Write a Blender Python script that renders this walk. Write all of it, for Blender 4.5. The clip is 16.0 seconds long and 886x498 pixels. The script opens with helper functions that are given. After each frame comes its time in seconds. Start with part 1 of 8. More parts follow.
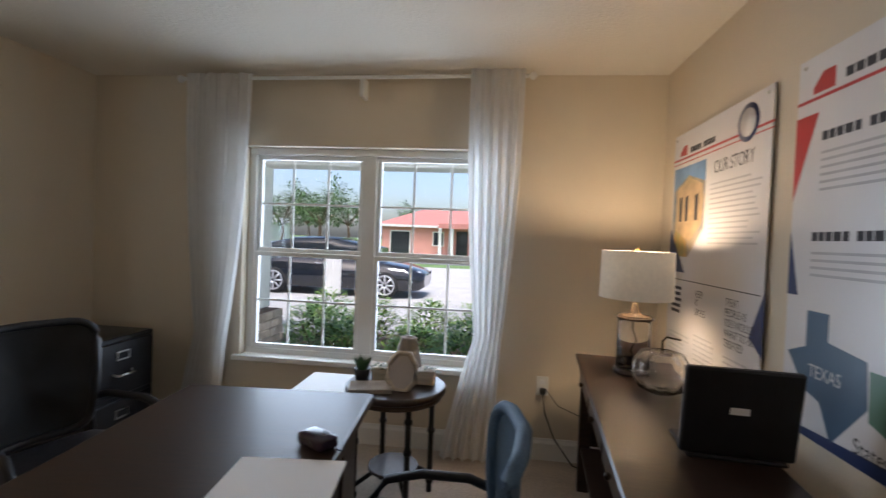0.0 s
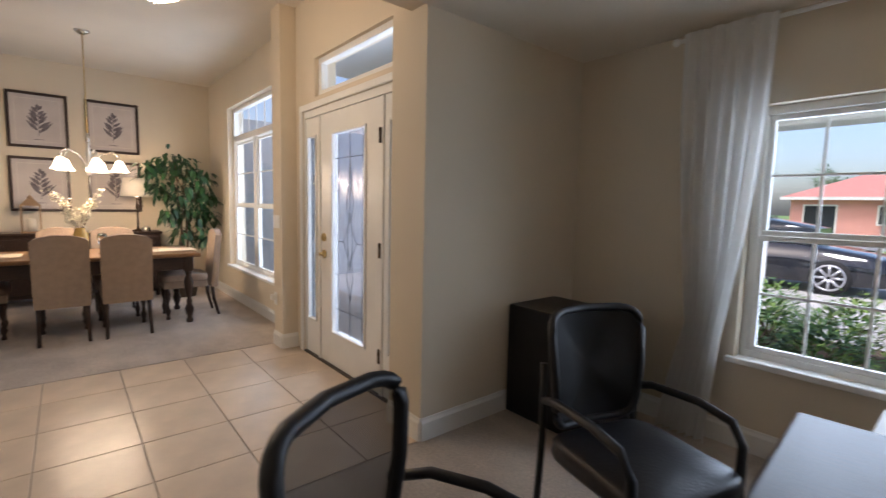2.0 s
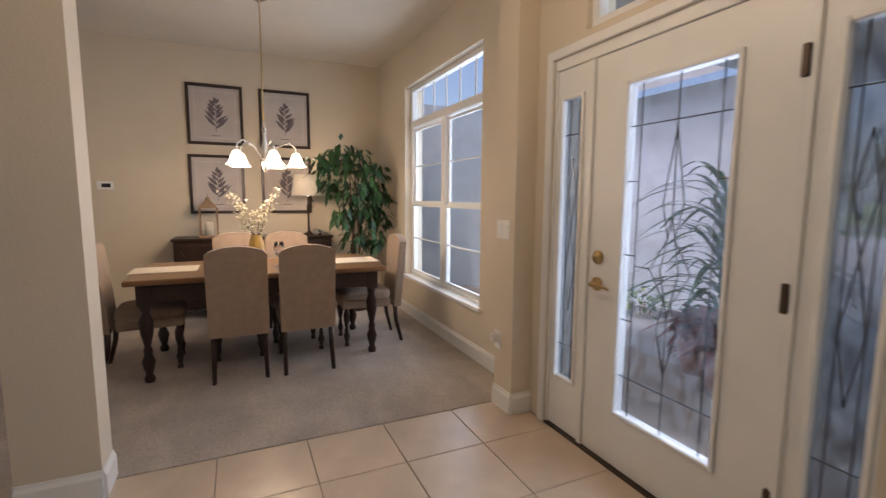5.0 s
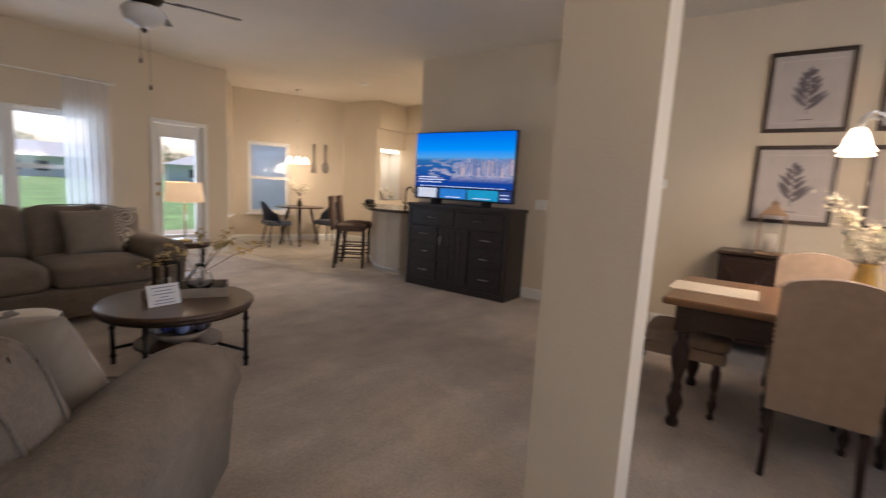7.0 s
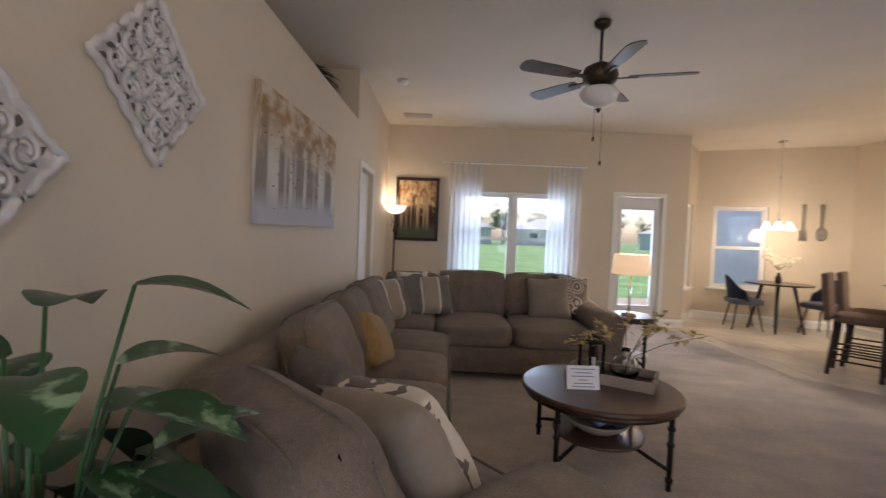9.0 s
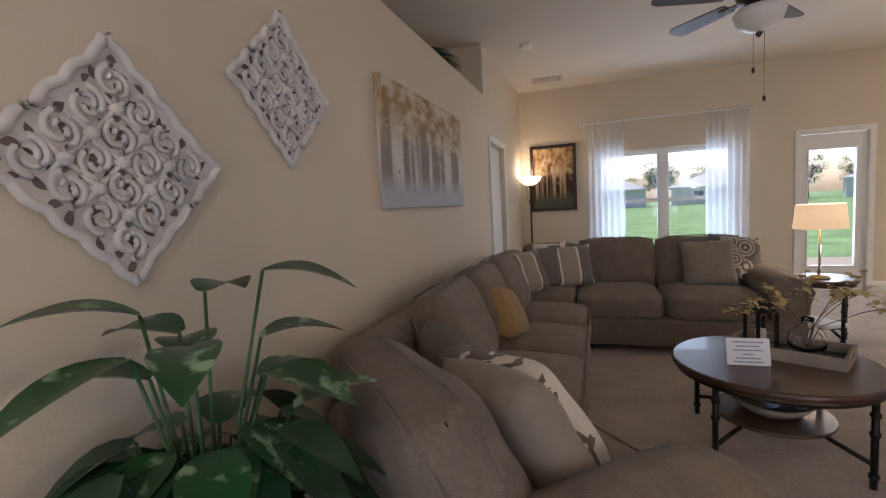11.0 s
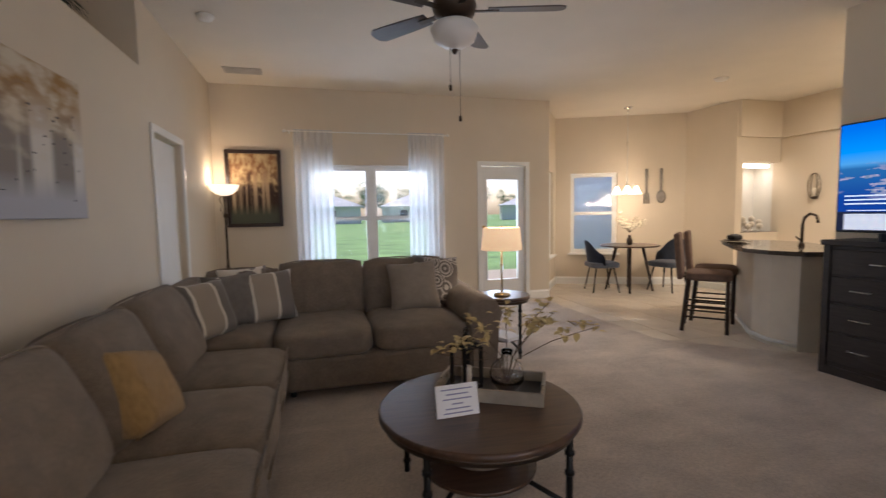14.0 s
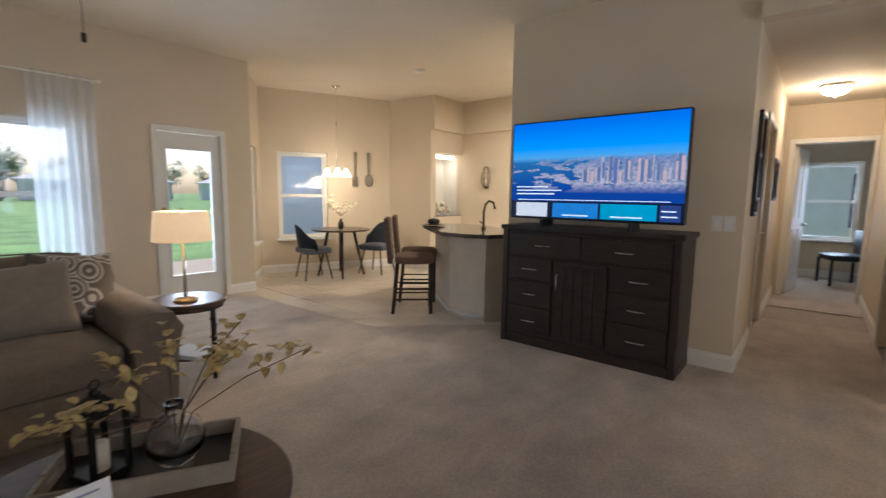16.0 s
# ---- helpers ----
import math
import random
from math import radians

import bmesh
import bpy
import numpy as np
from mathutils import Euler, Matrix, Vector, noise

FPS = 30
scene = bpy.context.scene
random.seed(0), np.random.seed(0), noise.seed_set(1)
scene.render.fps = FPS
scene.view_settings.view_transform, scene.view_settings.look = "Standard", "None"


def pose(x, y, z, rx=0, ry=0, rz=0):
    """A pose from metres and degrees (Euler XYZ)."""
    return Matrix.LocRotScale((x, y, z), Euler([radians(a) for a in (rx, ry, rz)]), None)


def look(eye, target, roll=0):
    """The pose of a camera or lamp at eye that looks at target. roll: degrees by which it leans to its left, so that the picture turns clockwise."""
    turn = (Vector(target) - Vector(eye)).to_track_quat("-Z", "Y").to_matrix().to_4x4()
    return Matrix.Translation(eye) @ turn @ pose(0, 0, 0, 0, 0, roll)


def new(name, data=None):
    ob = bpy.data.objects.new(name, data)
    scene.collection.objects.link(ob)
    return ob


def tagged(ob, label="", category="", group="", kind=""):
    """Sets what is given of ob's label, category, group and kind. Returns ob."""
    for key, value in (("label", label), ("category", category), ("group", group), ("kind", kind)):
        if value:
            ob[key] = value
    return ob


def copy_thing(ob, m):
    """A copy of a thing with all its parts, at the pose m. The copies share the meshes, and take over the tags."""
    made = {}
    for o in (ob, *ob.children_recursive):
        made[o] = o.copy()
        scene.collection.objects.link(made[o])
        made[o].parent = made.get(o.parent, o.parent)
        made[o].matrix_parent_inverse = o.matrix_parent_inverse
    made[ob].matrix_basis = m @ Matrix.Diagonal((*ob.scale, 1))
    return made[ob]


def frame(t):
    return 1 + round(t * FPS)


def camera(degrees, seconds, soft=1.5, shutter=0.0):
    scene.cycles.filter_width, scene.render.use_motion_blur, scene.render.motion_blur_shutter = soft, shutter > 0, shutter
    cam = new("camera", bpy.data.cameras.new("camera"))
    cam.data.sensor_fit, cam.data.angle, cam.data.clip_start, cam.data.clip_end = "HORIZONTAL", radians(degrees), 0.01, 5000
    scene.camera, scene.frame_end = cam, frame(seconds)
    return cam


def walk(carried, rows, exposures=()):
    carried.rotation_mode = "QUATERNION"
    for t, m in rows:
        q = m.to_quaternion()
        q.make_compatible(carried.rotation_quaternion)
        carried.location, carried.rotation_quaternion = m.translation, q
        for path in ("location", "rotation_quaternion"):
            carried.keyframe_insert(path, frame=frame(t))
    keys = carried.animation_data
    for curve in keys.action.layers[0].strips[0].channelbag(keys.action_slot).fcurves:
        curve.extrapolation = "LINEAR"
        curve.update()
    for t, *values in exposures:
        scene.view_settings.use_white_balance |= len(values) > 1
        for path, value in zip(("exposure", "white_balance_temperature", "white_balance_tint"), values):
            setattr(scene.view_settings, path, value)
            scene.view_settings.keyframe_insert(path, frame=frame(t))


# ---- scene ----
cam = camera(88.6, 16.0, soft=1.3, shutter=0.4)
PATH = [
    (0, (-0.703, 0.299, 1.318), (-0.925, 2.286, 1.272), 2.3),
    (0.5, (-0.854, 0.236, 1.319), (-1.379, 2.164, 1.245), 2.6),
    (1, (-1.005, 0.250, 1.307), (-1.974, 1.995, 1.184), 2.4),
    (1.5, (-1.243, 0.307, 1.299), (-2.582, 1.788, 1.179), 1.9),
    (2, (-1.480, 0.260, 1.312), (-3.010, 1.531, 1.118), 1.3),
    (2.5, (-1.765, 0.207, 1.325), (-3.388, 1.355, 1.104), 0.5),
    (3, (-2.025, 0.235, 1.281), (-3.711, 1.286, 1.051), 0.4),
    (5.3, (-3.322, 0.22, 1.327), (-5.181, 0.921, 1.1), 0.3),
    (5.5, (-3.414, 0.209, 1.32), (-5.32, 0.77, 1.087), 0.4),
    (6, (-3.647, 0.104, 1.327), (-5.629, 0.208, 1.079), 0.3),
    (6.5, (-3.798, -0.021, 1.335), (-5.701, -0.557, 1.032), 0.6),
    (7, (-4.082, -0.068, 1.275), (-5.692, -1.222, 1.005), 3.1),
    (7.5, (-4.174, -0.142, 1.295), (-5.497, -1.6, 0.944), 2.4),
    (8, (-4.281, -0.306, 1.27), (-5.23, -2.039, 0.957), 2.7),
    (8.5, (-4.368, -0.424, 1.269), (-4.836, -2.347, 0.977), 2.1),
    (9, (-4.505, -0.469, 1.317), (-4.484, -2.467, 1.247), 2.3),
    (11.3, (-4.618, -0.509, 1.312), (-3.966, -2.39, 1.12), -3.3),
    (11.5, (-4.594, -0.52, 1.314), (-4.087, -2.445, 1.121), -2.6),
    (12, (-4.579, -0.591, 1.308), (-4.417, -2.573, 1.087), -0.9),
    (12.5, (-4.548, -0.823, 1.311), (-4.666, -2.812, 1.13), -1.1),
    (13, (-4.53, -0.994, 1.323), (-4.818, -2.963, 1.129), -1.7),
    (13.5, (-4.601, -1.113, 1.32), (-4.953, -3.074, 1.15), -1.6),
    (14, (-4.761, -1.25, 1.322), (-5.29, -3.172, 1.163), -1.0),
    (14.5, (-4.898, -1.309, 1.319), (-5.72, -3.123, 1.136), -0.6),
    (15, (-4.976, -1.356, 1.321), (-6.091, -3.001, 1.095), -0.0),
    (15.5, (-5.019, -1.541, 1.307), (-6.346, -3.016, 1.058), 0.3),
    (16, (-5.1, -1.727, 1.318), (-6.637, -2.985, 1.079), 0.8),
]
walk(cam, [(t, look(eye, target, roll)) for t, eye, target, roll in PATH], [(0, 0.98, 6000, 16), (1.6, 0.92, 5800, 15), (2.6, 1.0, 6350, 24), (3.2, 1.0, 6250, 19), (5.5, 0.55, 5950, 19), (7, 0.72, 5800, 19), (9, 0.9, 5650, 19), (14, 0.82, 5700, 18), (16, 0.80, 5550, 13)])

# ---- light ----
world = bpy.data.worlds.new("world")
scene.world = world
world.use_nodes = True
wn = world.node_tree.nodes
sky = wn.new("ShaderNodeTexSky")
sky.sky_type, sky.sun_disc = "NISHITA", False
sky.sun_elevation, sky.sun_rotation = radians(50), radians(200)
sky.air_density, sky.dust_density, sky.ozone_density = 1.0, 3.0, 1.0
world.node_tree.links.new(sky.outputs[0], wn["Background"].inputs[0])
wn["Background"].inputs[1].default_value = 0.12


def lamp(name, kind, place, power, colour=(1, 1, 1), size=0.05, size_y=None, target=None):
    data = bpy.data.lights.new(name, kind)
    data.energy, data.color = power, colour
    ob = new(name, data)
    ob.matrix_world = look(place, target) if target else pose(*place)
    if kind == "AREA":
        data.size = size
        if size_y:
            data.shape, data.size_y = "RECTANGLE", size_y
    elif kind == "SUN":
        data.angle = size
    else:
        data.shadow_soft_size = size
    return ob


WARM = (1.0, 0.76, 0.49)
SKYLIGHT = (0.74, 0.88, 1.0)
lamp("sun", "SUN", (0, 0, 20), 2.0, (1, 0.96, 0.9), radians(14), target=(-3.3, 8.5, 0))
for sx, sy, sz, w, h, tx, ty, power in (
        (-1.52, 3.6, 1.2, 1.9, 1.6, -1.52, 0, 30), (-7.07, 2.5, 1.4, 1.9, 2.0, -7.07, 0, 26), (-4.5, 2.5, 1.2, 1.2, 1.8, -4.5, 0, 22),
        (-5.5, -7.95, 1.2, 1.6, 1.4, -5.5, 0, 22), (-7.4, -7.95, 1.1, 0.6, 1.4, -7.4, 0, 9), (-15.2, -1.57, 1.3, 0.8, 1.3, 0, -1.57, 14)):
    lamp("window_light", "AREA", (sx, sy, sz), power, SKYLIGHT, w, h, target=(tx, ty, sz))

# ---- materials ----
MATS = {}


def material(name, colour, rough=0.6, metal=0.0, vary=0.12, scale=6.0, bump=0.0, bump_scale=60.0, stretch=(1, 1, 1), second=None,
             random_piece=0.0, emit=0.0, emit_colour=None, transmission=0.0, ior=1.45, sheen=0.0, coat=0.0, alpha=1.0, detail=4.0, marks=0.0):
    if name in MATS:
        return MATS[name]
    m = bpy.data.materials.new(name)
    m.use_nodes = True
    n, l = m.node_tree.nodes, m.node_tree.links
    b = n["Principled BSDF"]
    b.inputs["Roughness"].default_value, b.inputs["Metallic"].default_value = rough, metal
    co = n.new("ShaderNodeTexCoord")
    mp = n.new("ShaderNodeMapping")
    mp.inputs["Scale"].default_value = stretch
    l.new(co.outputs["Object"], mp.inputs[0])
    tex = n.new("ShaderNodeTexNoise")
    tex.inputs["Scale"].default_value, tex.inputs["Detail"].default_value = scale, detail
    l.new(mp.outputs[0], tex.inputs["Vector"])
    ramp = n.new("ShaderNodeValToRGB")
    lo = second or tuple(c * (1 - vary) for c in colour)
    hi = colour if second else tuple(min(1, c * (1 + vary)) for c in colour)
    ramp.color_ramp.elements[0].color, ramp.color_ramp.elements[1].color = (*lo, 1), (*hi, 1)
    ramp.color_ramp.elements[0].position, ramp.color_ramp.elements[1].position = 0.3, 0.7
    l.new(tex.outputs[0], ramp.inputs[0])
    last = ramp.outputs[0]
    if random_piece:
        info = n.new("ShaderNodeObjectInfo")
        hsv = n.new("ShaderNodeHueSaturation")
        mr = n.new("ShaderNodeMapRange")
        mr.inputs["To Min"].default_value, mr.inputs["To Max"].default_value = 1 - random_piece, 1 + random_piece
        l.new(info.outputs["Random"], mr.inputs[0])
        l.new(mr.outputs[0], hsv.inputs["Value"])
        l.new(last, hsv.inputs["Color"])
        last = hsv.outputs[0]
    if marks:
        mp3, t3, r3, h3 = n.new("ShaderNodeMapping"), n.new("ShaderNodeTexNoise"), n.new("ShaderNodeMapRange"), n.new("ShaderNodeHueSaturation")
        mp3.inputs["Rotation"].default_value, mp3.inputs["Scale"].default_value = (0, 0, 0.5), (1.0, 3.2, 1.0)
        t3.inputs["Scale"].default_value, t3.inputs["Detail"].default_value, t3.inputs["Distortion"].default_value = 1.1, 5, 0.8
        r3.inputs["From Min"].default_value, r3.inputs["From Max"].default_value = 0.35, 0.65
        r3.inputs["To Min"].default_value, r3.inputs["To Max"].default_value = 1 - marks, 1 + marks
        l.new(co.outputs["Object"], mp3.inputs[0]), l.new(mp3.outputs[0], t3.inputs[0]), l.new(t3.outputs[0], r3.inputs[0])
        l.new(r3.outputs[0], h3.inputs["Value"]), l.new(last, h3.inputs["Color"])
        t4, r4, h4 = n.new("ShaderNodeTexNoise"), n.new("ShaderNodeMapRange"), n.new("ShaderNodeHueSaturation")
        t4.inputs["Scale"].default_value, t4.inputs["Detail"].default_value = 70, 4
        r4.inputs["From Min"].default_value, r4.inputs["From Max"].default_value = 0.3, 0.7
        r4.inputs["To Min"].default_value, r4.inputs["To Max"].default_value = 1 - marks * 1.6, 1 + marks * 1.6
        l.new(co.outputs["Object"], t4.inputs[0]), l.new(t4.outputs[0], r4.inputs[0]), l.new(r4.outputs[0], h4.inputs["Value"]), l.new(h3.outputs[0], h4.inputs["Color"])
        last = h4.outputs[0]
    l.new(last, b.inputs["Base Color"])
    if rough < 0.95:
        r2 = n.new("ShaderNodeMapRange")
        r2.inputs["To Min"].default_value, r2.inputs["To Max"].default_value = rough * 0.85, min(1, rough * 1.15)
        l.new(tex.outputs[0], r2.inputs[0])
        l.new(r2.outputs[0], b.inputs["Roughness"])
    if bump:
        t2 = n.new("ShaderNodeTexNoise")
        t2.inputs["Scale"].default_value, t2.inputs["Detail"].default_value = bump_scale, 3
        l.new(mp.outputs[0], t2.inputs["Vector"])
        bp = n.new("ShaderNodeBump")
        bp.inputs["Strength"].default_value, bp.inputs["Distance"].default_value = bump, 0.01
        l.new(t2.outputs[0], bp.inputs["Height"])
        l.new(bp.outputs[0], b.inputs["Normal"])
    b.inputs["Transmission Weight"].default_value, b.inputs["IOR"].default_value = transmission, ior
    b.inputs["Sheen Weight"].default_value, b.inputs["Coat Weight"].default_value = sheen, coat
    b.inputs["Alpha"].default_value = alpha
    if emit:
        b.inputs["Emission Color"].default_value = (*(emit_colour or colour), 1)
        b.inputs["Emission Strength"].default_value = emit
    MATS[name] = m
    return m


PAINT = material("wall_paint", (0.66, 0.575, 0.445), 0.75, vary=0.03, scale=1.5, bump=0.12, bump_scale=90)
CEIL = material("ceiling_paint", (0.72, 0.66, 0.56), 0.85, vary=0.03, scale=2, bump=0.35, bump_scale=70)
TRIM = material("white_trim_paint", (0.80, 0.79, 0.75), 0.4, vary=0.03, scale=4)
CARPET = material("carpet_pile", (0.52, 0.44, 0.36), 1.0, vary=0.15, scale=3.2, bump=0.9, bump_scale=260, sheen=0.15, detail=8, marks=0.09)
TILE = material("ceramic_tile", (0.60, 0.48, 0.36), 0.30, vary=0.10, scale=5, random_piece=0.05, bump=0.03, bump_scale=15)
NOOKTILE = material("pale_polished_tile", (0.72, 0.64, 0.53), 0.2, vary=0.06, scale=4, random_piece=0.04, bump=0.03, bump_scale=15)
NOOKGROUT = material("pale_grout", (0.52, 0.46, 0.38), 0.95, vary=0.1, scale=40)
GROUT = material("grout", (0.34, 0.28, 0.22), 0.95, vary=0.15, scale=40)
DARKWOOD = material("dark_stained_wood", (0.045, 0.024, 0.016), 0.36, second=(0.022, 0.013, 0.010), scale=9, stretch=(1, 9, 9), bump=0.05, bump_scale=30, coat=0.05)
ESPRESSO = material("espresso_wood", (0.040, 0.032, 0.028), 0.42, second=(0.020, 0.016, 0.014), scale=8, stretch=(9, 1, 9), bump=0.08, bump_scale=24)
TOPWOOD = material("walnut_table_top", (0.10, 0.055, 0.032), 0.3, second=(0.05, 0.026, 0.016), scale=6, stretch=(1, 8, 1), bump=0.04, bump_scale=20, coat=0.2)
HONEY = material("honey_table_top", (0.22, 0.115, 0.05), 0.34, second=(0.14, 0.07, 0.032), scale=6, stretch=(8, 1, 1), coat=0.2)
SOFA = material("taupe_chenille", (0.200, 0.158, 0.116), 0.95, vary=0.14, scale=9, bump=0.6, bump_scale=170, sheen=0.15, marks=0.07)
LINEN = material("tan_linen_upholstery", (0.33, 0.245, 0.18), 0.95, vary=0.08, scale=20, bump=0.3, bump_scale=320, sheen=0.2)
BLACK = material("black_plastic", (0.012, 0.012, 0.014), 0.45, vary=0.2, scale=20)
BLACKMETAL = material("black_metal", (0.02, 0.019, 0.018), 0.38, 0.6, vary=0.2, scale=20)
CABINET = material("black_enamel_steel", (0.014, 0.014, 0.016), 0.35, 0.2, vary=0.15, scale=6)
CHROME = material("brushed_nickel", (0.62, 0.60, 0.56), 0.28, 1.0, vary=0.05)
BRASS = material("aged_brass", (0.55, 0.40, 0.18), 0.3, 1.0, vary=0.1)
BRONZE = material("dark_bronze", (0.07, 0.05, 0.035), 0.4, 0.8, vary=0.2)
GLASS = material("clear_glass", (1, 1, 1), 0.02, vary=0, transmission=1.0, ior=1.45)
SHADE = material("linen_lamp_shade", (0.80, 0.72, 0.58), 0.85, vary=0.05, scale=50, bump=0.2, bump_scale=300, emit=0.05, emit_colour=(1, 0.8, 0.58))
SHADE_LIT = material("lit_lamp_shade", (0.80, 0.66, 0.45), 0.85, vary=0.04, scale=50, emit=0.36, emit_colour=(1, 0.62, 0.30))
GLOW = material("lit_frosted_glass", (0.9, 0.85, 0.75), 0.4, vary=0.02, emit=3.4, emit_colour=(1, 0.80, 0.55))
GLOW_SOFT = material("softly_lit_glass", (0.9, 0.82, 0.7), 0.4, vary=0.02, emit=0.75, emit_colour=(1, 0.80, 0.52))
FROST = material("frosted_glass_bowl", (0.80, 0.76, 0.70), 0.35, vary=0.03)
LEAF = material("leaf_green", (0.035, 0.10, 0.03), 0.38, vary=0.45, scale=9, random_piece=0.2)
LEAF_DARK = material("dark_leaf", (0.018, 0.055, 0.022), 0.42, vary=0.4, scale=12)
BARK = material("bark", (0.12, 0.08, 0.05), 0.9, vary=0.3, scale=20, bump=0.5)
PAPER = material("white_paper", (0.82, 0.82, 0.82), 0.7, vary=0.02)
INK = material("dark_ink", (0.05, 0.05, 0.06), 0.7, vary=0.05)


def pane_material():
    m = bpy.data.materials.new("window_glass")
    m.use_nodes = True
    n, l = m.node_tree.nodes, m.node_tree.links
    out = n["Material Output"]
    mix, tr, gl = n.new("ShaderNodeMixShader"), n.new("ShaderNodeBsdfTransparent"), n.new("ShaderNodeBsdfGlossy")
    lw, pw, fr = n.new("ShaderNodeLayerWeight"), n.new("ShaderNodeMath"), n.new("ShaderNodeMath")
    pw.operation, fr.operation = "POWER", "MULTIPLY_ADD"
    pw.inputs[1].default_value, fr.inputs[1].default_value, fr.inputs[2].default_value = 4.0, 0.35, 0.025
    l.new(lw.outputs["Facing"], pw.inputs[0]), l.new(pw.outputs[0], fr.inputs[0])
    gl.inputs["Roughness"].default_value = 0.02
    l.new(fr.outputs[0], mix.inputs[0]), l.new(tr.outputs[0], mix.inputs[1]), l.new(gl.outputs[0], mix.inputs[2])
    l.new(mix.outputs[0], out.inputs[0])
    return m


PANE = pane_material()


def thin_cloth(name, colour, translucent, open_weave):
    """Thin woven cloth: light shines through its threads, and some passes between them."""
    m = material(name, colour, 0.92, vary=0.04, scale=20, bump=0.25, bump_scale=300)
    n, l = m.node_tree.nodes, m.node_tree.links
    tl, tp, a, b = n.new("ShaderNodeBsdfTranslucent"), n.new("ShaderNodeBsdfTransparent"), n.new("ShaderNodeMixShader"), n.new("ShaderNodeMixShader")
    tl.inputs[0].default_value = (*colour, 1)
    a.inputs[0].default_value, b.inputs[0].default_value = translucent, open_weave
    l.new(n["Principled BSDF"].outputs[0], a.inputs[1]), l.new(tl.outputs[0], a.inputs[2])
    l.new(a.outputs[0], b.inputs[1]), l.new(tp.outputs[0], b.inputs[2]), l.new(b.outputs[0], n["Material Output"].inputs[0])
    return m


SHEER = thin_cloth("sheer_white_curtain", (0.88, 0.89, 0.90), 0.5, 0.42)
DRAPE = thin_cloth("white_curtain_cloth", (0.86, 0.85, 0.83), 0.45, 0.12)


# ---- mesh helpers ----
def box(bm, x0, x1, y0, y1, z0, z1, bevel=0.0, mi=0, seg=1):
    vs = bmesh.ops.create_cube(bm, size=1)["verts"]
    bmesh.ops.scale(bm, vec=(x1 - x0, y1 - y0, z1 - z0), verts=vs)
    bmesh.ops.translate(bm, vec=((x0 + x1) / 2, (y0 + y1) / 2, (z0 + z1) / 2), verts=vs)
    fs = {f for v in vs for f in v.link_faces}
    for f in fs:
        f.material_index = mi
    if bevel:
        es = list({e for v in vs for e in v.link_edges})
        bmesh.ops.bevel(bm, geom=es, offset=bevel, segments=seg, profile=0.5, affect="EDGES")
    return bm


def B(x0, x1, y0, y1, z0, z1, bevel=0.0, seg=1):
    return box(bmesh.new(), x0, x1, y0, y1, z0, z1, bevel, 0, seg)


def lathe(bm, profile, cx=0, cy=0, seg=24, lobes=0, depth=0.0):
    rings = []
    for r, z in profile:
        ring = []
        for i in range(seg):
            a = 2 * math.pi * i / seg
            rr = r * (1 + depth * math.cos(lobes * a)) if lobes else r
            ring.append(bm.verts.new((cx + rr * math.cos(a), cy + rr * math.sin(a), z)))
        rings.append(ring)
    for a, b in zip(rings, rings[1:]):
        for i in range(seg):
            f = bm.faces.new((a[i], a[(i + 1) % seg], b[(i + 1) % seg], b[i]))
            f.smooth = True
    if profile[0][0] > 1e-4:
        bm.faces.new(rings[0][::-1])
    if profile[-1][0] > 1e-4:
        bm.faces.new(rings[-1])
    return bm


def L(profile, cx=0, cy=0, seg=24, lobes=0, depth=0.0):
    return lathe(bmesh.new(), profile, cx, cy, seg, lobes, depth)


def tube(bm, pts, r, seg=8, r_end=None, closed=False):
    pts = [Vector(p) for p in pts]
    rings = []
    n = len(pts)
    for i, p in enumerate(pts):
        d = (pts[(i + 1) % n] - pts[i - 1]) if closed else (pts[min(i + 1, n - 1)] - pts[max(i - 1, 0)])
        d.normalize()
        up = Vector((0, 0, 1)) if abs(d.z) < 0.95 else Vector((1, 0, 0))
        s = d.cross(up).normalized()
        u = s.cross(d)
        rr = r if r_end is None else r + (r_end - r) * i / max(1, n - 1)
        rings.append([bm.verts.new(p + (s * math.cos(2 * math.pi * k / seg) + u * math.sin(2 * math.pi * k / seg)) * rr) for k in range(seg)])
    pairs = list(zip(rings, rings[1:])) + ([(rings[-1], rings[0])] if closed else [])
    for a, b in pairs:
        for k in range(seg):
            f = bm.faces.new((a[k], a[(k + 1) % seg], b[(k + 1) % seg], b[k]))
            f.smooth = True
    if not closed:
        bm.faces.new(rings[0][::-1]), bm.faces.new(rings[-1])
    return bm


def TB(pts, r, seg=8, r_end=None, closed=False):
    return tube(bmesh.new(), pts, r, seg, r_end, closed)


def prism(bm, poly, z0, z1, mi=0):
    lo = [bm.verts.new((x, y, z0)) for x, y in poly]
    hi = [bm.verts.new((x, y, z1)) for x, y in poly]
    n = len(poly)
    fs = [bm.faces.new(lo[::-1]), bm.faces.new(hi)] + [bm.faces.new((lo[i], lo[(i + 1) % n], hi[(i + 1) % n], hi[i])) for i in range(n)]
    for f in fs:
        f.material_index = mi
    bmesh.ops.recalc_face_normals(bm, faces=fs)
    return bm


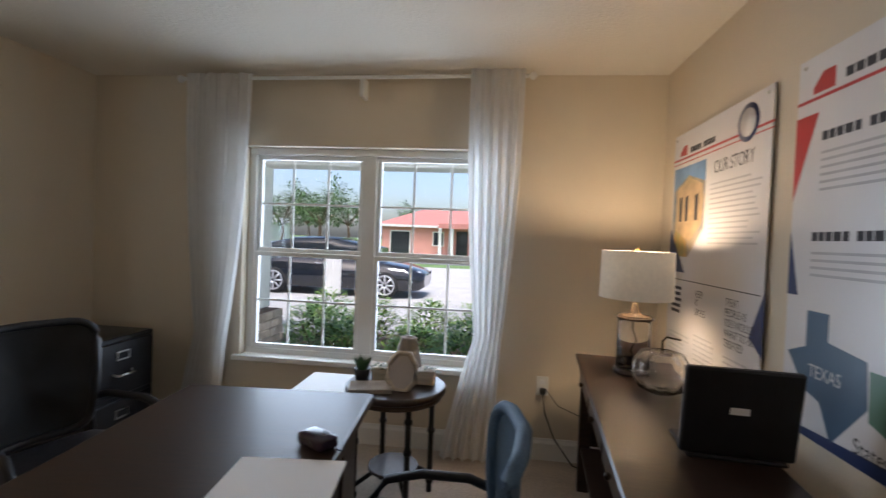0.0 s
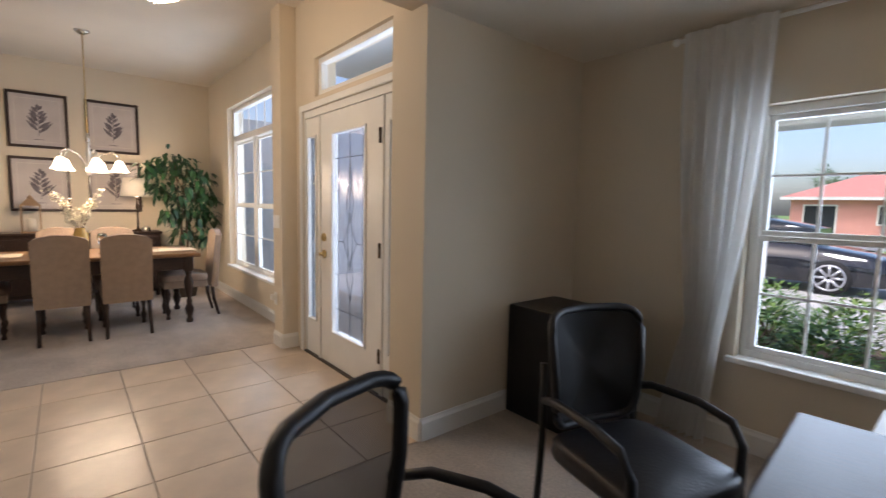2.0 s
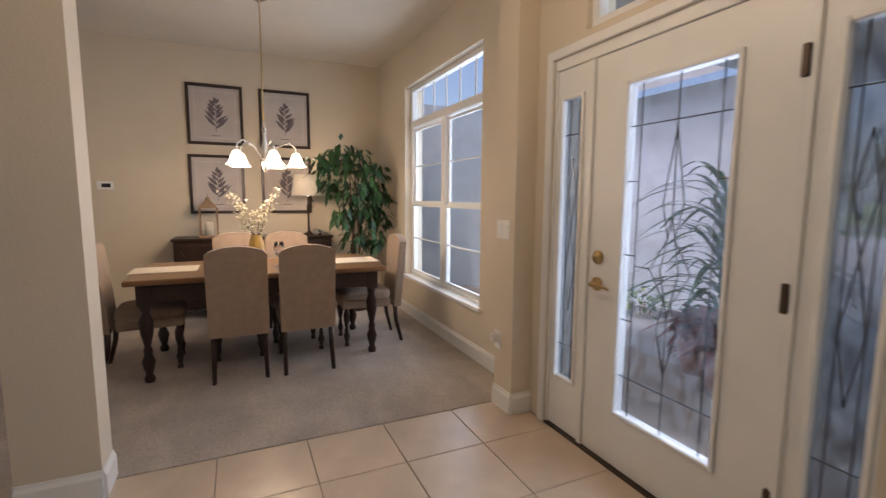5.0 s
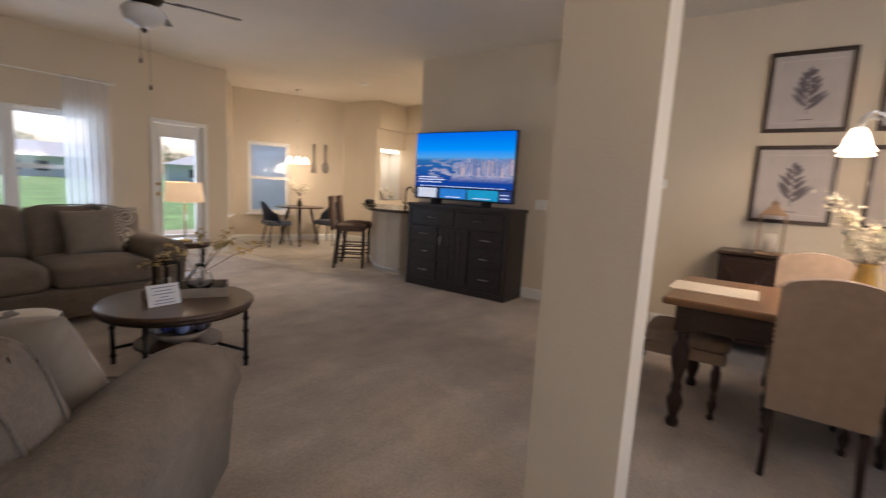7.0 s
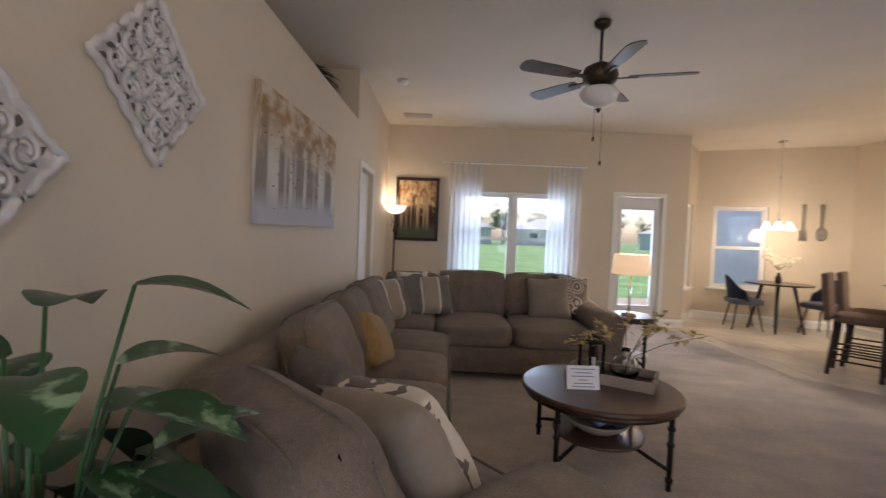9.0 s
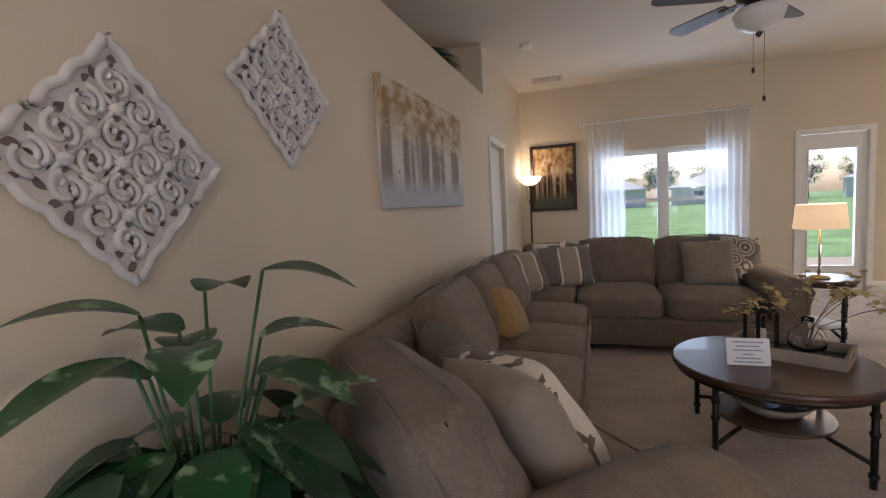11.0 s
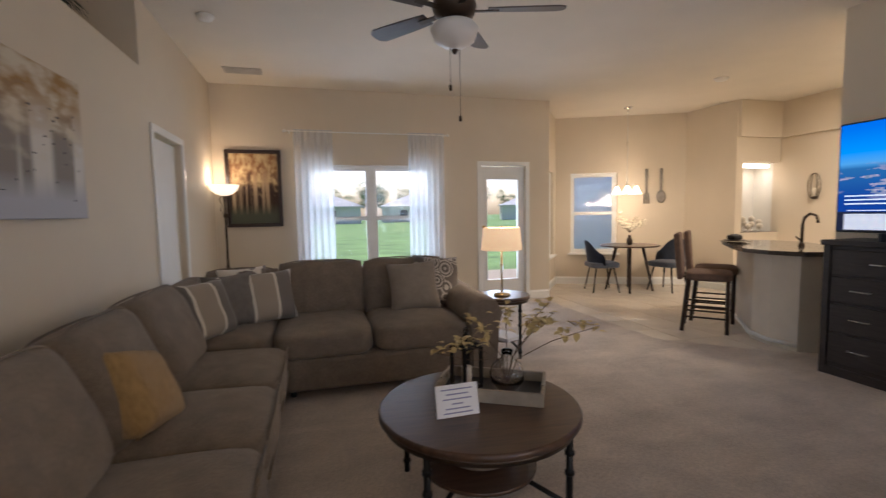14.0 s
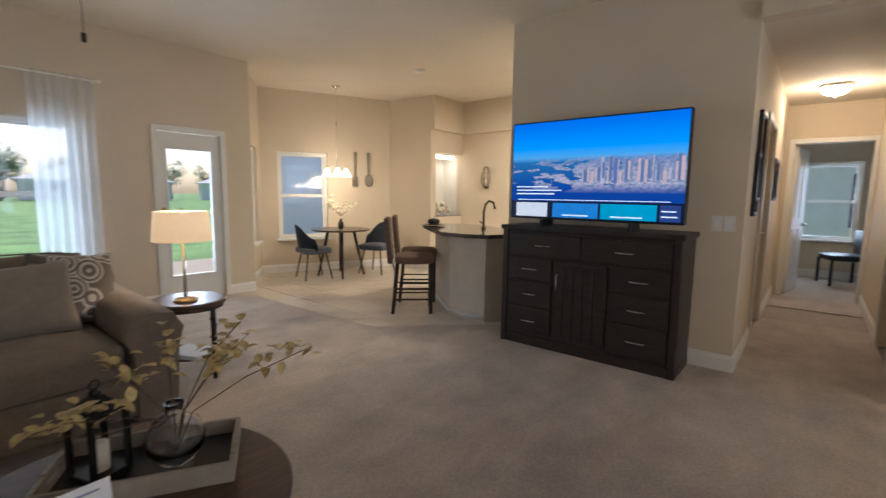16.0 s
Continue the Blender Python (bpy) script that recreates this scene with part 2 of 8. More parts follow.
def cushion(w, d, h, puff=0.35, n=7, seed=0):
    """A soft box w by d by h on the origin, its faces bulging and its edges round."""
    bm = bmesh.new()
    bmesh.ops.create_cube(bm, size=1)
    bmesh.ops.subdivide_edges(bm, edges=bm.edges[:], cuts=n, use_grid_fill=True)
    for v in bm.verts:
        x, y, z = v.co * 2
        p = 7.0
        k = (abs(x) ** p + abs(y) ** p + abs(z) ** p) ** (1 / p)
        q = Vector((x, y, z)) / max(k, 1e-6)
        q.z *= 1 + puff * (1 - x * x) * (1 - y * y) - puff * 0.3
        q += 0.03 * Vector(noise.noise_vector(Vector((x * 1.3 + seed, y * 1.3, z * 1.3))))
        v.co = Vector((q.x * w / 2, q.y * d / 2, (q.z + 1) * h / 2))
    for f in bm.faces:
        f.smooth = True
    return bm


def soft_cushion(w, h, t, seed=0, n=14):
    """A plump back cushion standing on the origin in the xz plane: full in the middle, its corners rounded, creased here and there."""
    bm = bmesh.new()
    for s in (1, -1):
        g = [[None] * (n + 1) for _ in range(n + 1)]
        for i in range(n + 1):
            for j in range(n + 1):
                x, z = math.sin(math.pi / 2 * (2 * i / n - 1)), math.sin(math.pi / 2 * (2 * j / n - 1))
                px, pz = x * (1 - 0.055 * z * z), z * (1 - 0.045 * x * x)
                k = ((1 - x ** 6) * (1 - z ** 6)) ** 0.42
                wav = 1 + 0.12 * noise.noise(Vector((x * 1.4 + seed * 3.1, z * 1.4, s))) + 0.04 * noise.noise(Vector((x * 5 + seed, z * 5, s * 2)))
                sag = 0.02 * h * noise.noise(Vector((x * 2 + seed, 3.3, seed)))
                g[i][j] = bm.verts.new((px * w / 2, s * t / 2 * (k * wav * (1 - 0.16 * z) + 0.02), (pz + 1) * h / 2 + sag * (z + 1) / 2))
        for i in range(n):
            for j in range(n):
                q = (g[i][j], g[i + 1][j], g[i + 1][j + 1], g[i][j + 1])
                bm.faces.new(q if s < 0 else q[::-1]).smooth = True
    bmesh.ops.remove_doubles(bm, verts=bm.verts[:], dist=t * 0.022)
    return bm


def welt(w, h, y=0.0):
    """The corded seam round a cushion of w by h."""
    pts = []
    for k in range(48):
        a = 2 * math.pi * k / 48
        c, s = math.cos(a), math.sin(a)
        x, z = math.copysign(abs(c) ** 0.3, c), math.copysign(abs(s) ** 0.3, s)
        pts.append((x * (1 - 0.05 * z * z) * w / 2, y, (z * (1 - 0.04 * x * x) + 1) * h / 2))
    return TB(pts, 0.0055, 6, closed=True)


def throw(w, t, seed=0):
    """A square throw pillow standing on the origin in the xz plane: thick in the middle, thin along its seams, pointed at the corners."""
    bm = bmesh.new()
    n = 12
    sides = []
    for s in (1, -1):
        g = [[None] * (n + 1) for _ in range(n + 1)]
        for i in range(n + 1):
            for j in range(n + 1):
                x, z = 2 * i / n - 1, 2 * j / n - 1
                pull = 1 - 0.09 * (1 - abs(x) ** 2) * abs(z) ** 4, 1 - 0.09 * (1 - abs(z) ** 2) * abs(x) ** 4
                k = ((1 - x ** 4) * (1 - z ** 4)) ** 0.5
                bulge = s * t / 2 * (k * (1 + 0.18 * noise.noise(Vector((x * 1.5 + seed, z * 1.5, s)))) + 0.03)
                g[i][j] = bm.verts.new((x * w / 2 * pull[1], bulge, (z * pull[0] + 1) * w / 2))
        for i in range(n):
            for j in range(n):
                q = (g[i][j], g[i + 1][j], g[i + 1][j + 1], g[i][j + 1])
                bm.faces.new(q if s < 0 else q[::-1]).smooth = True
        sides.append(g)
    bmesh.ops.remove_doubles(bm, verts=bm.verts[:], dist=t * 0.04)
    return bm


def finish(name, bm, mats):
    me = bpy.data.meshes.new(name)
    bm.to_mesh(me)
    bm.free()
    for m in (mats if isinstance(mats, (list, tuple)) else [mats]):
        me.materials.append(m)
    return new(name, me)


def part(name, bm, mat, parent, label=""):
    ob = finish(name, bm, mat)
    ob.parent = parent
    return tagged(ob, label) if label else ob


def empty(name, m, label, category, group=""):
    ob = new(name)
    ob.matrix_world = m
    ob.empty_display_size = 0.1
    return tagged(ob, label, category, group)


def thing(name, bm, mat, label, category, group="", m=None):
    ob = finish(name, bm, mat)
    if m is not None:
        ob.matrix_world = m
    return tagged(ob, label, category, group)


def structure(name, bm, mat, label=""):
    return tagged(finish(name, bm, mat), label, kind="structure")


def wall_mesh(axis, a0, a1, b0, b1, z0, z1, holes=()):
    """A wall along x or y from a0 to a1, from b0 to b1 thick, with rectangular holes (a, a, z, z)."""
    bm = bmesh.new()
    cuts = sorted({a0, a1, *[h[i] for h in holes for i in (0, 1)]})
    for p, q in zip(cuts, cuts[1:]):
        mid = (p + q) / 2
        spans, low = [], z0
        for h in sorted((h for h in holes if h[0] < mid < h[1]), key=lambda h: h[2]):
            spans.append((low, h[2]))
            low = h[3]
        spans.append((low, z1))
        for s, e in spans:
            if e - s > 1e-4:
                box(bm, *((p, q, b0, b1) if axis == "x" else (b0, b1, p, q)), s, e)
    return bm


def wall(name, axis, a0, a1, b0, b1, holes=(), z0=0.0, z1=2.95, mat=None, label=""):
    return structure(name, wall_mesh(axis, a0, a1, b0, b1, z0, z1, holes), mat or PAINT, label)


def baseboard(x0, y0, x1, y1, side, h=0.13, t=0.015):
    """A skirting along a wall's foot, standing out by t to the side given as (dx, dy)."""
    d = Vector((x1 - x0, y1 - y0, 0))
    m = Matrix.Translation((x0, y0, 0)) @ Matrix.Rotation(math.atan2(d.y, d.x), 4, "Z")
    flip = 1 if Vector((-d.y, d.x)).dot(Vector(side)) > 0 else -1
    prof = [(0, 0), (t, 0), (t, h * 0.78), (t * 0.45, h * 0.9), (t * 0.3, h), (0, h)]
    bm = bmesh.new()
    ends = [[bm.verts.new((u, flip * p, q)) for p, q in prof] for u in (0, d.length)]
    n = len(prof)
    for i in range(n):
        bm.faces.new((ends[0][i], ends[0][(i + 1) % n], ends[1][(i + 1) % n], ends[1][i]))
    bm.faces.new(ends[0]), bm.faces.new(ends[1])
    bmesh.ops.recalc_face_normals(bm, faces=bm.faces[:])
    ob = structure("baseboard", bm, TRIM)
    ob.matrix_world = m
    return ob


# ---- shell ----
H = 2.95
HO = 2.32
structure("floor", B(-16.2, 0.5, -11, 3.4, -0.2, -0.012), GROUT, "bare slab under the carpet and tiles")
structure("carpet_office", B(-3.4, 0.27, -0.75, 3.09, -0.012, 0.0), CARPET, "taupe cut-pile carpet of the office")
cb = bmesh.new()
prism(cb, [(-3.54, -0.66), (-3.54, -7.47), (-8.0, -7.47), (-8.0, -6.42), (-8.06, -5.05), (-8.96, -4.16), (-9.06, -4.1), (-9.06, -2.13), (-11.2, -2.13), (-11.2, -1.2), (-9.0, -1.2), (-9.0, 1.95), (-5.62, 1.95), (-5.62, -0.66)], -0.012, 0.004)
structure("carpet_living", cb, CARPET, "taupe cut-pile carpet with vacuum marks")
structure("carpet_bedroom", B(-15.1, -12.0, -3.5, 0.5, -0.012, 0.0), CARPET, "taupe carpet of the bedroom beyond the hall")

wall("wall_office_front", "x", -3.4, 0.27, 3.09, 3.27, [(-2.33, -0.70, 0.50, 1.87)], z1=HO, label="painted office wall with a twin window")
wall("wall_office_east", "y", -0.9, 3.27, 0.27, 0.42, z1=HO)
wall("wall_office_back", "x", -3.39, 0.27, -0.9, -0.75, z1=HO)
wall("wall_office_west", "y", 1.72, 3.27, -3.72, -3.40, label="painted end wall between foyer and office")
wall("wall_foyer_front", "x", -5.42, -3.72, 1.84, 2.02, [(-5.27, -3.76, 0.0, 2.06), (-5.03, -3.76, 2.15, 2.45)], label="painted entrance wall")
wall("wall_pier", "x", -5.62, -5.42, 1.70, 2.15, label="painted pier between entrance and dining window")
wall("wall_dining_front", "x", -9.15, -5.62, 1.95, 2.15, [(-8.02, -6.28, 0.44, 2.50)], label="painted dining wall with a tall window")
wall("wall_dining_west", "y", -1.2, 1.95, -9.15, -9.0)
wall("wall_column", "y", -0.66, -0.36, -5.66, -5.48, label="square painted column at the corner of the foyer")
wall("wall_living_east", "y", -5.15, -0.9, -3.54, -3.39, z1=2.44, label="painted living room wall under the plant shelf")
wall("wall_living_east_far", "y", -7.65, -5.15, -3.54, -3.39, [(-6.10, -5.34, 0.0, 2.0)])
wall("wall_shelf_back", "y", -5.15, -0.9, -2.75, -2.6, z0=2.40)
structure("wall_shelf_floor", B(-3.39, -2.6, -5.15, -0.9, 2.36, 2.44), PAINT)
structure("wall_shelf_end", B(-3.39, -2.75, -5.3, -5.15, 2.36, H), PAINT)
structure("wall_shelf_start", B(-3.39, -2.75, -0.9, -0.75, 2.33, H), PAINT)
structure("wall_office_header", B(-3.54, -3.40, -0.9, 1.72, 2.33, H), PAINT, "header over the wide office opening")
wall("wall_living_south", "x", -8.15, -3.54, -7.65, -7.47, [(-6.36, -4.62, 0.55, 1.98), (-7.76, -7.06, 0.0, 1.99)], label="painted living room wall with window and glazed door")
wall("wall_tv", "y", -4.12, -2.13, -9.21, -9.06, label="painted wall behind the television")
wall("wall_hall_south", "x", -12.85, -9.21, -2.28, -2.13, [(-11.0, -10.2, 0.0, 2.03)])
wall("wall_hall_north", "x", -12.85, -9.15, -1.2, -1.05, [(-10.7, -9.9, 0.0, 2.03)])
wall("wall_hall_end", "y", -2.13, -1.2, -13.0, -12.85, [(-2.02, -1.24, 0.0, 2.05)], z1=2.6)
structure("wall_hall_header", B(-9.15, -9.0, -2.13, -1.2, 2.55, H), PAINT)
structure("wall_bedroom_side", B(-15.1, -13.0, -3.6, -3.5, 0, 2.6), PAINT)
structure("wall_bedroom_side_north", B(-15.1, -13.0, 0.5, 0.6, 0, 2.6), PAINT)
wall("wall_bedroom_far", "y", -3.6, 0.6, -15.25, -15.1, [(-1.96, -1.19, 0.63, 1.94)], z1=2.6)
structure("ceiling_bedroom", B(-15.25, -13.0, -3.6, 0.6, 2.6, 2.7), CEIL)
structure("ceiling_hall", B(-13.0, -9.15, -2.28, -1.05, 2.55, 2.62), CEIL, "lower textured hall ceiling")
structure("ceiling_office", B(-3.40, 0.42, -0.9, 3.27, HO, HO + 0.1), CEIL, "textured office ceiling")
structure("ceiling", B(-13.2, -2.6, -9.6, 2.15, H, H + 0.1), CEIL, "textured ceiling over the open living area")


def slanted_wall(name, p, q, t, holes=(), z0=0.0, z1=H):
    d = Vector((q[0] - p[0], q[1] - p[1], 0))
    ob = structure(name, wall_mesh("x", 0, d.length, 0, t, z0, z1, holes), PAINT)
    ob.matrix_world = Matrix.Translation((*p, 0)) @ Matrix.Rotation(math.atan2(d.y, d.x), 4, "Z")
    return ob


NA, NB, NC, ND = (-8.15, -7.65), (-8.90, -8.62), (-10.9, -7.74), (-10.98, -6.83)
slanted_wall("wall_nook_left", NB, NA, -0.15, [(0.25, 0.85, 0.55, 1.98)])
slanted_wall("wall_nook_back", NC, NB, -0.15, [(1.12, 1.92, 0.55, 1.98)])
slanted_wall("wall_nook_right", ND, NC, -0.15)
slanted_wall("wall_kitchen_step", (-12.0, -6.83), ND, -0.12, [(0.14, 0.90, 0.93, 2.03)])
wall("wall_kitchen_back", "y", -6.95, -2.28, -12.0, -11.86)
structure("wall_kitchen_soffit", B(-11.86, -11.80, -6.77, -4.0, 2.40, H), PAINT, "boxed kitchen soffit")
structure("wall_kitchen_soffit_return", B(-11.86, -10.99, -6.83, -6.77, 2.40, H), PAINT)

# ---- floors of tile, skirtings ----
def tile_field(name, x_lines, y_lines, keep, label, tile=TILE, joint=GROUT):
    base = structure(name, B(min(x_lines), max(x_lines), min(y_lines), max(y_lines), -0.012, -0.008), joint, label)
    shapes = {}
    for x0, x1 in zip(x_lines, x_lines[1:]):
        for y0, y1 in zip(y_lines, y_lines[1:]):
            poly = keep(x0, x1, y0, y1)
            if not poly:
                continue
            w, d = round(x1 - x0, 3), round(y1 - y0, 3)
            if (w, d) not in shapes:
                bm = B(0.003, w - 0.003, 0.003, d - 0.003, -0.007, 0.0, 0.0015)
                me = bpy.data.meshes.new("tile")
                bm.to_mesh(me)
                bm.free()
                me.materials.append(tile)
                shapes[(w, d)] = me
            ob = new("tile", shapes[(w, d)])
            ob.location, ob.parent = (x0, y0, 0), base
    return base


def lines(start, stop, step):
    out, v = [start], start
    while v + step < stop - 0.02:
        v += step
        out.append(round(v, 4))
    return out + [stop]


for a in ((-3.4, 3.09, 0.27, 3.09, (0, -1)), (-3.4, 1.72, -3.4, 3.09, (1, 0)), (0.27, -0.75, 0.27, 3.09, (-1, 0)), (-3.72, 1.72, -3.4, 1.72, (0, -1)),
          (-5.62, 1.70, -5.42, 1.70, (0, -1)), (-5.42, 1.70, -5.42, 1.84, (1, 0)), (-5.62, 1.70, -5.62, 1.95, (-1, 0)),
          (-9.0, 1.95, -5.62, 1.95, (0, -1)), (-9.0, -1.2, -9.0, 1.95, (1, 0)), (-5.48, -0.66, -5.48, -0.36, (1, 0)), (-5.66, -0.36, -5.48, -0.36, (0, 1)),
          (-5.66, -0.66, -5.66, -0.36, (-1, 0)), (-5.66, -0.66, -5.48, -0.66, (0, -1)), (-3.54, -5.27, -3.54, -0.9, (-1, 0)), (-3.54, -7.47, -3.54, -6.17, (-1, 0)),
          (-7.0, -7.47, -3.54, -7.47, (0, 1)), (-8.15, -7.47, -7.82, -7.47, (0, 1)), (-9.06, -4.12, -9.06, -2.13, (1, 0)), (-10.13, -2.13, -9.06, -2.13, (0, 1)),
          (-12.85, -2.13, -11.07, -2.13, (0, 1)), (-9.83, -1.2, -9.0, -1.2, (0, -1)), (-12.85, -1.2, -10.77, -1.2, (0, -1)), (-15.1, -3.5, -15.1, 0.5, (1, 0)),
          (-8.9, -8.62, -8.15, -7.65, (-1, 1)), (-10.9, -7.74, -8.9, -8.62, (0, 1)), (-10.98, -6.83, -10.9, -7.74, (1, 0))):
    baseboard(*a)


# ---- windows and doors ----
def bar(bm, x0, x1, z0, z1, y0=-0.03, y1=0.03):
    box(bm, x0, x1, y0, y1, z0, z1, 0.003)


def window(name, m, w, h, units=1, cols=1, rows=1, rail=0.5, transom=0.0, sill=True, label="white double-hung window"):
    """A window of h by w, its lower left corner at the origin, in the xz plane, the room at negative y."""
    root = tagged(new(name), label, kind="structure")
    root.matrix_world = m
    fr = bmesh.new()
    f = 0.045
    bar(fr, 0, w, 0, f), bar(fr, 0, w, h - f, h), bar(fr, 0, f, f, h - f), bar(fr, w - f, w, f, h - f)
    top = h - transom if transom else h
    if transom:
        bar(fr, f, w - f, top - 0.035, top + 0.035, -0.04, 0.04)
    uw = w / units
    for i in range(1, units):
        bar(fr, i * uw - 0.045, i * uw + 0.045, f, top - (0.035 if transom else f))
    part("window_frame", fr, TRIM, root)
    if sill:
        part("window_sill", B(0.002, w - 0.002, -0.115, -0.03, 0.0, 0.008), TRIM, root)
        part("window_nosing", B(-0.04, w + 0.04, -0.135, -0.102, -0.022, 0.012, 0.005), TRIM, root)
    for i in range(units):
        x0 = i * uw + (f if i == 0 else 0.045)
        x1 = (i + 1) * uw - (f if i == units - 1 else 0.045)
        mid = f + (top - 2 * f) * rail
        for z0, z1, y in ((f, mid, -0.012), (mid, top - f, 0.012)):
            s = bmesh.new()
            q = 0.028
            bar(s, x0, x1, z0, z0 + q, y - 0.014, y + 0.014), bar(s, x0, x1, z1 - q, z1, y - 0.014, y + 0.014)
            bar(s, x0, x0 + q, z0 + q, z1 - q, y - 0.014, y + 0.014), bar(s, x1 - q, x1, z0 + q, z1 - q, y - 0.014, y + 0.014)
            for c in range(1, cols):
                xx = x0 + (x1 - x0) * c / cols
                bar(s, xx - 0.007, xx + 0.007, z0 + q, z1 - q, y - 0.006, y + 0.006)
            for r in range(1, rows):
                zz = z0 + (z1 - z0) * r / rows
                bar(s, x0 + q, x1 - q, zz - 0.007, zz + 0.007, y - 0.007, y + 0.007)
            part("sash", s, TRIM, root)
            p = part("pane", B(x0 + 0.01, x1 - 0.01, y - 0.002, y + 0.002, z0 + 0.01, z1 - 0.01), PANE, root)
            p.visible_shadow = False
    if transom:
        s = bmesh.new()
        for c in range(1, 6):
            xx = w * c / 6
            bar(s, xx - 0.008, xx + 0.008, top + 0.03, h - f, -0.006, 0.006)
        part("grid", s, TRIM, root)
        p = part("pane", B(f, w - f, -0.002, 0.002, top, h - f), PANE, root)
        p.visible_shadow = False
    return root


def facing(x, y, z, deg):
    return pose(x, y, z, 0, 0, deg)


window("window_1", facing(-2.33, 3.19, 0.50, 0), 1.63, 1.37, 2, 3, 2, 0.5, label="white twin window with colonial grids, curtained")
window("window_2", facing(-8.02, 2.05, 0.44, 0), 1.74, 2.06, 2, 1, 2, 0.485, 0.394, label="tall white dining window with a transom light")
window("window_3", facing(-4.62, -7.56, 0.55, 180), 1.74, 1.43, 2, 1, 1, 0.5, label="white twin window onto the back lawn")
window("window_4", facing(-15.18, -1.96, 0.63, 90), 0.77, 1.31, 1, 1, 1, 0.5, label="white bedroom window")


def along(p, q, u, t, z):
    d = Vector((q[0] - p[0], q[1] - p[1], 0)).normalized()
    return Matrix.Translation((p[0] + d.x * u, p[1] + d.y * u, z)) @ Matrix.Rotation(math.atan2(d.y, d.x), 4, "Z") @ Matrix.Translation((0, t, 0))


for nm, p, q, u, w in (("window_5", NB, NA, 0.25, 0.6), ("window_6", NC, NB, 1.12, 0.80)):
    mm = along(p, q, u + w, -0.08, 0.55) @ Matrix.Rotation(math.pi, 4, "Z")
    window(nm, mm, w, 1.43, 1, 1, 1, 0.5, label="white breakfast nook window")


def casing(x0, x1, h, m, name="trim", w=0.06):
    bm = bmesh.new()
    for a in ((x0 - w, x0, 0, h + w), (x1, x1 + w, 0, h + w), (x0, x1, h, h + w)):
        box(bm, a[0], a[1], -0.018, 0.0, a[2], a[3], 0.004)
    ob = structure(name, bm, TRIM, "white door casing")
    ob.matrix_world = m
    return ob


CAME = material("lead_came", (0.12, 0.12, 0.12), 0.35, 0.8, vary=0.1)


def seedy_glass(name, low, high, clear):
    """Textured decorative glass: clear in streaks, milky where its surface ripples."""
    m = bpy.data.materials.new(name)
    m.use_nodes = True
    n, l = m.node_tree.nodes, m.node_tree.links
    co, mp, tx, mr = n.new("ShaderNodeTexCoord"), n.new("ShaderNodeMapping"), n.new("ShaderNodeTexNoise"), n.new("ShaderNodeMapRange")
    mp.inputs["Scale"].default_value = (1, 1, 0.5)
    tx.inputs["Scale"].default_value, tx.inputs["Detail"].default_value = 26, 4
    mr.inputs["From Min"].default_value, mr.inputs["From Max"].default_value = 0.36, 0.66
    mr.inputs["To Min"].default_value, mr.inputs["To Max"].default_value = low, high
    l.new(co.outputs["Object"], mp.inputs[0]), l.new(mp.outputs[0], tx.inputs[0]), l.new(tx.outputs[0], mr.inputs[0])
    tp, tl, gl, bp = n.new("ShaderNodeBsdfTransparent"), n.new("ShaderNodeBsdfTranslucent"), n.new("ShaderNodeBsdfGlossy"), n.new("ShaderNodeBump")
    a, b = n.new("ShaderNodeMixShader"), n.new("ShaderNodeMixShader")
    tp.inputs[0].default_value = (clear, clear, clear * 1.04, 1)
    tl.inputs[0].default_value = (0.80, 0.86, 0.92, 1)
    gl.inputs["Roughness"].default_value = 0.12
    bp.inputs["Strength"].default_value, bp.inputs["Distance"].default_value = 0.5, 0.01
    l.new(tx.outputs[0], bp.inputs["Height"]), l.new(bp.outputs[0], gl.inputs["Normal"])
    l.new(mr.outputs[0], a.inputs[0]), l.new(tp.outputs[0], a.inputs[1]), l.new(tl.outputs[0], a.inputs[2])
    b.inputs[0].default_value = 0.07
    l.new(a.outputs[0], b.inputs[1]), l.new(gl.outputs[0], b.inputs[2]), l.new(b.outputs[0], n["Material Output"].inputs[0])
    return m


DOORGLASS = seedy_glass("seedy_door_glass", 0.0, 0.035, 0.86)
SIDEGLASS = seedy_glass("obscure_side_glass", 0.01, 0.06, 0.42)


def leaded(w, h, root):
    """Lead lines of a decorative light, w by h, in the xz plane."""
    bm = bmesh.new()
    c, k = w / 2, 0.003

    def ln(*pts):
        tube(bm, [(x, 0, z) for x, z in pts], k, 5)
    i = min(0.06, w * 0.25)
    ln((i, 0), (i, h)), ln((w - i, 0), (w - i, h))
    for z in (0.12, 0.88):
        ln((0, h * z), (w, h * z))
    if w > 0.3:
        for z in (0.3, 0.5, 0.72):
            ln((0, h * z), (i, h * z)), ln((w - i, h * z), (w, h * z))
        for s in (-1, 1):
            ln((c, h * 0.18), (c + s * 0.05, h * 0.3), (c + s * 0.018, h * 0.38), (c + s * 0.10, h * 0.47), (c + s * 0.018, h * 0.56), (c + s * 0.05, h * 0.66), (c, h * 0.86))
            ln((c, h * 0.34), (c + s * 0.045, h * 0.47), (c, h * 0.62))
            ln((i, h * 0.47), (c + s * 0.10, h * 0.47)) if s < 0 else ln((w - i, h * 0.47), (c + s * 0.10, h * 0.47))
        ln((c, 0), (c, h * 0.34)), ln((c, h * 0.62), (c, h))
    else:
        for s in (-1, 1):
            ln((c, h * 0.25), (c + s * 0.035, h * 0.4), (c, h * 0.55), (c + s * 0.03, h * 0.68), (c, h * 0.8))
    return bm


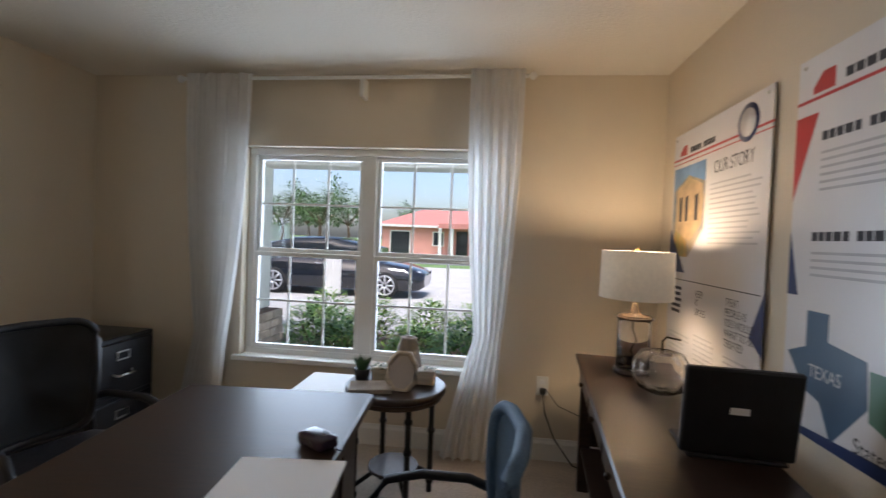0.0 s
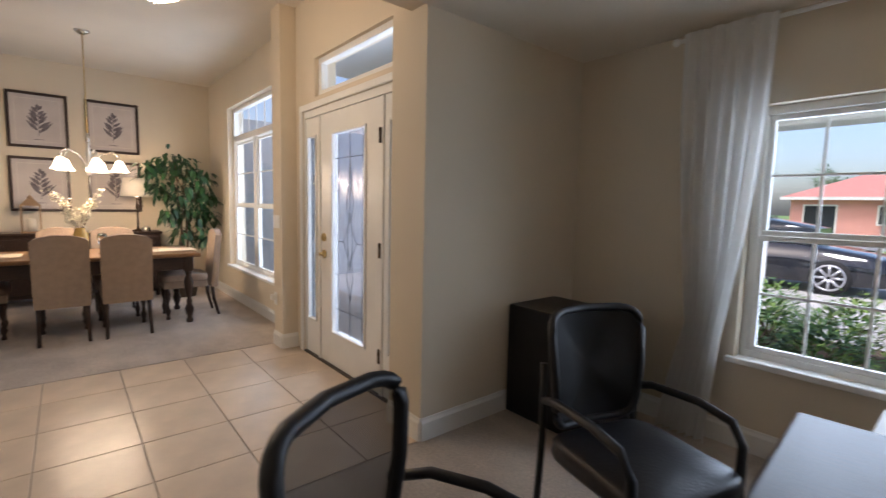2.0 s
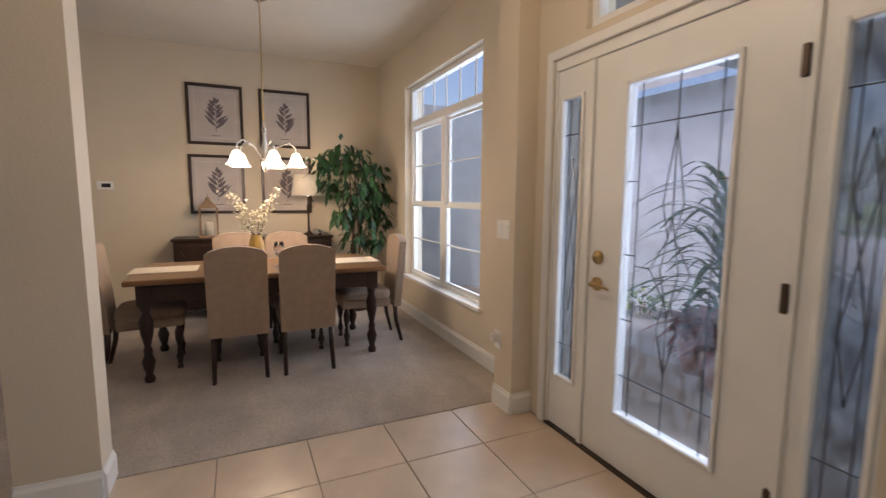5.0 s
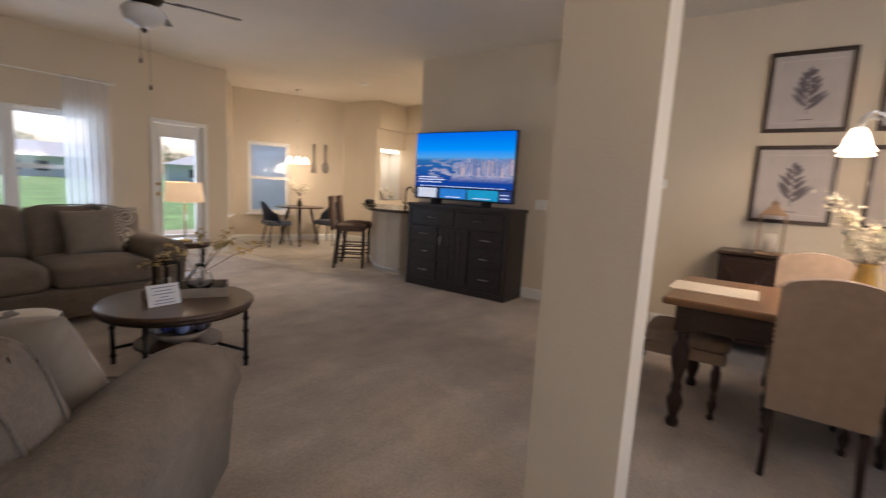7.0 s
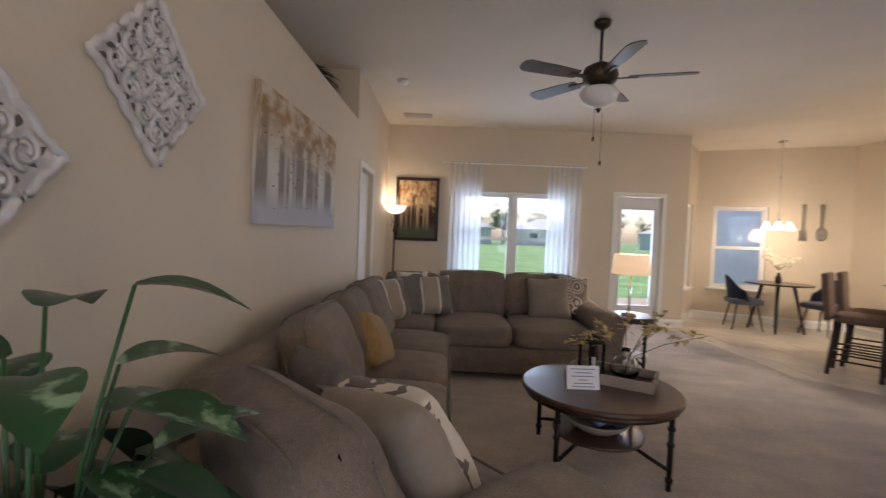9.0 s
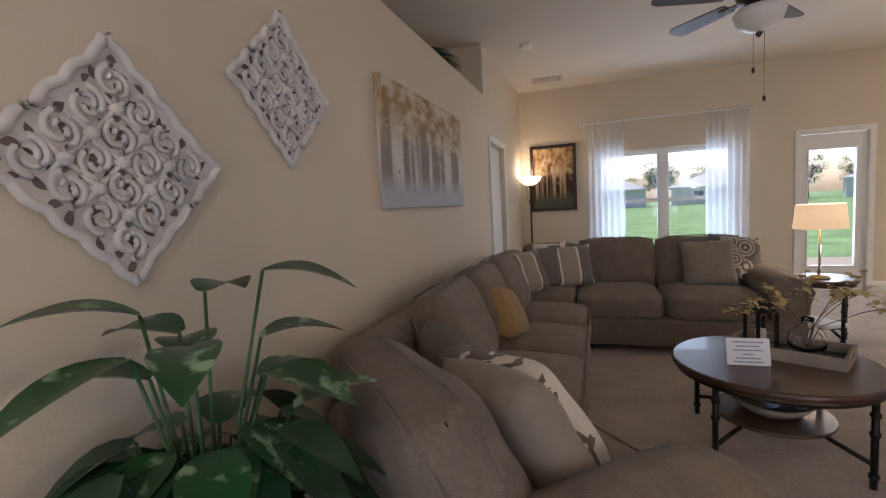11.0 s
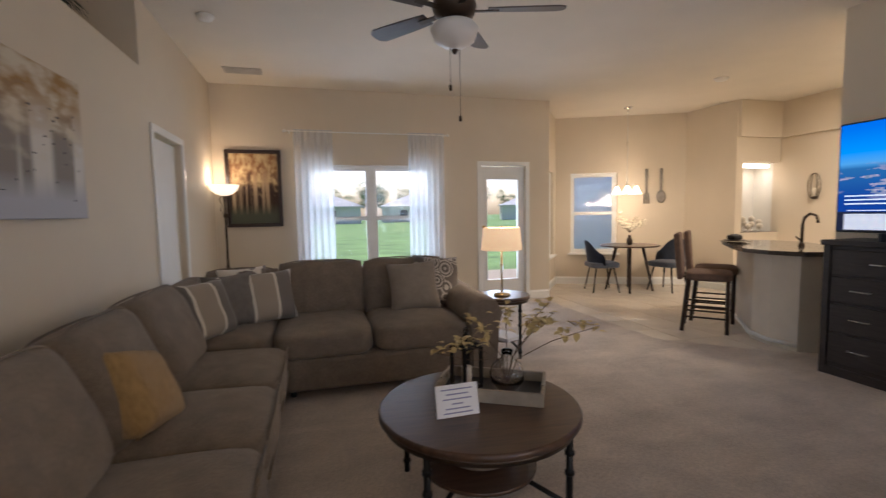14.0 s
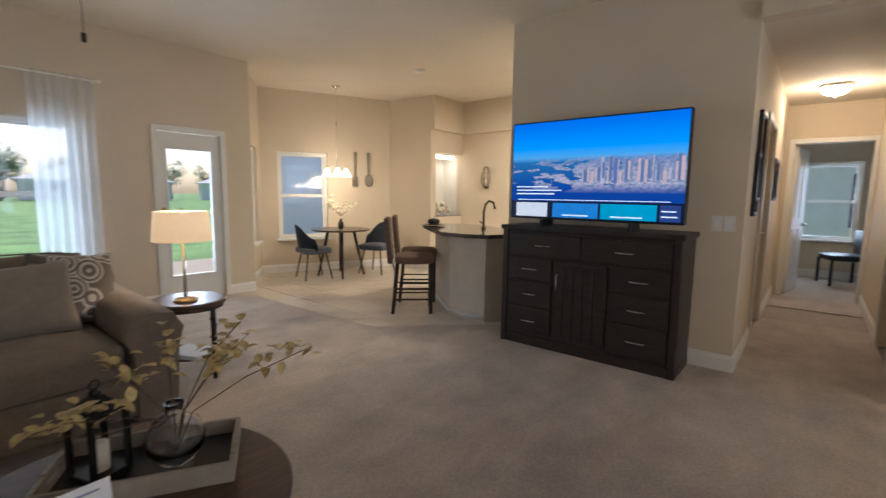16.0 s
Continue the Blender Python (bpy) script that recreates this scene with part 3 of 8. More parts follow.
def glass_panel(bm, x0, x1, z0, z1, gx0, gx1, gz0, gz1, t=0.022):
    for a in ((x0, gx0, z0, z1), (gx1, x1, z0, z1), (gx0, gx1, z0, gz0), (gx0, gx1, gz1, z1)):
        box(bm, a[0], a[1], -t, t, a[2], a[3])
    m = 0.02
    for a in ((gx0 - m, gx0, gz0 - m, gz1 + m), (gx1, gx1 + m, gz0 - m, gz1 + m), (gx0, gx1, gz0 - m, gz0), (gx0, gx1, gz1, gz1 + m)):
        box(bm, a[0], a[1], -t - 0.012, -t + 0.002, a[2], a[3], 0.004)
    return bm


door = tagged(new("door_1"), "white front door with leaded glass and sidelights", kind="structure")
door.matrix_world = facing(0, 1.88, 0, 0)
part("slab", glass_panel(bmesh.new(), -4.965, -4.045, 0.012, 2.0, -4.75, -4.26, 0.29, 1.83), TRIM, door)
part("sidelight", glass_panel(bmesh.new(), -5.255, -5.0, 0.012, 2.0, -5.205, -5.06, 0.32, 1.84), TRIM, door)
part("sidelight", glass_panel(bmesh.new(), -4.01, -3.765, 0.012, 2.0, -3.94, -3.80, 0.32, 1.83), TRIM, door)
fb = bmesh.new()
for a in ((-5.27, -5.255, 0, 2.06), (-5.0, -4.968, 0, 2.0), (-4.042, -4.01, 0, 2.0), (-3.765, -3.76, 0, 2.06), (-5.255, -3.765, 2.003, 2.06)):
    box(fb, a[0], a[1], -0.035, 0.05, a[2], a[3], 0.003)
part("door_frame", fb, TRIM, door)
part("threshold", B(-5.26, -3.765, -0.05, 0.08, 0.0, 0.011), BRONZE, door)
for x0, x1, z0, z1 in ((-4.75, -4.26, 0.29, 1.83), (-5.205, -5.06, 0.32, 1.84), (-3.94, -3.80, 0.32, 1.83)):
    g = part("pane", B(x0, x1, -0.004, 0.004, z0, z1), DOORGLASS if x1 - x0 > 0.3 else SIDEGLASS, door)
    g.visible_shadow = False
    lead = part("lead_lines", leaded(x1 - x0, z1 - z0, door), CAME, door)
    lead.location = (x0, -0.006, z0)
part("deadbolt", L([(0.0, 0), (0.034, 0.0), (0.034, 0.010), (0.022, 0.024), (0.0, 0.026)], seg=20), BRASS, door, "brass deadbolt").matrix_local = pose(-4.90, -0.022, 1.03, 90)
lv = bmesh.new()
lathe(lv, [(0.0, 0), (0.034, 0.0), (0.034, 0.012), (0.014, 0.02), (0.012, 0.05), (0, 0.055)], seg=20)
tube(lv, [(0, 0, 0.045), (0.03, 0.0, 0.05), (0.07, 0.004, 0.05), (0.115, -0.004, 0.046)], 0.010, 8, 0.007)
part("lever_handle", lv, BRASS, door, "brass lever handle").matrix_local = pose(-4.90, -0.022, 0.895, 90)
for z in (0.28, 1.0, 1.75):
    part("hinge", B(-4.052, -4.03, -0.045, -0.02, z - 0.05, z + 0.05, 0.003), BRONZE, door)
casing(-5.27, -3.76, 2.06, facing(0, 1.84, 0, 0), w=0.05)
tr = tagged(new("window_7"), "low transom window over the front door", kind="structure")
tr.matrix_world = facing(-5.03, 1.90, 2.15, 0)
tb = bmesh.new()
for a in ((0, 1.27, 0, 0.045), (0, 1.27, 0.255, 0.30), (0, 0.045, 0.045, 0.255), (1.225, 1.27, 0.045, 0.255)):
    box(tb, a[0], a[1], -0.03, 0.03, a[2], a[3], 0.003)
part("window_frame", tb, TRIM, tr)
part("pane", B(0.03, 1.24, -0.002, 0.002, 0.03, 0.27), PANE, tr).visible_shadow = False

gd = tagged(new("door_2"), "white glazed back door beside the curtained window", kind="structure")
gd.matrix_world = facing(-7.06, -7.53, 0, 180)
part("slab", glass_panel(bmesh.new(), 0.012, 0.688, 0.012, 1.98, 0.10, 0.59, 0.32, 1.79), TRIM, gd)
part("pane", B(0.10, 0.59, -0.004, 0.004, 0.32, 1.79), PANE, gd).visible_shadow = False
part("door_handle", L([(0, 0), (0.03, 0), (0.03, 0.01), (0.014, 0.02), (0.026, 0.045), (0.02, 0.06), (0, 0.062)], seg=16), BRASS, gd).matrix_local = pose(0.05, -0.022, 0.95, 90)
part("deadbolt", L([(0, 0), (0.028, 0), (0.028, 0.012), (0.0, 0.016)], seg=16), BRASS, gd).matrix_local = pose(0.05, -0.022, 1.1, 90)
casing(0, 0.70, 1.99, facing(-7.06, -7.47, 0, 180))


def panel_door(name, m, w, h, label):
    root = tagged(new(name), label, kind="structure")
    root.matrix_world = m
    bm = B(0, w, -0.018, 0.018, 0.01, h)
    for z0, z1 in ((0.2, 0.9), (1.05, h - 0.15)):
        for x0, x1 in ((0.1, w / 2 - 0.05), (w / 2 + 0.05, w - 0.1)):
            box(bm, x0, x1, -0.026, -0.016, z0, z1, 0.008)
    part("slab", bm, TRIM, root)
    part("door_handle", L([(0, 0), (0.03, 0), (0.03, 0.01), (0.014, 0.02), (0.026, 0.045), (0.02, 0.06), (0, 0.062)], seg=16), CHROME, root).matrix_local = pose(w - 0.06, -0.018, 0.95, 90)
    return root


panel_door("door_3", facing(-3.47, -6.10, 0, 90) @ pose(0, 0, 0, 0, 0, -0), 0.76, 1.98, "white panelled bedroom door, closed")
casing(0, 0.76, 2.0, facing(-3.54, -5.34, 0, -90))
panel_door("door_4", facing(-12.98, -2.0, 0, 172), 0.76, 2.02, "white panelled hall door standing open")
casing(0, 0.78, 2.05, facing(-12.85, -2.02, 0, 90))
panel_door("door_5", facing(-10.2, -2.21, 0, 180), 0.8, 2.02, "white panelled closet door, closed")
casing(-0.8, 0, 2.03, facing(-10.2, -2.13, 0, 180) @ pose(0.8, 0, 0))
panel_door("door_6", facing(-10.7, -1.12, 0, 0), 0.8, 2.02, "white panelled hall closet door, closed")
casing(0, 0.8, 2.03, facing(-10.7, -1.2, 0, 0))


# ---- curtains ----
def curtain(x0, x1, y, z0, z1, mat, label, folds=7, tie=None, foot=None, seed=0):
    """A pleated hanging panel on a rod; tie (height, x, x) draws it in, foot (x, x) is where its hem lies."""
    bm = bmesh.new()
    nu, nv = folds * 10, 34
    foot = foot or (x0, x1)
    rows = []

    def edges(z):
        if not tie:
            t = (z1 - z) / (z1 - z0)
            return x0 + (foot[0] - x0) * t, x1 + (foot[1] - x1) * t
        zt, a, b = tie
        if z > zt:
            t = ((z1 - z) / (z1 - zt)) ** 2.2
            return x0 + (a - x0) * t, x1 + (b - x1) * t
        t = ((zt - z) / (zt - z0)) ** 0.8
        return a + (foot[0] - a) * t, b + (foot[1] - b) * t
    for j in range(nv + 1):
        v = j / nv
        z = z1 + 0.03 + (z0 - z1 - 0.03) * v
        a, b = edges(min(z, z1))
        squeeze = min(1.0, (b - a) / (x1 - x0))
        row = []
        for i in range(nu + 1):
            u = i / nu
            ph = 2 * math.pi * folds * u + 0.9 * math.sin(3 * u + seed) + 0.5 * noise.noise(Vector((u * 3, v * 2.5, seed + 9)))
            deep = (0.010 + 0.022 * min(1, v * 6)) * (1 + 0.5 * (1 - squeeze))
            amp = deep * (1 + 0.6 * noise.noise(Vector((u * 4, v * 2, seed))))
            x = a + (b - a) * u + 0.010 * math.sin(2 * ph) * squeeze
            row.append(bm.verts.new((x, y + amp * math.sin(ph) + 0.014 * noise.noise(Vector((u * 9, v * 3, seed + 5))), z)))
        rows.append(row)
    for a, b in zip(rows, rows[1:]):
        for i in range(nu):
            bm.faces.new((a[i], a[i + 1], b[i + 1], b[i])).smooth = True
    return thing("curtain", bm, mat, label, "curtain")


OFFC = "white cotton curtain panel hanging from a rod"
curtain(-2.68, -2.22, 2.98, 0.012, 2.265, DRAPE, OFFC + ", drawn in low down", 7, (0.66, -2.56, -2.36), (-2.70, -2.40), 1)
curtain(-0.88, -0.56, 2.97, 0.012, 2.285, DRAPE, OFFC + ", its hem trailing", 6, (0.72, -0.80, -0.64), (-0.98, -0.66), 2)
rod = empty("curtain_rod", pose(0, 0, 0), "white curtain rod on a bracket over the office window", "curtain rod")
part("pole", TB([(-2.70, 3.0, 2.265), (-0.54, 3.0, 2.285)], 0.011, 10), TRIM, rod)
part("finial", L([(0, 0), (0.02, 0.01), (0.024, 0.03), (0, 0.05)], seg=12), TRIM, rod).matrix_local = pose(-2.70, 3.0, 2.265, 0, -90)
part("finial", L([(0, 0), (0.02, 0.01), (0.024, 0.03), (0, 0.05)], seg=12), TRIM, rod).matrix_local = pose(-0.54, 3.0, 2.285, 0, 90)
part("bracket", B(-1.55, -1.525, 2.99, 3.092, 2.16, 2.28, 0.003), TRIM, rod)
LIVC = "sheer white curtain panel beside the back window"
curtain(-4.99, -4.50, -7.38, 0.03, 2.38, SHEER, LIVC, 6, seed=3)
curtain(-6.48, -5.99, -7.38, 0.03, 2.38, SHEER, LIVC, 6, seed=4)
rod = empty("curtain_rod", pose(0, 0, 0), "slim white curtain rod over the back window", "curtain rod")
part("pole", TB([(-4.42, -7.38, 2.385), (-6.52, -7.38, 2.385)], 0.009, 10), TRIM, rod)
for x in (-4.46, -6.48):
    part("bracket", B(x - 0.01, x + 0.01, -7.472, -7.375, 2.36, 2.385, 0.002), TRIM, rod)
for x, a in ((-4.42, 90), (-6.52, -90)):
    part("finial", L([(0, 0), (0.018, 0.01), (0.022, 0.03), (0, 0.045)], seg=12), TRIM, rod).matrix_local = pose(x, -7.38, 2.385, 0, a)


# ---- living room ----
def placed(ob, m):
    ob.matrix_local = m
    return ob


def sectional():
    root = empty("sectional_sofa", pose(0, 0, 0), "large taupe chenille sectional sofa along two walls", "sofa")
    # frames
    part("base", B(-4.50, -3.62, -5.60, -2.0, 0.06, 0.30, 0.03, 2), SOFA, root)
    part("base", B(-6.05, -4.50, -5.60, -4.55, 0.06, 0.30, 0.03, 2), SOFA, root)
    part("back_frame", B(-3.80, -3.60, -5.70, -1.95, 0.30, 0.80, 0.07, 3), SOFA, root)
    part("back_frame", B(-6.10, -3.80, -5.78, -5.55, 0.06, 0.78, 0.07, 3), SOFA, root)
    am = bmesh.new()
    prof = [(-0.10, 0.06), (-0.12, 0.45), (-0.15, 0.56), (-0.10, 0.65), (0.02, 0.67), (0.12, 0.62), (0.14, 0.52), (0.10, 0.44), (0.09, 0.06)]
    rows = [[am.verts.new((x, y, z * k + (1 - k) * 0.06)) for x, z in prof] for y, k in ((-5.6, 1.03), (-5.0, 1.0), (-4.62, 0.99), (-4.50, 0.97))]
    for a, b in zip(rows, rows[1:]):
        for i in range(len(prof)):
            am.faces.new((a[i], a[(i + 1) % len(prof)], b[(i + 1) % len(prof)], b[i])).smooth = True
    am.faces.new(rows[0]), am.faces.new(rows[-1])
    bmesh.ops.recalc_face_normals(am, faces=am.faces[:])
    placed(part("arm", am, SOFA, root), pose(-5.98, 0, 0))
    def back(m_, w, h, t, seed):
        c = placed(part("back_cushion", soft_cushion(w, h, t, seed), SOFA, root), m_)
        part("welt", welt(w * 0.985, h, -t * 0.22), SOFA, c)
        part("welt", welt(w * 0.985, h, t * 0.22), SOFA, c)

    def seat(m_, w, d, seed):
        c = placed(part("seat_cushion", cushion(w, d, 0.22, 0.3, 7, seed), SOFA, root), m_)
        for z in (0.03, 0.185):
            part("welt", TB([(-w * 0.47, -d * 0.492, z), (0, -d * 0.5, z + 0.008), (w * 0.47, -d * 0.492, z)], 0.0055, 6), SOFA, c)
    for i, (y0, y1) in enumerate(((-3.03, -2.38), (-3.66, -3.03), (-4.34, -3.66))):
        seat(pose(-4.15, (y0 + y1) / 2, 0.28, 0, 0, -90), y1 - y0 - 0.005, 0.80, i)
        back(pose(-3.98, (y0 + y1) / 2, 0.44, -17, 0, -90), y1 - y0 + 0.02, 0.50, 0.26, i + 5)
    for i, (x0, x1) in enumerate(((-4.42, -3.85), (-5.14, -4.42), (-5.88, -5.14))):
        seat(pose((x0 + x1) / 2, -4.93 if i else -5.0, 0.28), x1 - x0 - 0.005, 0.80 if i else 0.95, i + 10)
        back(pose((x0 + x1) / 2, -5.30, 0.44, 14, 0, 0), x1 - x0 + 0.02, 0.49 if i else 0.45, 0.26, i + 15)
    # angled end seat: local x runs along its back towards the wall, local -y to the front
    m = Matrix.Translation((-4.34, -1.20, 0)) @ Matrix.Rotation(radians(-45), 4, "Z")
    placed(part("base", B(0.02, 1.15, -0.90, -0.05, 0.06, 0.30, 0.03, 2), SOFA, root), m)
    placed(part("back_frame", B(-0.02, 1.02, -0.17, 0.02, 0.06, 0.62, 0.08, 3), SOFA, root), m)
    ar = bmesh.new()
    rows = [[ar.verts.new((x * 1.08 + 0.05, y, z * k + (1 - k) * 0.06)) for x, z in prof] for y, k in ((0.0, 0.80), (-0.05, 0.94), (-0.2, 0.97), (-0.55, 0.97), (-0.72, 0.96), (-0.83, 0.94), (-0.89, 0.88), (-0.92, 0.76))]
    for a, b in zip(rows, rows[1:]):
        for i in range(len(prof)):
            ar.faces.new((a[i], a[(i + 1) % len(prof)], b[(i + 1) % len(prof)], b[i])).smooth = True
    ar.faces.new(rows[0]), ar.faces.new(rows[-1])
    bmesh.ops.recalc_face_normals(ar, faces=ar.faces[:])
    placed(part("arm", ar, SOFA, root), m)
    seat(m @ pose(0.66, -0.50, 0.27), 0.92, 0.82, 21)
    back(m @ pose(0.50, -0.26, 0.40, -20), 0.74, 0.50, 0.32, 22)
    for x, y in ((-3.7, -2.2), (-4.42, -2.4), (-4.42, -4.4), (-5.9, -4.65), (-5.9, -5.65), (-4.55, -4.65)):
        part("foot", L([(0.022, 0), (0.03, 0.06)], x, y, 12), BLACK, root)
    return root


sectional()
STRIPE = bpy.data.materials.new("striped_weave")
STRIPE.use_nodes = True


def pattern_material(m, kind, a, b, scale):
    n, l = m.node_tree.nodes, m.node_tree.links
    bs = n["Principled BSDF"]
    bs.inputs["Roughness"].default_value = 0.95
    bs.inputs["Sheen Weight"].default_value = 0.2
    co, rp = n.new("ShaderNodeTexCoord"), n.new("ShaderNodeValToRGB")
    if kind == "stripe":
        tx = n.new("ShaderNodeTexWave")
        tx.bands_direction = "X"
        tx.inputs["Scale"].default_value, tx.inputs["Distortion"].default_value, tx.inputs["Detail Scale"].default_value = scale, 0.25, 6.0
        tx.inputs["Phase Offset"].default_value = 0.9
        rp.color_ramp.interpolation = "CONSTANT"
        rp.color_ramp.elements[0].color, rp.color_ramp.elements[1].color, rp.color_ramp.elements[1].position = (*a, 1), (*b, 1), 0.50
        rp.color_ramp.elements.new(0.68).color = (a[0] * 0.5, a[1] * 0.52, a[2] * 0.58, 1)
    else:
        tx = n.new("ShaderNodeTexNoise" if kind == "leaf" else "ShaderNodeTexVoronoi")
        tx.inputs["Scale"].default_value = scale
        rp.color_ramp.interpolation = "CONSTANT"
        rp.color_ramp.elements[0].color, rp.color_ramp.elements[1].color = (*a, 1), (*b, 1)
        rp.color_ramp.elements[1].position = 0.5 if kind == "leaf" else 0.32
    if kind == "ring":
        for p_, c_ in ((0.12, b), (0.2, a), (0.42, a), (0.5, b), (0.58, a)):
            rp.color_ramp.elements.new(p_).color = (*c_, 1)
    l.new(co.outputs["Object"], tx.inputs["Vector"])
    l.new(tx.outputs["Distance" if kind == "ring" else 1 if kind == "leaf_c" else 0], rp.inputs[0])
    l.new(rp.outputs[0], bs.inputs["Base Color"])
    return m


pattern_material(STRIPE, "stripe", (0.34, 0.29, 0.23), (0.72, 0.67, 0.58), 0.95)
FLORAL = bpy.data.materials.new("leaf_print_cloth")
FLORAL.use_nodes = True
pattern_material(FLORAL, "leaf", (0.13, 0.10, 0.085), (0.68, 0.62, 0.53), 9)
MEDAL = bpy.data.materials.new("medallion_print_cloth")
MEDAL.use_nodes = True
pattern_material(MEDAL, "ring", (0.14, 0.12, 0.10), (0.52, 0.47, 0.40), 7)
OCHRE = material("ochre_weave", (0.36, 0.23, 0.09), 0.95, vary=0.2, scale=25, bump=0.4, bump_scale=120, sheen=0.2, stretch=(6, 1, 1))
TAUPE2 = material("plain_taupe_cloth", (0.27, 0.225, 0.175), 0.95, vary=0.08, scale=20, bump=0.3, bump_scale=300, sheen=0.2)
GREYC = material("grey_chenille", (0.16, 0.145, 0.13), 0.95, vary=0.12, scale=20, bump=0.3, bump_scale=300)
SEATM = Matrix.Translation((-4.34, -1.20, 0)) @ Matrix.Rotation(radians(-45), 4, "Z")
for i, (mt, lab, w, m) in enumerate((
        (STRIPE, "striped cream and taupe throw pillow in the sofa corner", 0.42, pose(-4.07, -4.60, 0.49, -22, 0, -122)),
        (STRIPE, "striped cream and taupe throw pillow on the sofa", 0.42, pose(-4.40, -4.97, 0.49, -20, 0, -155)),
        (GREYC, "grey textured throw pillow in the sofa corner", 0.42, pose(-4.17, -4.86, 0.49, -16, 0, -138)),
        (FLORAL, "leaf-print throw pillow behind the striped ones", 0.40, pose(-4.2, -5.15, 0.52, -14, 0, -150)),
        (OCHRE, "ochre yellow woven throw pillow on the sofa", 0.36, pose(-4.14, -3.20, 0.485, -27, 16, -98)),
        (TAUPE2, "plain taupe throw pillow by the sofa arm", 0.44, pose(-5.55, -4.98, 0.49, -20, -3, 178)),
        (MEDAL, "medallion-print throw pillow by the sofa arm", 0.46, pose(-5.78, -5.13, 0.49, -16, 6, -165)),
        (FLORAL, "cream and brown leaf-print pillow on the angled seat", 0.47, SEATM @ pose(0.46, -0.66, 0.46, -34, 5, 6)),
        (TAUPE2, "taupe throw pillow leaning on the angled seat", 0.46, SEATM @ pose(0.38, -0.56, 0.46, -31, 6, 4)),
        (GREYC, "dark taupe pillow behind the leaf-print pillow", 0.42, SEATM @ pose(0.80, -0.56, 0.47, -22, 0, -6)))):
    thing("throw_pillow", throw(w, 0.17, i), mt, lab, "pillow", "sofa pillows", m)


def round_table(name, m, r, h, label, leg_r, wood, lower=0.2, brace=True, legs=4, turn=45, rim=0.035):
    root = empty(name, m, label, "table")
    part("tabletop", L([(r - 0.012, h - rim), (r, h - rim + 0.008), (r, h - 0.008), (r - 0.01, h)], seg=56), wood, root)
    part("apron", L([(r - 0.02, h - rim - 0.025), (r - 0.02, h - rim)], seg=56), BRONZE, root)
    pts = []
    for k in range(legs):
        a = radians(turn + 360 / legs * k)
        x, y = leg_r * math.cos(a), leg_r * math.sin(a)
        pts.append((x, y))
        lg = TB([(x, y, 0), (x, y, h - rim - 0.02)], 0.014, 10)
        for z in (0.06, h * 0.55, h - 0.12):
            lathe(lg, [(0.014, z - 0.012), (0.02, z - 0.008), (0.02, z + 0.008), (0.014, z + 0.012)], x, y, 12)
        part("leg", lg, BLACKMETAL, root)
    if brace:
        for x, y in pts:
            part("brace", TB([(x, y, lower - 0.06), (x * 0.45, y * 0.45, lower)], 0.011, 8), BLACKMETAL, root)
        part("shelf", L([(leg_r * 0.62, lower), (leg_r * 0.62, lower + 0.016)], seg=32), wood, root)
    return root


CT = (-5.44, -3.15)
round_table("coffee_table", pose(*CT, 0, 0, 0, -3), 0.455, 0.455, "round walnut-topped coffee table on dark metal legs", 0.42, TOPWOOD, 0.17)
round_table("side_table", pose(-6.40, -5.12, 0), 0.245, 0.56, "small round dark wood side table", 0.215, TOPWOOD, 0.14, turn=20)
round_table("accent_table", pose(-1.16, 2.52, 0), 0.25, 0.585, "round dark accent table under the office window", 0.2, DARKWOOD, 0.16, turn=30)


def table_lamp(name, x, y, z, base_fn, shade_r0, shade_r1, s0, s1, label, mat, power, harp=True):
    root = empty(name, pose(x, y, z), label, "lamp")
    base_fn(root)
    sh = bmesh.new()
    rings = [(shade_r0, s0), (shade_r1, s1), (shade_r1 - 0.004, s1), (shade_r0 - 0.004, s0), (shade_r0, s0)]
    for (ra, za), (rb, zb) in zip(rings, rings[1:]):
        va = [sh.verts.new((ra * math.cos(2 * math.pi * k / 40), ra * math.sin(2 * math.pi * k / 40), za)) for k in range(40)]
        vb = [sh.verts.new((rb * math.cos(2 * math.pi * k / 40), rb * math.sin(2 * math.pi * k / 40), zb)) for k in range(40)]
        for k in range(40):
            sh.faces.new((va[k], va[(k + 1) % 40], vb[(k + 1) % 40], vb[k])).smooth = True
    bmesh.ops.remove_doubles(sh, verts=sh.verts[:], dist=1e-4)
    part("shade", sh, mat, root, "pale linen drum shade")
    part("finial", L([(0.004, s1 - 0.01), (0.012, s1 + 0.008), (0.006, s1 + 0.02), (0.0, s1 + 0.024)], seg=12), BRASS, root)
    part("spider", TB([(-shade_r1 + 0.004, 0, s1 - 0.012), (shade_r1 - 0.004, 0, s1 - 0.012)], 0.002, 5), BRASS, root)
    part("bulb", L([(0.012, s0 - 0.01), (0.014, s0 + 0.03), (0.03, s0 + 0.07), (0.02, s0 + 0.1), (0, s0 + 0.108)], seg=14), GLOW, root)
    if power:
        lamp("bulb_light", "POINT", (x, y, z + (s0 + s1) / 2 + 0.06), power, WARM, 0.04)
    return root


def slim_base(root):
    part("foot", L([(0.075, 0.0), (0.078, 0.012), (0.06, 0.022), (0.02, 0.03), (0, 0.032)], seg=28), BRASS, root)
    part("stem", L([(0.012, 0.03), (0.02, 0.05), (0.010, 0.07), (0.010, 0.26), (0.016, 0.28), (0.010, 0.30), (0.008, 0.40), (0, 0.41)], seg=16), GLASS, root, "slim glass column")
    part("rod", TB([(0, 0, 0.03), (0, 0, 0.42)], 0.004, 8), BRASS, root)


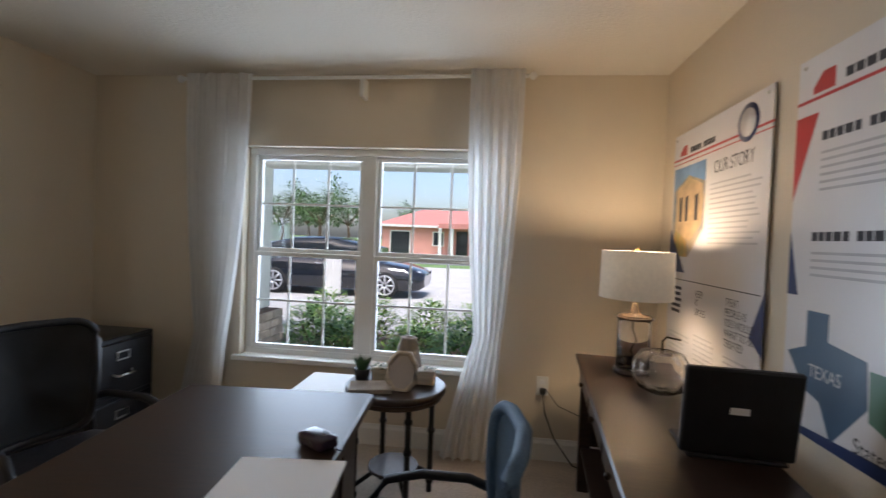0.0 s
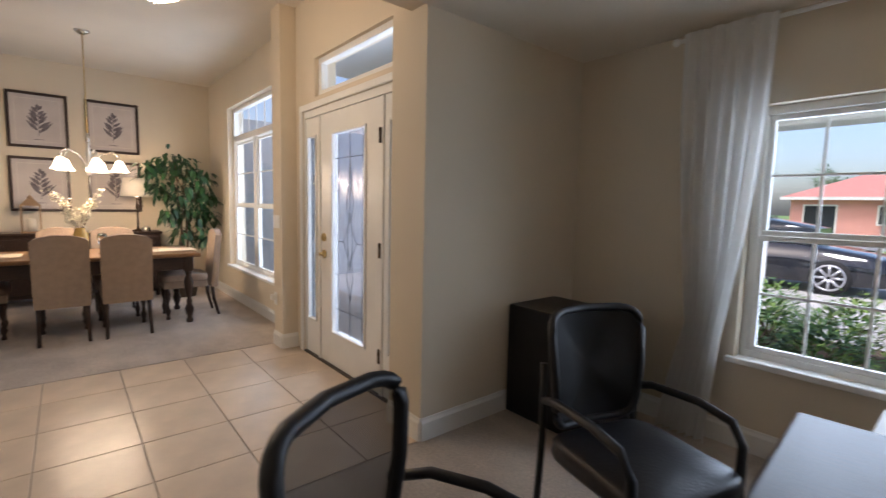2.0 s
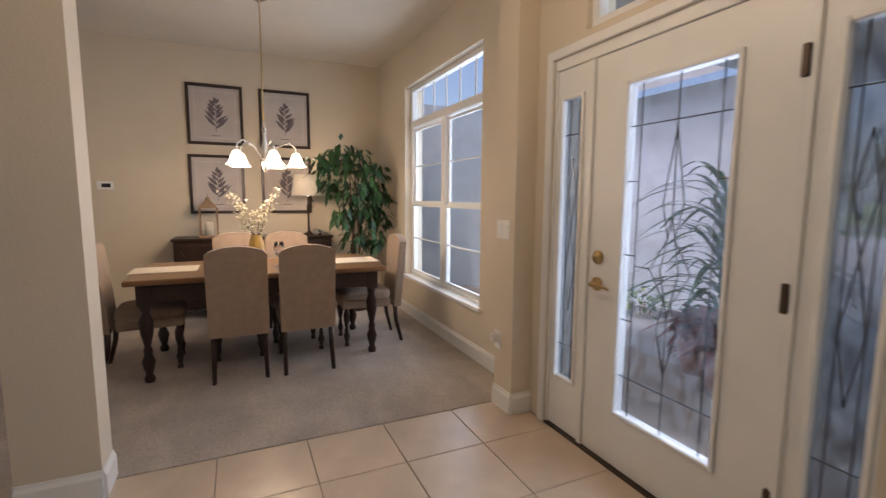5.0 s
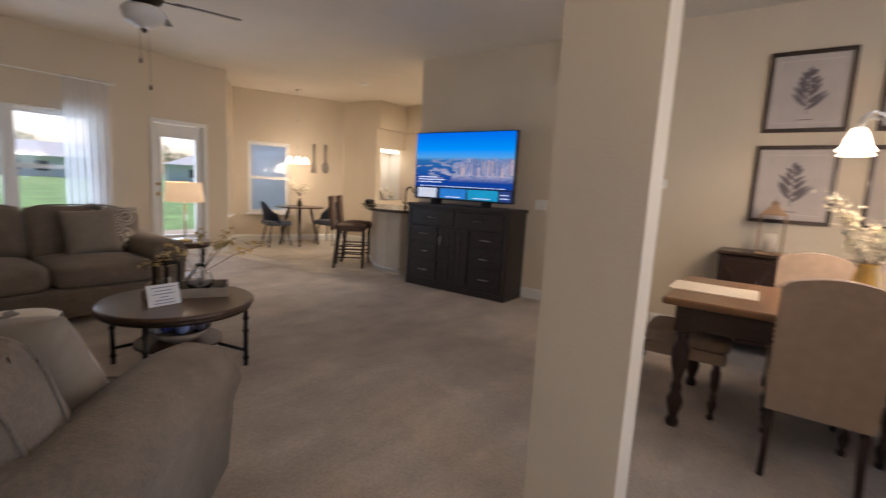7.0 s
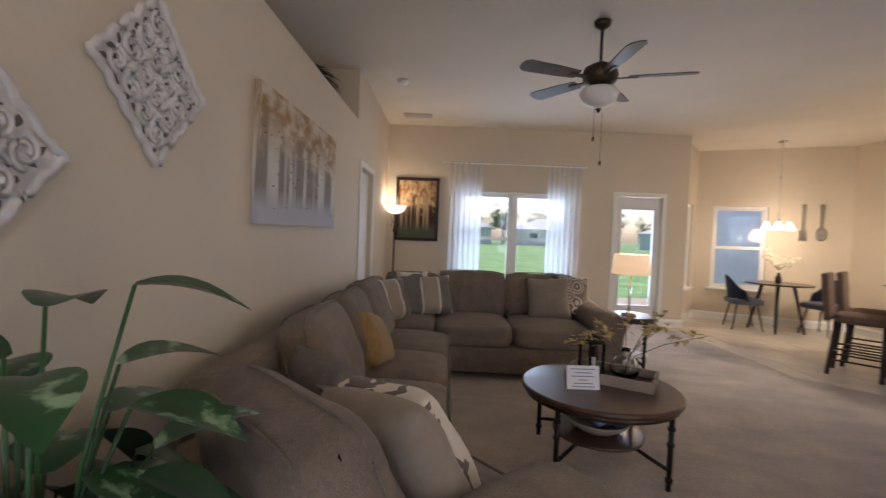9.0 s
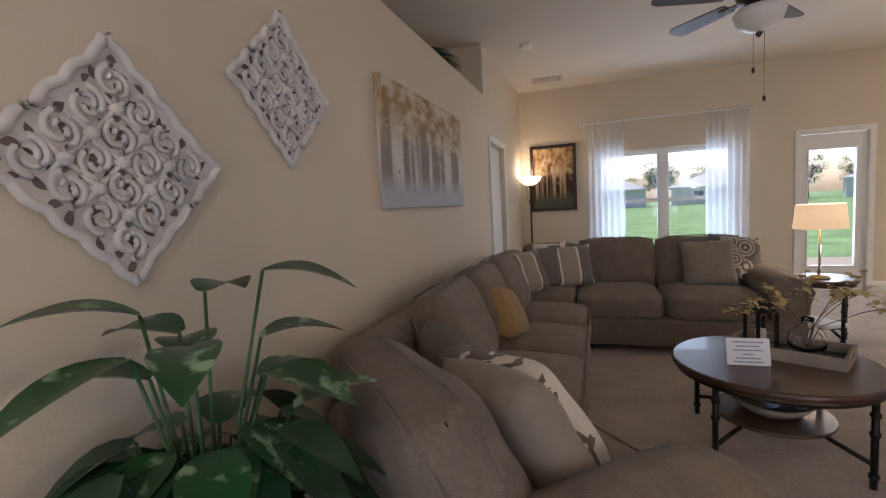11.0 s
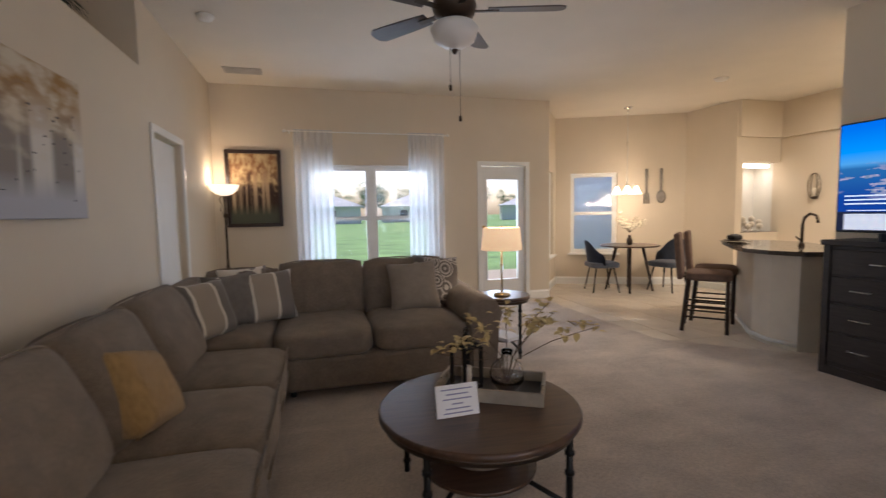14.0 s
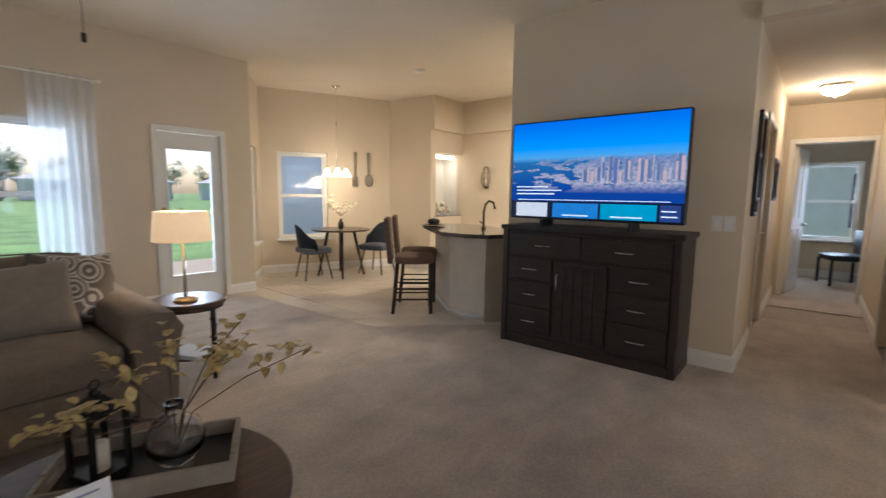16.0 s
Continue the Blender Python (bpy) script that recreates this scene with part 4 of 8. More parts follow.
table_lamp("table_lamp", -6.36, -5.06, 0.56, slim_base, 0.185, 0.165, 0.42, 0.62, "brass and glass table lamp with a glowing shade", SHADE_LIT, 5)

# floor lamp
fl = empty("floor_lamp", pose(-3.70, -7.22, 0), "bronze torchiere floor lamp with a lit glass bowl", "lamp")
part("base", L([(0.14, 0), (0.14, 0.015), (0.10, 0.03), (0.03, 0.045), (0.014, 0.07)], seg=28), BRONZE, fl)
part("pole", L([(0.014, 0.06), (0.014, 0.7), (0.022, 0.72), (0.014, 0.74), (0.012, 1.3), (0.03, 1.32), (0.014, 1.36), (0.012, 1.54), (0.03, 1.57)], seg=14), BRONZE, fl)
for k in range(4):
    a = k * math.pi / 2
    c, s = math.cos(a), math.sin(a)
    part("scroll", TB([(0.013 * c, 0.013 * s, 1.34), (0.055 * c, 0.055 * s, 1.40), (0.03 * c, 0.03 * s, 1.46), (0.06 * c, 0.06 * s, 1.53), (0.04 * c, 0.04 * s, 1.56)], 0.005, 6), BRONZE, fl)
bw = bmesh.new()
lathe(bw, [(0.03, 1.57), (0.09, 1.59), (0.14, 1.63), (0.165, 1.69), (0.17, 1.70), (0.16, 1.69), (0.13, 1.64), (0.0, 1.61)], seg=32)
part("bowl", bw, GLOW_SOFT, fl, "lit alabaster glass bowl")
lamp("torchiere_light", "POINT", (-3.68, -7.18, 1.76), 3.2, WARM, 0.07)

# television and its dresser
dr = empty("dresser", pose(-9.04, -3.905, 0), "dark espresso dresser with drawers and a centre door", "dresser")
part("body", B(0.0, 0.43, 0.02, 1.48, 0.05, 1.02, 0.004), ESPRESSO, dr)
part("top", B(0.0, 0.462, 0.0, 1.50, 1.02, 1.06, 0.006), ESPRESSO, dr)
part("plinth", B(0.01, 0.445, 0.015, 1.485, 0.0, 0.07, 0.004), ESPRESSO, dr)
for y in (0.02, 1.43):
    part("post", B(0.40, 0.45, y, y + 0.05, 0.0, 1.02, 0.004), ESPRESSO, dr)


def drawer(y0, y1, z0, z1):
    d = part("drawer_front", B(0.43, 0.447, y0, y1, z0, z1, 0.004), ESPRESSO, dr)
    c = (y0 + y1) / 2
    part("handle", TB([(0.447, c - 0.065, (z0 + z1) / 2), (0.468, c - 0.06, (z0 + z1) / 2), (0.468, c + 0.06, (z0 + z1) / 2), (0.447, c + 0.065, (z0 + z1) / 2)], 0.005, 6), CHROME, d, "brushed nickel bar pull")


for y0, y1 in ((0.08, 0.735), (0.75, 1.42)):
    drawer(y0, y1, 0.80, 0.99)
for y0, y1 in ((0.08, 0.50), (0.98, 1.42)):
    for z0, z1 in ((0.59, 0.78), (0.36, 0.57), (0.11, 0.34)):
        drawer(y0, y1, z0, z1)
cd = part("door", B(0.43, 0.445, 0.52, 0.96, 0.11, 0.78, 0.004), ESPRESSO, dr)
for k in range(5):
    part("slat", B(0.445, 0.452, 0.535 + k * 0.084, 0.61 + k * 0.084, 0.14, 0.75, 0.003), ESPRESSO, cd)
part("handle", TB([(0.447, 0.555, 0.52), (0.47, 0.555, 0.53), (0.47, 0.555, 0.66), (0.447, 0.555, 0.67)], 0.005, 6), CHROME, cd, "brushed nickel bar pull")


def screen_material():
    """The picture that the television shows: sky over a bay with a shore and low hills."""
    m = bpy.data.materials.new("television_picture")
    m.use_nodes = True
    n, l = m.node_tree.nodes, m.node_tree.links
    out = n["Material Output"]
    em = n.new("ShaderNodeEmission")
    em.inputs[1].default_value = 0.55
    co, sep = n.new("ShaderNodeTexCoord"), n.new("ShaderNodeSeparateXYZ")
    l.new(co.outputs["Generated"], sep.inputs[0])
    ramp = n.new("ShaderNodeValToRGB")
    e = ramp.color_ramp.elements
    e[0].position, e[0].color = 0.0, (0.01, 0.05, 0.28, 1)
    e[1].position, e[1].color = 1.0, (0.002, 0.16, 0.75, 1)
    for p, c in ((0.30, (0.01, 0.06, 0.30, 1)), (0.58, (0.03, 0.16, 0.38, 1)), (0.63, (0.10, 0.40, 0.75, 1)), (0.74, (0.01, 0.32, 0.9, 1))):
        k = e.new(p)
        k.color = c
    l.new(sep.outputs[2], ramp.inputs[0])
    nz = n.new("ShaderNodeTexNoise")
    nz.inputs["Scale"].default_value, nz.inputs["Detail"].default_value = 7, 8
    mp = n.new("ShaderNodeMapping")
    mp.inputs["Scale"].default_value = (1, 1, 2.2)
    l.new(co.outputs["Generated"], mp.inputs[0]), l.new(mp.outputs[0], nz.inputs[0])
    # land where noise is high and the height lies between the water and the horizon
    band = n.new("ShaderNodeValToRGB")
    b = band.color_ramp.elements
    b[0].position, b[0].color, b[1].position, b[1].color = 0.26, (0, 0, 0, 1), 0.36, (1, 1, 1, 1)
    for p, v in ((0.5, 0.85), (0.6, 0.35), (0.64, 0.0)):
        k = b.new(p)
        k.color = (v, v, v, 1)
    l.new(sep.outputs[2], band.inputs[0])
    side = n.new("ShaderNodeMapRange")
    side.inputs["From Min"].default_value, side.inputs["From Max"].default_value = 0.1, 0.75
    l.new(sep.outputs[1], side.inputs[0])
    mul, add, gt, mul2 = (n.new("ShaderNodeMath") for _ in range(4))
    mul.operation, add.operation, gt.operation, mul2.operation = "MULTIPLY", "ADD", "GREATER_THAN", "MULTIPLY"
    mul.inputs[1].default_value, gt.inputs[1].default_value = 0.22, 0.56
    l.new(side.outputs[0], mul.inputs[0]), l.new(mul.outputs[0], add.inputs[0]), l.new(nz.outputs[0], add.inputs[1]), l.new(add.outputs[0], gt.inputs[0])
    l.new(gt.outputs[0], mul2.inputs[0]), l.new(band.outputs[0], mul2.inputs[1])
    mix = n.new("ShaderNodeMixRGB")
    vor = n.new("ShaderNodeTexVoronoi")
    vor.inputs["Scale"].default_value = 45
    l.new(co.outputs["Generated"], vor.inputs["Vector"])
    land = n.new("ShaderNodeValToRGB")
    land.color_ramp.elements[0].color, land.color_ramp.elements[1].color = (0.65, 0.52, 0.62, 1), (0.10, 0.22, 0.30, 1)
    l.new(vor.outputs["Distance"], land.inputs[0])
    l.new(mul2.outputs[0], mix.inputs[0]), l.new(ramp.outputs[0], mix.inputs[1]), l.new(land.outputs[0], mix.inputs[2])
    l.new(mix.outputs[0], em.inputs[0]), l.new(em.outputs[0], out.inputs[0])
    return m


def lit(name, colour, strength=1.0):
    return material(name, colour, 0.5, vary=0.15, scale=12, emit=strength * 0.5, emit_colour=colour)


tv = empty("television", pose(-8.70, -3.875, 1.06), "large flat television showing a blue bay, on the dresser", "television")
part("housing", B(-0.05, 0.012, 0.0, 1.43, 0.06, 0.885, 0.006), BLACK, tv)
part("screen", B(0.012, 0.014, 0.012, 1.418, 0.075, 0.873), screen_material(), tv, "lit picture of a bay with city towers")
rng = random.Random(5)
for tone in range(4):
    towers = bmesh.new()
    for k in range(13):
        y = 0.66 + rng.random() * 0.72
        h = 0.02 + (0.13 if y > 0.8 else 0.05) * rng.random() ** 1.5
        w_ = 0.010 + 0.018 * rng.random()
        box(towers, 0.014, 0.0144 + 0.0002 * tone, y, min(1.41, y + w_), 0.405 - 0.05 * rng.random(), 0.43 + h)
    col = ((0.42, 0.40, 0.50), (0.20, 0.24, 0.40), (0.55, 0.42, 0.42), (0.12, 0.18, 0.34))[tone]
    tagged(part("skyline", towers, lit("tower_tone_%d" % tone, col, 0.85), tv), kind="stuff")
part("menu_strip", B(0.014, 0.0146, 0.012, 1.418, 0.075, 0.215), lit("menu_dark", (0.004, 0.012, 0.05), 0.5), tv)
part("progress_bar", B(0.0146, 0.015, 0.08, 1.33, 0.222, 0.228), lit("white_bar", (0.8, 0.85, 0.95), 0.9), tv)
for y0, y1, c in ((0.06, 0.36, (0.62, 0.66, 0.70)), (0.41, 0.80, (0.02, 0.20, 0.55)), (0.82, 1.24, (0.01, 0.30, 0.50)), (1.26, 1.40, (0.02, 0.05, 0.2))):
    part("menu_tile", B(0.0146, 0.015, y0, y1, 0.08, 0.20), lit("menu_%d" % int(c[1] * 100), c, 0.9), tv)
for y0, z0, w in ((0.06, 0.33, 0.30), (0.06, 0.30, 0.42), (0.06, 0.27, 0.36), (1.27, 0.15, 0.1), (1.27, 0.11, 0.11), (0.5, 0.095, 0.22), (0.9, 0.095, 0.24)):
    part("text_bar", B(0.015, 0.0154, y0, y0 + w, z0, z0 + 0.010), lit("white_bar", (0.8, 0.85, 0.95), 0.9), tv)
for y in (0.35, 1.08):
    part("foot", B(-0.11, 0.10, y - 0.012, y + 0.012, 0.0, 0.062, 0.004), BLACK, tv)


# ceiling fan
fan = empty("ceiling_fan", pose(-5.60, -3.95, H), "bronze five-blade ceiling fan with a glass light bowl", "ceiling fan")
part("canopy", L([(0.0, 0.0), (0.065, 0.0), (0.06, -0.03), (0.02, -0.06), (0, -0.06)], seg=24), BRONZE, fan)
part("downrod", TB([(0, 0, -0.05), (0, 0, -0.32)], 0.012, 10), BRONZE, fan)
part("motor", L([(0.0, -0.30), (0.05, -0.31), (0.12, -0.35), (0.135, -0.40), (0.12, -0.45), (0.07, -0.48), (0.0, -0.48)], seg=28), BRONZE, fan)
part("light_bowl", L([(0.05, -0.48), (0.12, -0.50), (0.145, -0.53), (0.12, -0.60), (0.06, -0.635), (0.0, -0.645)], seg=28), FROST, fan, "frosted glass bowl")
part("finial", L([(0.0, -0.64), (0.022, -0.65), (0.012, -0.67), (0, -0.68)], seg=14), BRONZE, fan)
BLADE = material("fan_blade_wood", (0.10, 0.075, 0.06), 0.35, second=(0.06, 0.045, 0.036), scale=6, stretch=(1, 10, 1))
for k in range(5):
    a = radians(72 * k + 20)
    bl = bmesh.new()
    prism(bl, [(0.20, -0.05), (0.36, -0.062), (0.62, -0.07), (0.66, -0.045), (0.67, 0.0), (0.66, 0.045), (0.62, 0.07), (0.36, 0.062), (0.20, 0.05)], -0.004, 0.004)
    bo = placed(part("blade", bl, BLADE, fan), Matrix.Rotation(a, 4, "Z") @ pose(0, 0, -0.42, 12))
    part("blade_iron", B(0.10, 0.27, -0.02, 0.02, -0.012, -0.004, 0.003), BRONZE, bo)
for dx, z in ((0.03, -0.86), (-0.03, -1.04)):
    part("pull_chain", TB([(dx, 0, -0.5), (dx, 0, z)], 0.0016, 5), BRONZE, fan)
    part("pull_knob", L([(0, z - 0.035), (0.009, z - 0.03), (0.009, z), (0, z + 0.004)], dx, 0, 10), BRONZE, fan)

vent = empty("ceiling_vent", pose(-4.02, -6.87, H), "white louvred ceiling vent", "vent")
VENTGREY = material("dusty_vent_enamel", (0.50, 0.47, 0.43), 0.5, vary=0.08, scale=12)
part("frame", B(-0.20, 0.20, -0.10, 0.10, -0.012, 0.0, 0.003), VENTGREY, vent)
for k in range(7):
    part("slat", B(-0.18, 0.18, -0.082 + k * 0.025, -0.066 + k * 0.025, -0.018, -0.012), VENTGREY, vent)
thing("smoke_detector", L([(0, -0.04), (0.05, -0.038), (0.062, -0.02), (0.065, 0.0)], seg=24), TRIM, "round white smoke detector on the ceiling", "smoke detector", m=pose(-3.95, -5.43, H))
thing("smoke_detector", L([(0, -0.035), (0.06, -0.03), (0.08, -0.01), (0.085, 0.0)], seg=24), TRIM, "round white ceiling speaker or detector by the kitchen", "smoke detector", m=pose(-9.74, -5.97, H))

# ---- dining room ----
def turned(x, y, h, s=1.0):
    p = [(0.030, 0), (0.036, 0.03), (0.022, 0.06), (0.034, 0.10), (0.044, 0.15), (0.026, 0.20), (0.030, 0.23), (0.020, 0.26), (0.042, 0.36), (0.046, 0.44), (0.026, 0.50), (0.036, 0.53), (0.036, 0.55)]
    return L([(r * s, z * h / 0.55) for r, z in p], x, y, 16)


dt = empty("dining_table", pose(-7.22, 0.42, 0), "dark wooden dining table with a honey-coloured top and turned legs", "table")
part("tabletop", B(-0.46, 0.46, -0.92, 0.92, 0.71, 0.75, 0.012, 2), HONEY, dt)
part("apron", B(-0.40, 0.40, -0.85, 0.85, 0.58, 0.71, 0.004), DARKWOOD, dt)
for x in (-0.36, 0.36):
    for y in (-0.81, 0.81):
        lg = turned(x, y, 0.56)
        box(lg, x - 0.045, x + 0.045, y - 0.045, y + 0.045, 0.56, 0.709, 0.004)
        part("leg", lg, DARKWOOD, dt)


def dining_chair(m):
    root = empty("dining_chair", m, "tan upholstered dining chair with a humped back and dark legs", "chair", "chairs round the dining table")
    part("seat", placed_bm(cushion(0.42, 0.46, 0.10, 0.3), 0, 0.02, 0.40), LINEN, root)
    part("seat_frame", B(-0.195, 0.195, -0.20, 0.23, 0.34, 0.415, 0.008), LINEN, root)
    bk = bmesh.new()
    n = 14
    out = []
    for y in (-0.30, -0.235):
        ring = [(-0.195, 0.33), (0.195, 0.33)] + [(0.2 - 0.4 * i / n, 0.93 + 0.045 * math.sin(math.pi * i / n) ** 0.8 + (0.0 if 0 < i < n else -0.012)) for i in range(n + 1)]
        out.append([bk.verts.new((x, y - (z - 0.33) * 0.09, z)) for x, z in ring])
    k = len(out[0])
    for i in range(k):
        bk.faces.new((out[0][i], out[0][(i + 1) % k], out[1][(i + 1) % k], out[1][i]))
    bk.faces.new(out[0][::-1]), bk.faces.new(out[1])
    bmesh.ops.recalc_face_normals(bk, faces=bk.faces[:])
    part("backrest", bk, LINEN, root)
    nails = bmesh.new()
    for s in (-1, 1):
        for i in range(20):
            z = 0.40 + i * 0.026
            bmesh.ops.create_icosphere(nails, subdivisions=1, radius=0.0055, matrix=Matrix.Translation((s * 0.1985, -0.26 - (z - 0.33) * 0.09, z)))
    tagged(part("nail_trim", nails, BRASS, root, "row of brass nail heads"), kind="stuff")
    for s in (-1, 1):
        part("leg", turned(s * 0.165, 0.19, 0.36, 0.62), DARKWOOD, root)
        part("leg", TB([(s * 0.17, -0.25, 0.36), (s * 0.17, -0.26, 0.2), (s * 0.175, -0.31, 0.0)], 0.022, 6, 0.016), DARKWOOD, root)
    return root


def placed_bm(bm, x, y, z):
    bmesh.ops.translate(bm, vec=(x, y, z), verts=bm.verts[:])
    return bm


ch = dining_chair(pose(-6.93, 0.205, 0, 0, 0, 90))
copy_thing(ch, pose(-6.91, 0.68, 0, 0, 0, 90))
copy_thing(ch, pose(-7.62, 0.20, 0, 0, 0, -90))
copy_thing(ch, pose(-7.62, 0.66, 0, 0, 0, -90))
copy_thing(ch, pose(-7.24, -0.42, 0, 0, 0, 3))
copy_thing(ch, pose(-7.24, 1.26, 0, 0, 0, 178))
RUNNER = material("cream_table_linen", (0.62, 0.56, 0.46), 0.9, vary=0.06, scale=30, bump=0.2, bump_scale=200)
for x, y, w, d in ((-7.22, -0.30, 0.33, 0.45), (-7.22, 1.14, 0.33, 0.45), (-6.93, 0.22, 0.3, 0.4), (-6.93, 0.66, 0.3, 0.4)):
    rot = 0 if abs(y - 0.42) > 0.5 else 90
    thing("placemat", B(-d / 2, d / 2, -w / 2, w / 2, 0, 0.004), RUNNER, "cream cloth placemat on the dining table", "placemat", "placemats", pose(x, y, 0.7502, 0, 0, rot + 90))
YELLOWC = material("yellow_ceramic", (0.62, 0.40, 0.10), 0.25, vary=0.1, scale=8, coat=0.3)
va = empty("flower_vase", pose(-7.18, 0.36, 0.7545), "yellow ceramic vase of white blossom branches", "vase")
part("vase", L([(0.05, 0), (0.062, 0.02), (0.066, 0.10), (0.058, 0.19), (0.04, 0.235), (0.042, 0.25), (0.034, 0.25), (0.03, 0.2), (0.0, 0.02)], seg=28), YELLOWC, va)
BLOSSOM = material("white_blossom", (0.80, 0.74, 0.58), 0.8, vary=0.1, scale=30)
rng = random.Random(3)


def blossom_branch(root, end, n=46, size=0.022):
    pts = [Vector((0, 0, 0.2)).lerp(Vector(end), t) + Vector((0.03 * math.sin(4 * t), 0.02 * math.sin(5 * t), 0)) * t for t in (0, 0.3, 0.6, 0.85, 1)]
    part("stem", TB(pts, 0.004, 5, 0.002), BARK, root)
    bm = bmesh.new()
    for k in range(n):
        t = 0.35 + 0.65 * rng.random()
        p = Vector((0, 0, 0.2)).lerp(Vector(end), t) + Vector((rng.gauss(0, 0.022), rng.gauss(0, 0.022), rng.gauss(0, 0.02)))
        for j in range(4):
            q = Euler((rng.uniform(-1, 1), rng.uniform(-1, 1), rng.random() * 6.3)).to_matrix()
            vs = [bm.verts.new(p + q @ Vector(c) * size) for c in ((0, 0, 0), (0.5, 0.4, 0.15), (1, 0, 0.3), (0.5, -0.4, 0.15))]
            bm.faces.new(vs)
    part("blossom", bm, BLOSSOM, root)


for e in ((0.02, -0.19, 0.60), (-0.02, -0.10, 0.50), (0.03, 0.17, 0.62), (0.0, 0.10, 0.50), (0.06, -0.12, 0.42), (-0.05, 0.03, 0.45)):
    blossom_branch(va, e)
thing("goblet", L([(0.035, 0), (0.035, 0.004), (0.006, 0.012), (0.005, 0.08), (0.03, 0.10), (0.042, 0.15), (0.036, 0.2), (0.034, 0.2), (0.04, 0.15), (0.0, 0.10)], seg=20), GLASS, "clear stemmed goblet on the dining table", "goblet", m=pose(-7.05, 0.52, 0.7545))

sb = empty("sideboard", pose(-8.98, -0.40, 0), "dark wooden sideboard against the dining wall", "sideboard")
part("body", B(0, 0.38, 0.0, 1.63, 0.10, 0.84, 0.006), DARKWOOD, sb)
part("top", B(0, 0.41, -0.02, 1.65, 0.84, 0.87, 0.008), DARKWOOD, sb)
for y in (0.03, 0.43, 0.83, 1.23):
    d = part("door", B(0.38, 0.395, y, y + 0.37, 0.14, 0.80, 0.005), DARKWOOD, sb)
    for a, b in ((0, 1), (1, 0)):
        part("lattice", TB([(0.398, y + 0.04 + 0.29 * a, 0.2), (0.398, y + 0.04 + 0.29 * b, 0.74)], 0.008, 6), DARKWOOD, d)
    part("handle", L([(0, 0), (0.012, 0.01), (0.012, 0.02), (0, 0.024)], seg=10), BRASS, d).matrix_local = pose(0.395, y + 0.33, 0.5, 0, 90)
for x, y in ((0.03, 0.04), (0.35, 0.04), (0.03, 1.58), (0.35, 1.58)):
    part("leg", L([(0.02, 0), (0.03, 0.10)], x, y, 10), DARKWOOD, sb)


def swing_base(root):
    part("foot", L([(0.08, 0), (0.08, 0.012), (0.02, 0.03), (0.012, 0.06)], seg=24), BRONZE, root)
    part("stem", L([(0.012, 0.05), (0.010, 0.28), (0.02, 0.30), (0.02, 0.34), (0.010, 0.36), (0.008, 0.46)], seg=14), BRONZE, root)
    part("arm", TB([(0, 0.0, 0.31), (0, 0.06, 0.33), (0, 0.06, 0.40), (0, 0.0, 0.43)], 0.006, 6), BRONZE, root)


table_lamp("table_lamp", -8.72, 0.99, 0.87, swing_base, 0.19, 0.15, 0.46, 0.70, "bronze table lamp with an off-white shade on the sideboard", SHADE, 1.5)


def lantern(m, w, h, label, frame, candle=True):
    root = empty("lantern", m, label, "lantern")
    part("base", B(-w / 2, w / 2, -w / 2, w / 2, 0, 0.02, 0.003), frame, root)
    for x in (-1, 1):
        for y in (-1, 1):
            part("post", B(x * w * 0.44 - 0.007, x * w * 0.44 + 0.007, y * w * 0.44 - 0.007, y * w * 0.44 + 0.007, 0.02, h * 0.7), frame, root)
    rf = bmesh.new()
    bmesh.ops.create_cone(rf, cap_ends=True, segments=4, radius1=w * 0.72, radius2=w * 0.18, depth=h * 0.18, matrix=Matrix.Translation((0, 0, h * 0.79)) @ Matrix.Rotation(math.pi / 4, 4, "Z"))
    part("roof", rf, frame, root)
    part("cap", L([(w * 0.14, h * 0.87), (w * 0.14, h * 0.92), (w * 0.04, h * 0.96), (0, h * 0.965)], seg=12), frame, root)
    part("ring", TB([(w * 0.12 * math.cos(a), 0, h * 0.99 + w * 0.12 * math.sin(a)) for a in [i * math.pi / 6 for i in range(12)]], 0.003, 5, closed=True), frame, root)
    if candle:
        part("candle", L([(w * 0.22, 0.02), (w * 0.22, h * 0.36), (w * 0.1, h * 0.37), (0, h * 0.36)], seg=16), RUNNER, root, "cream pillar candle")
    return root


WHITEWOOD = material("whitewashed_wood", (0.55, 0.47, 0.36), 0.7, vary=0.2, scale=10, stretch=(1, 1, 6), bump=0.1)
lantern(pose(-8.70, -0.06, 0.87), 0.19, 0.46, "brown wooden candle lantern on the sideboard", material("brown_lantern_wood", (0.26, 0.17, 0.10), 0.7, vary=0.2, scale=10, stretch=(1, 1, 6), bump=0.1))
thing("desk_clock", L([(0.05, 0), (0.06, 0.01), (0.055, 0.05), (0.03, 0.065), (0, 0.068)], seg=20), CHROME, "small silver ornament on the sideboard", "ornament", m=pose(-8.68, 1.08, 0.87))


# framed prints
def framed(name, m, w, h, fw, frame, art_fn, label, mat_w=0.0, depth=0.025):
    """A framed picture on the origin, in the xz plane, facing -y, its lower left corner at 0."""
    root = empty(name, m, label, "picture")
    fb2 = bmesh.new()
    for a in ((0, w, 0, fw), (0, w, h - fw, h), (0, fw, fw, h - fw), (w - fw, w, fw, h - fw)):
        box(fb2, a[0], a[1], -depth, 0, a[2], a[3], 0.004)
    part("frame", fb2, frame, root)
    part("backing", B(fw - 0.004, w - fw + 0.004, -0.008, -0.002, fw - 0.004, h - fw + 0.004), art_fn if not callable(art_fn) else PRINTGROUND, root)
    if callable(art_fn):
        art_fn(root, w, h)
    return root


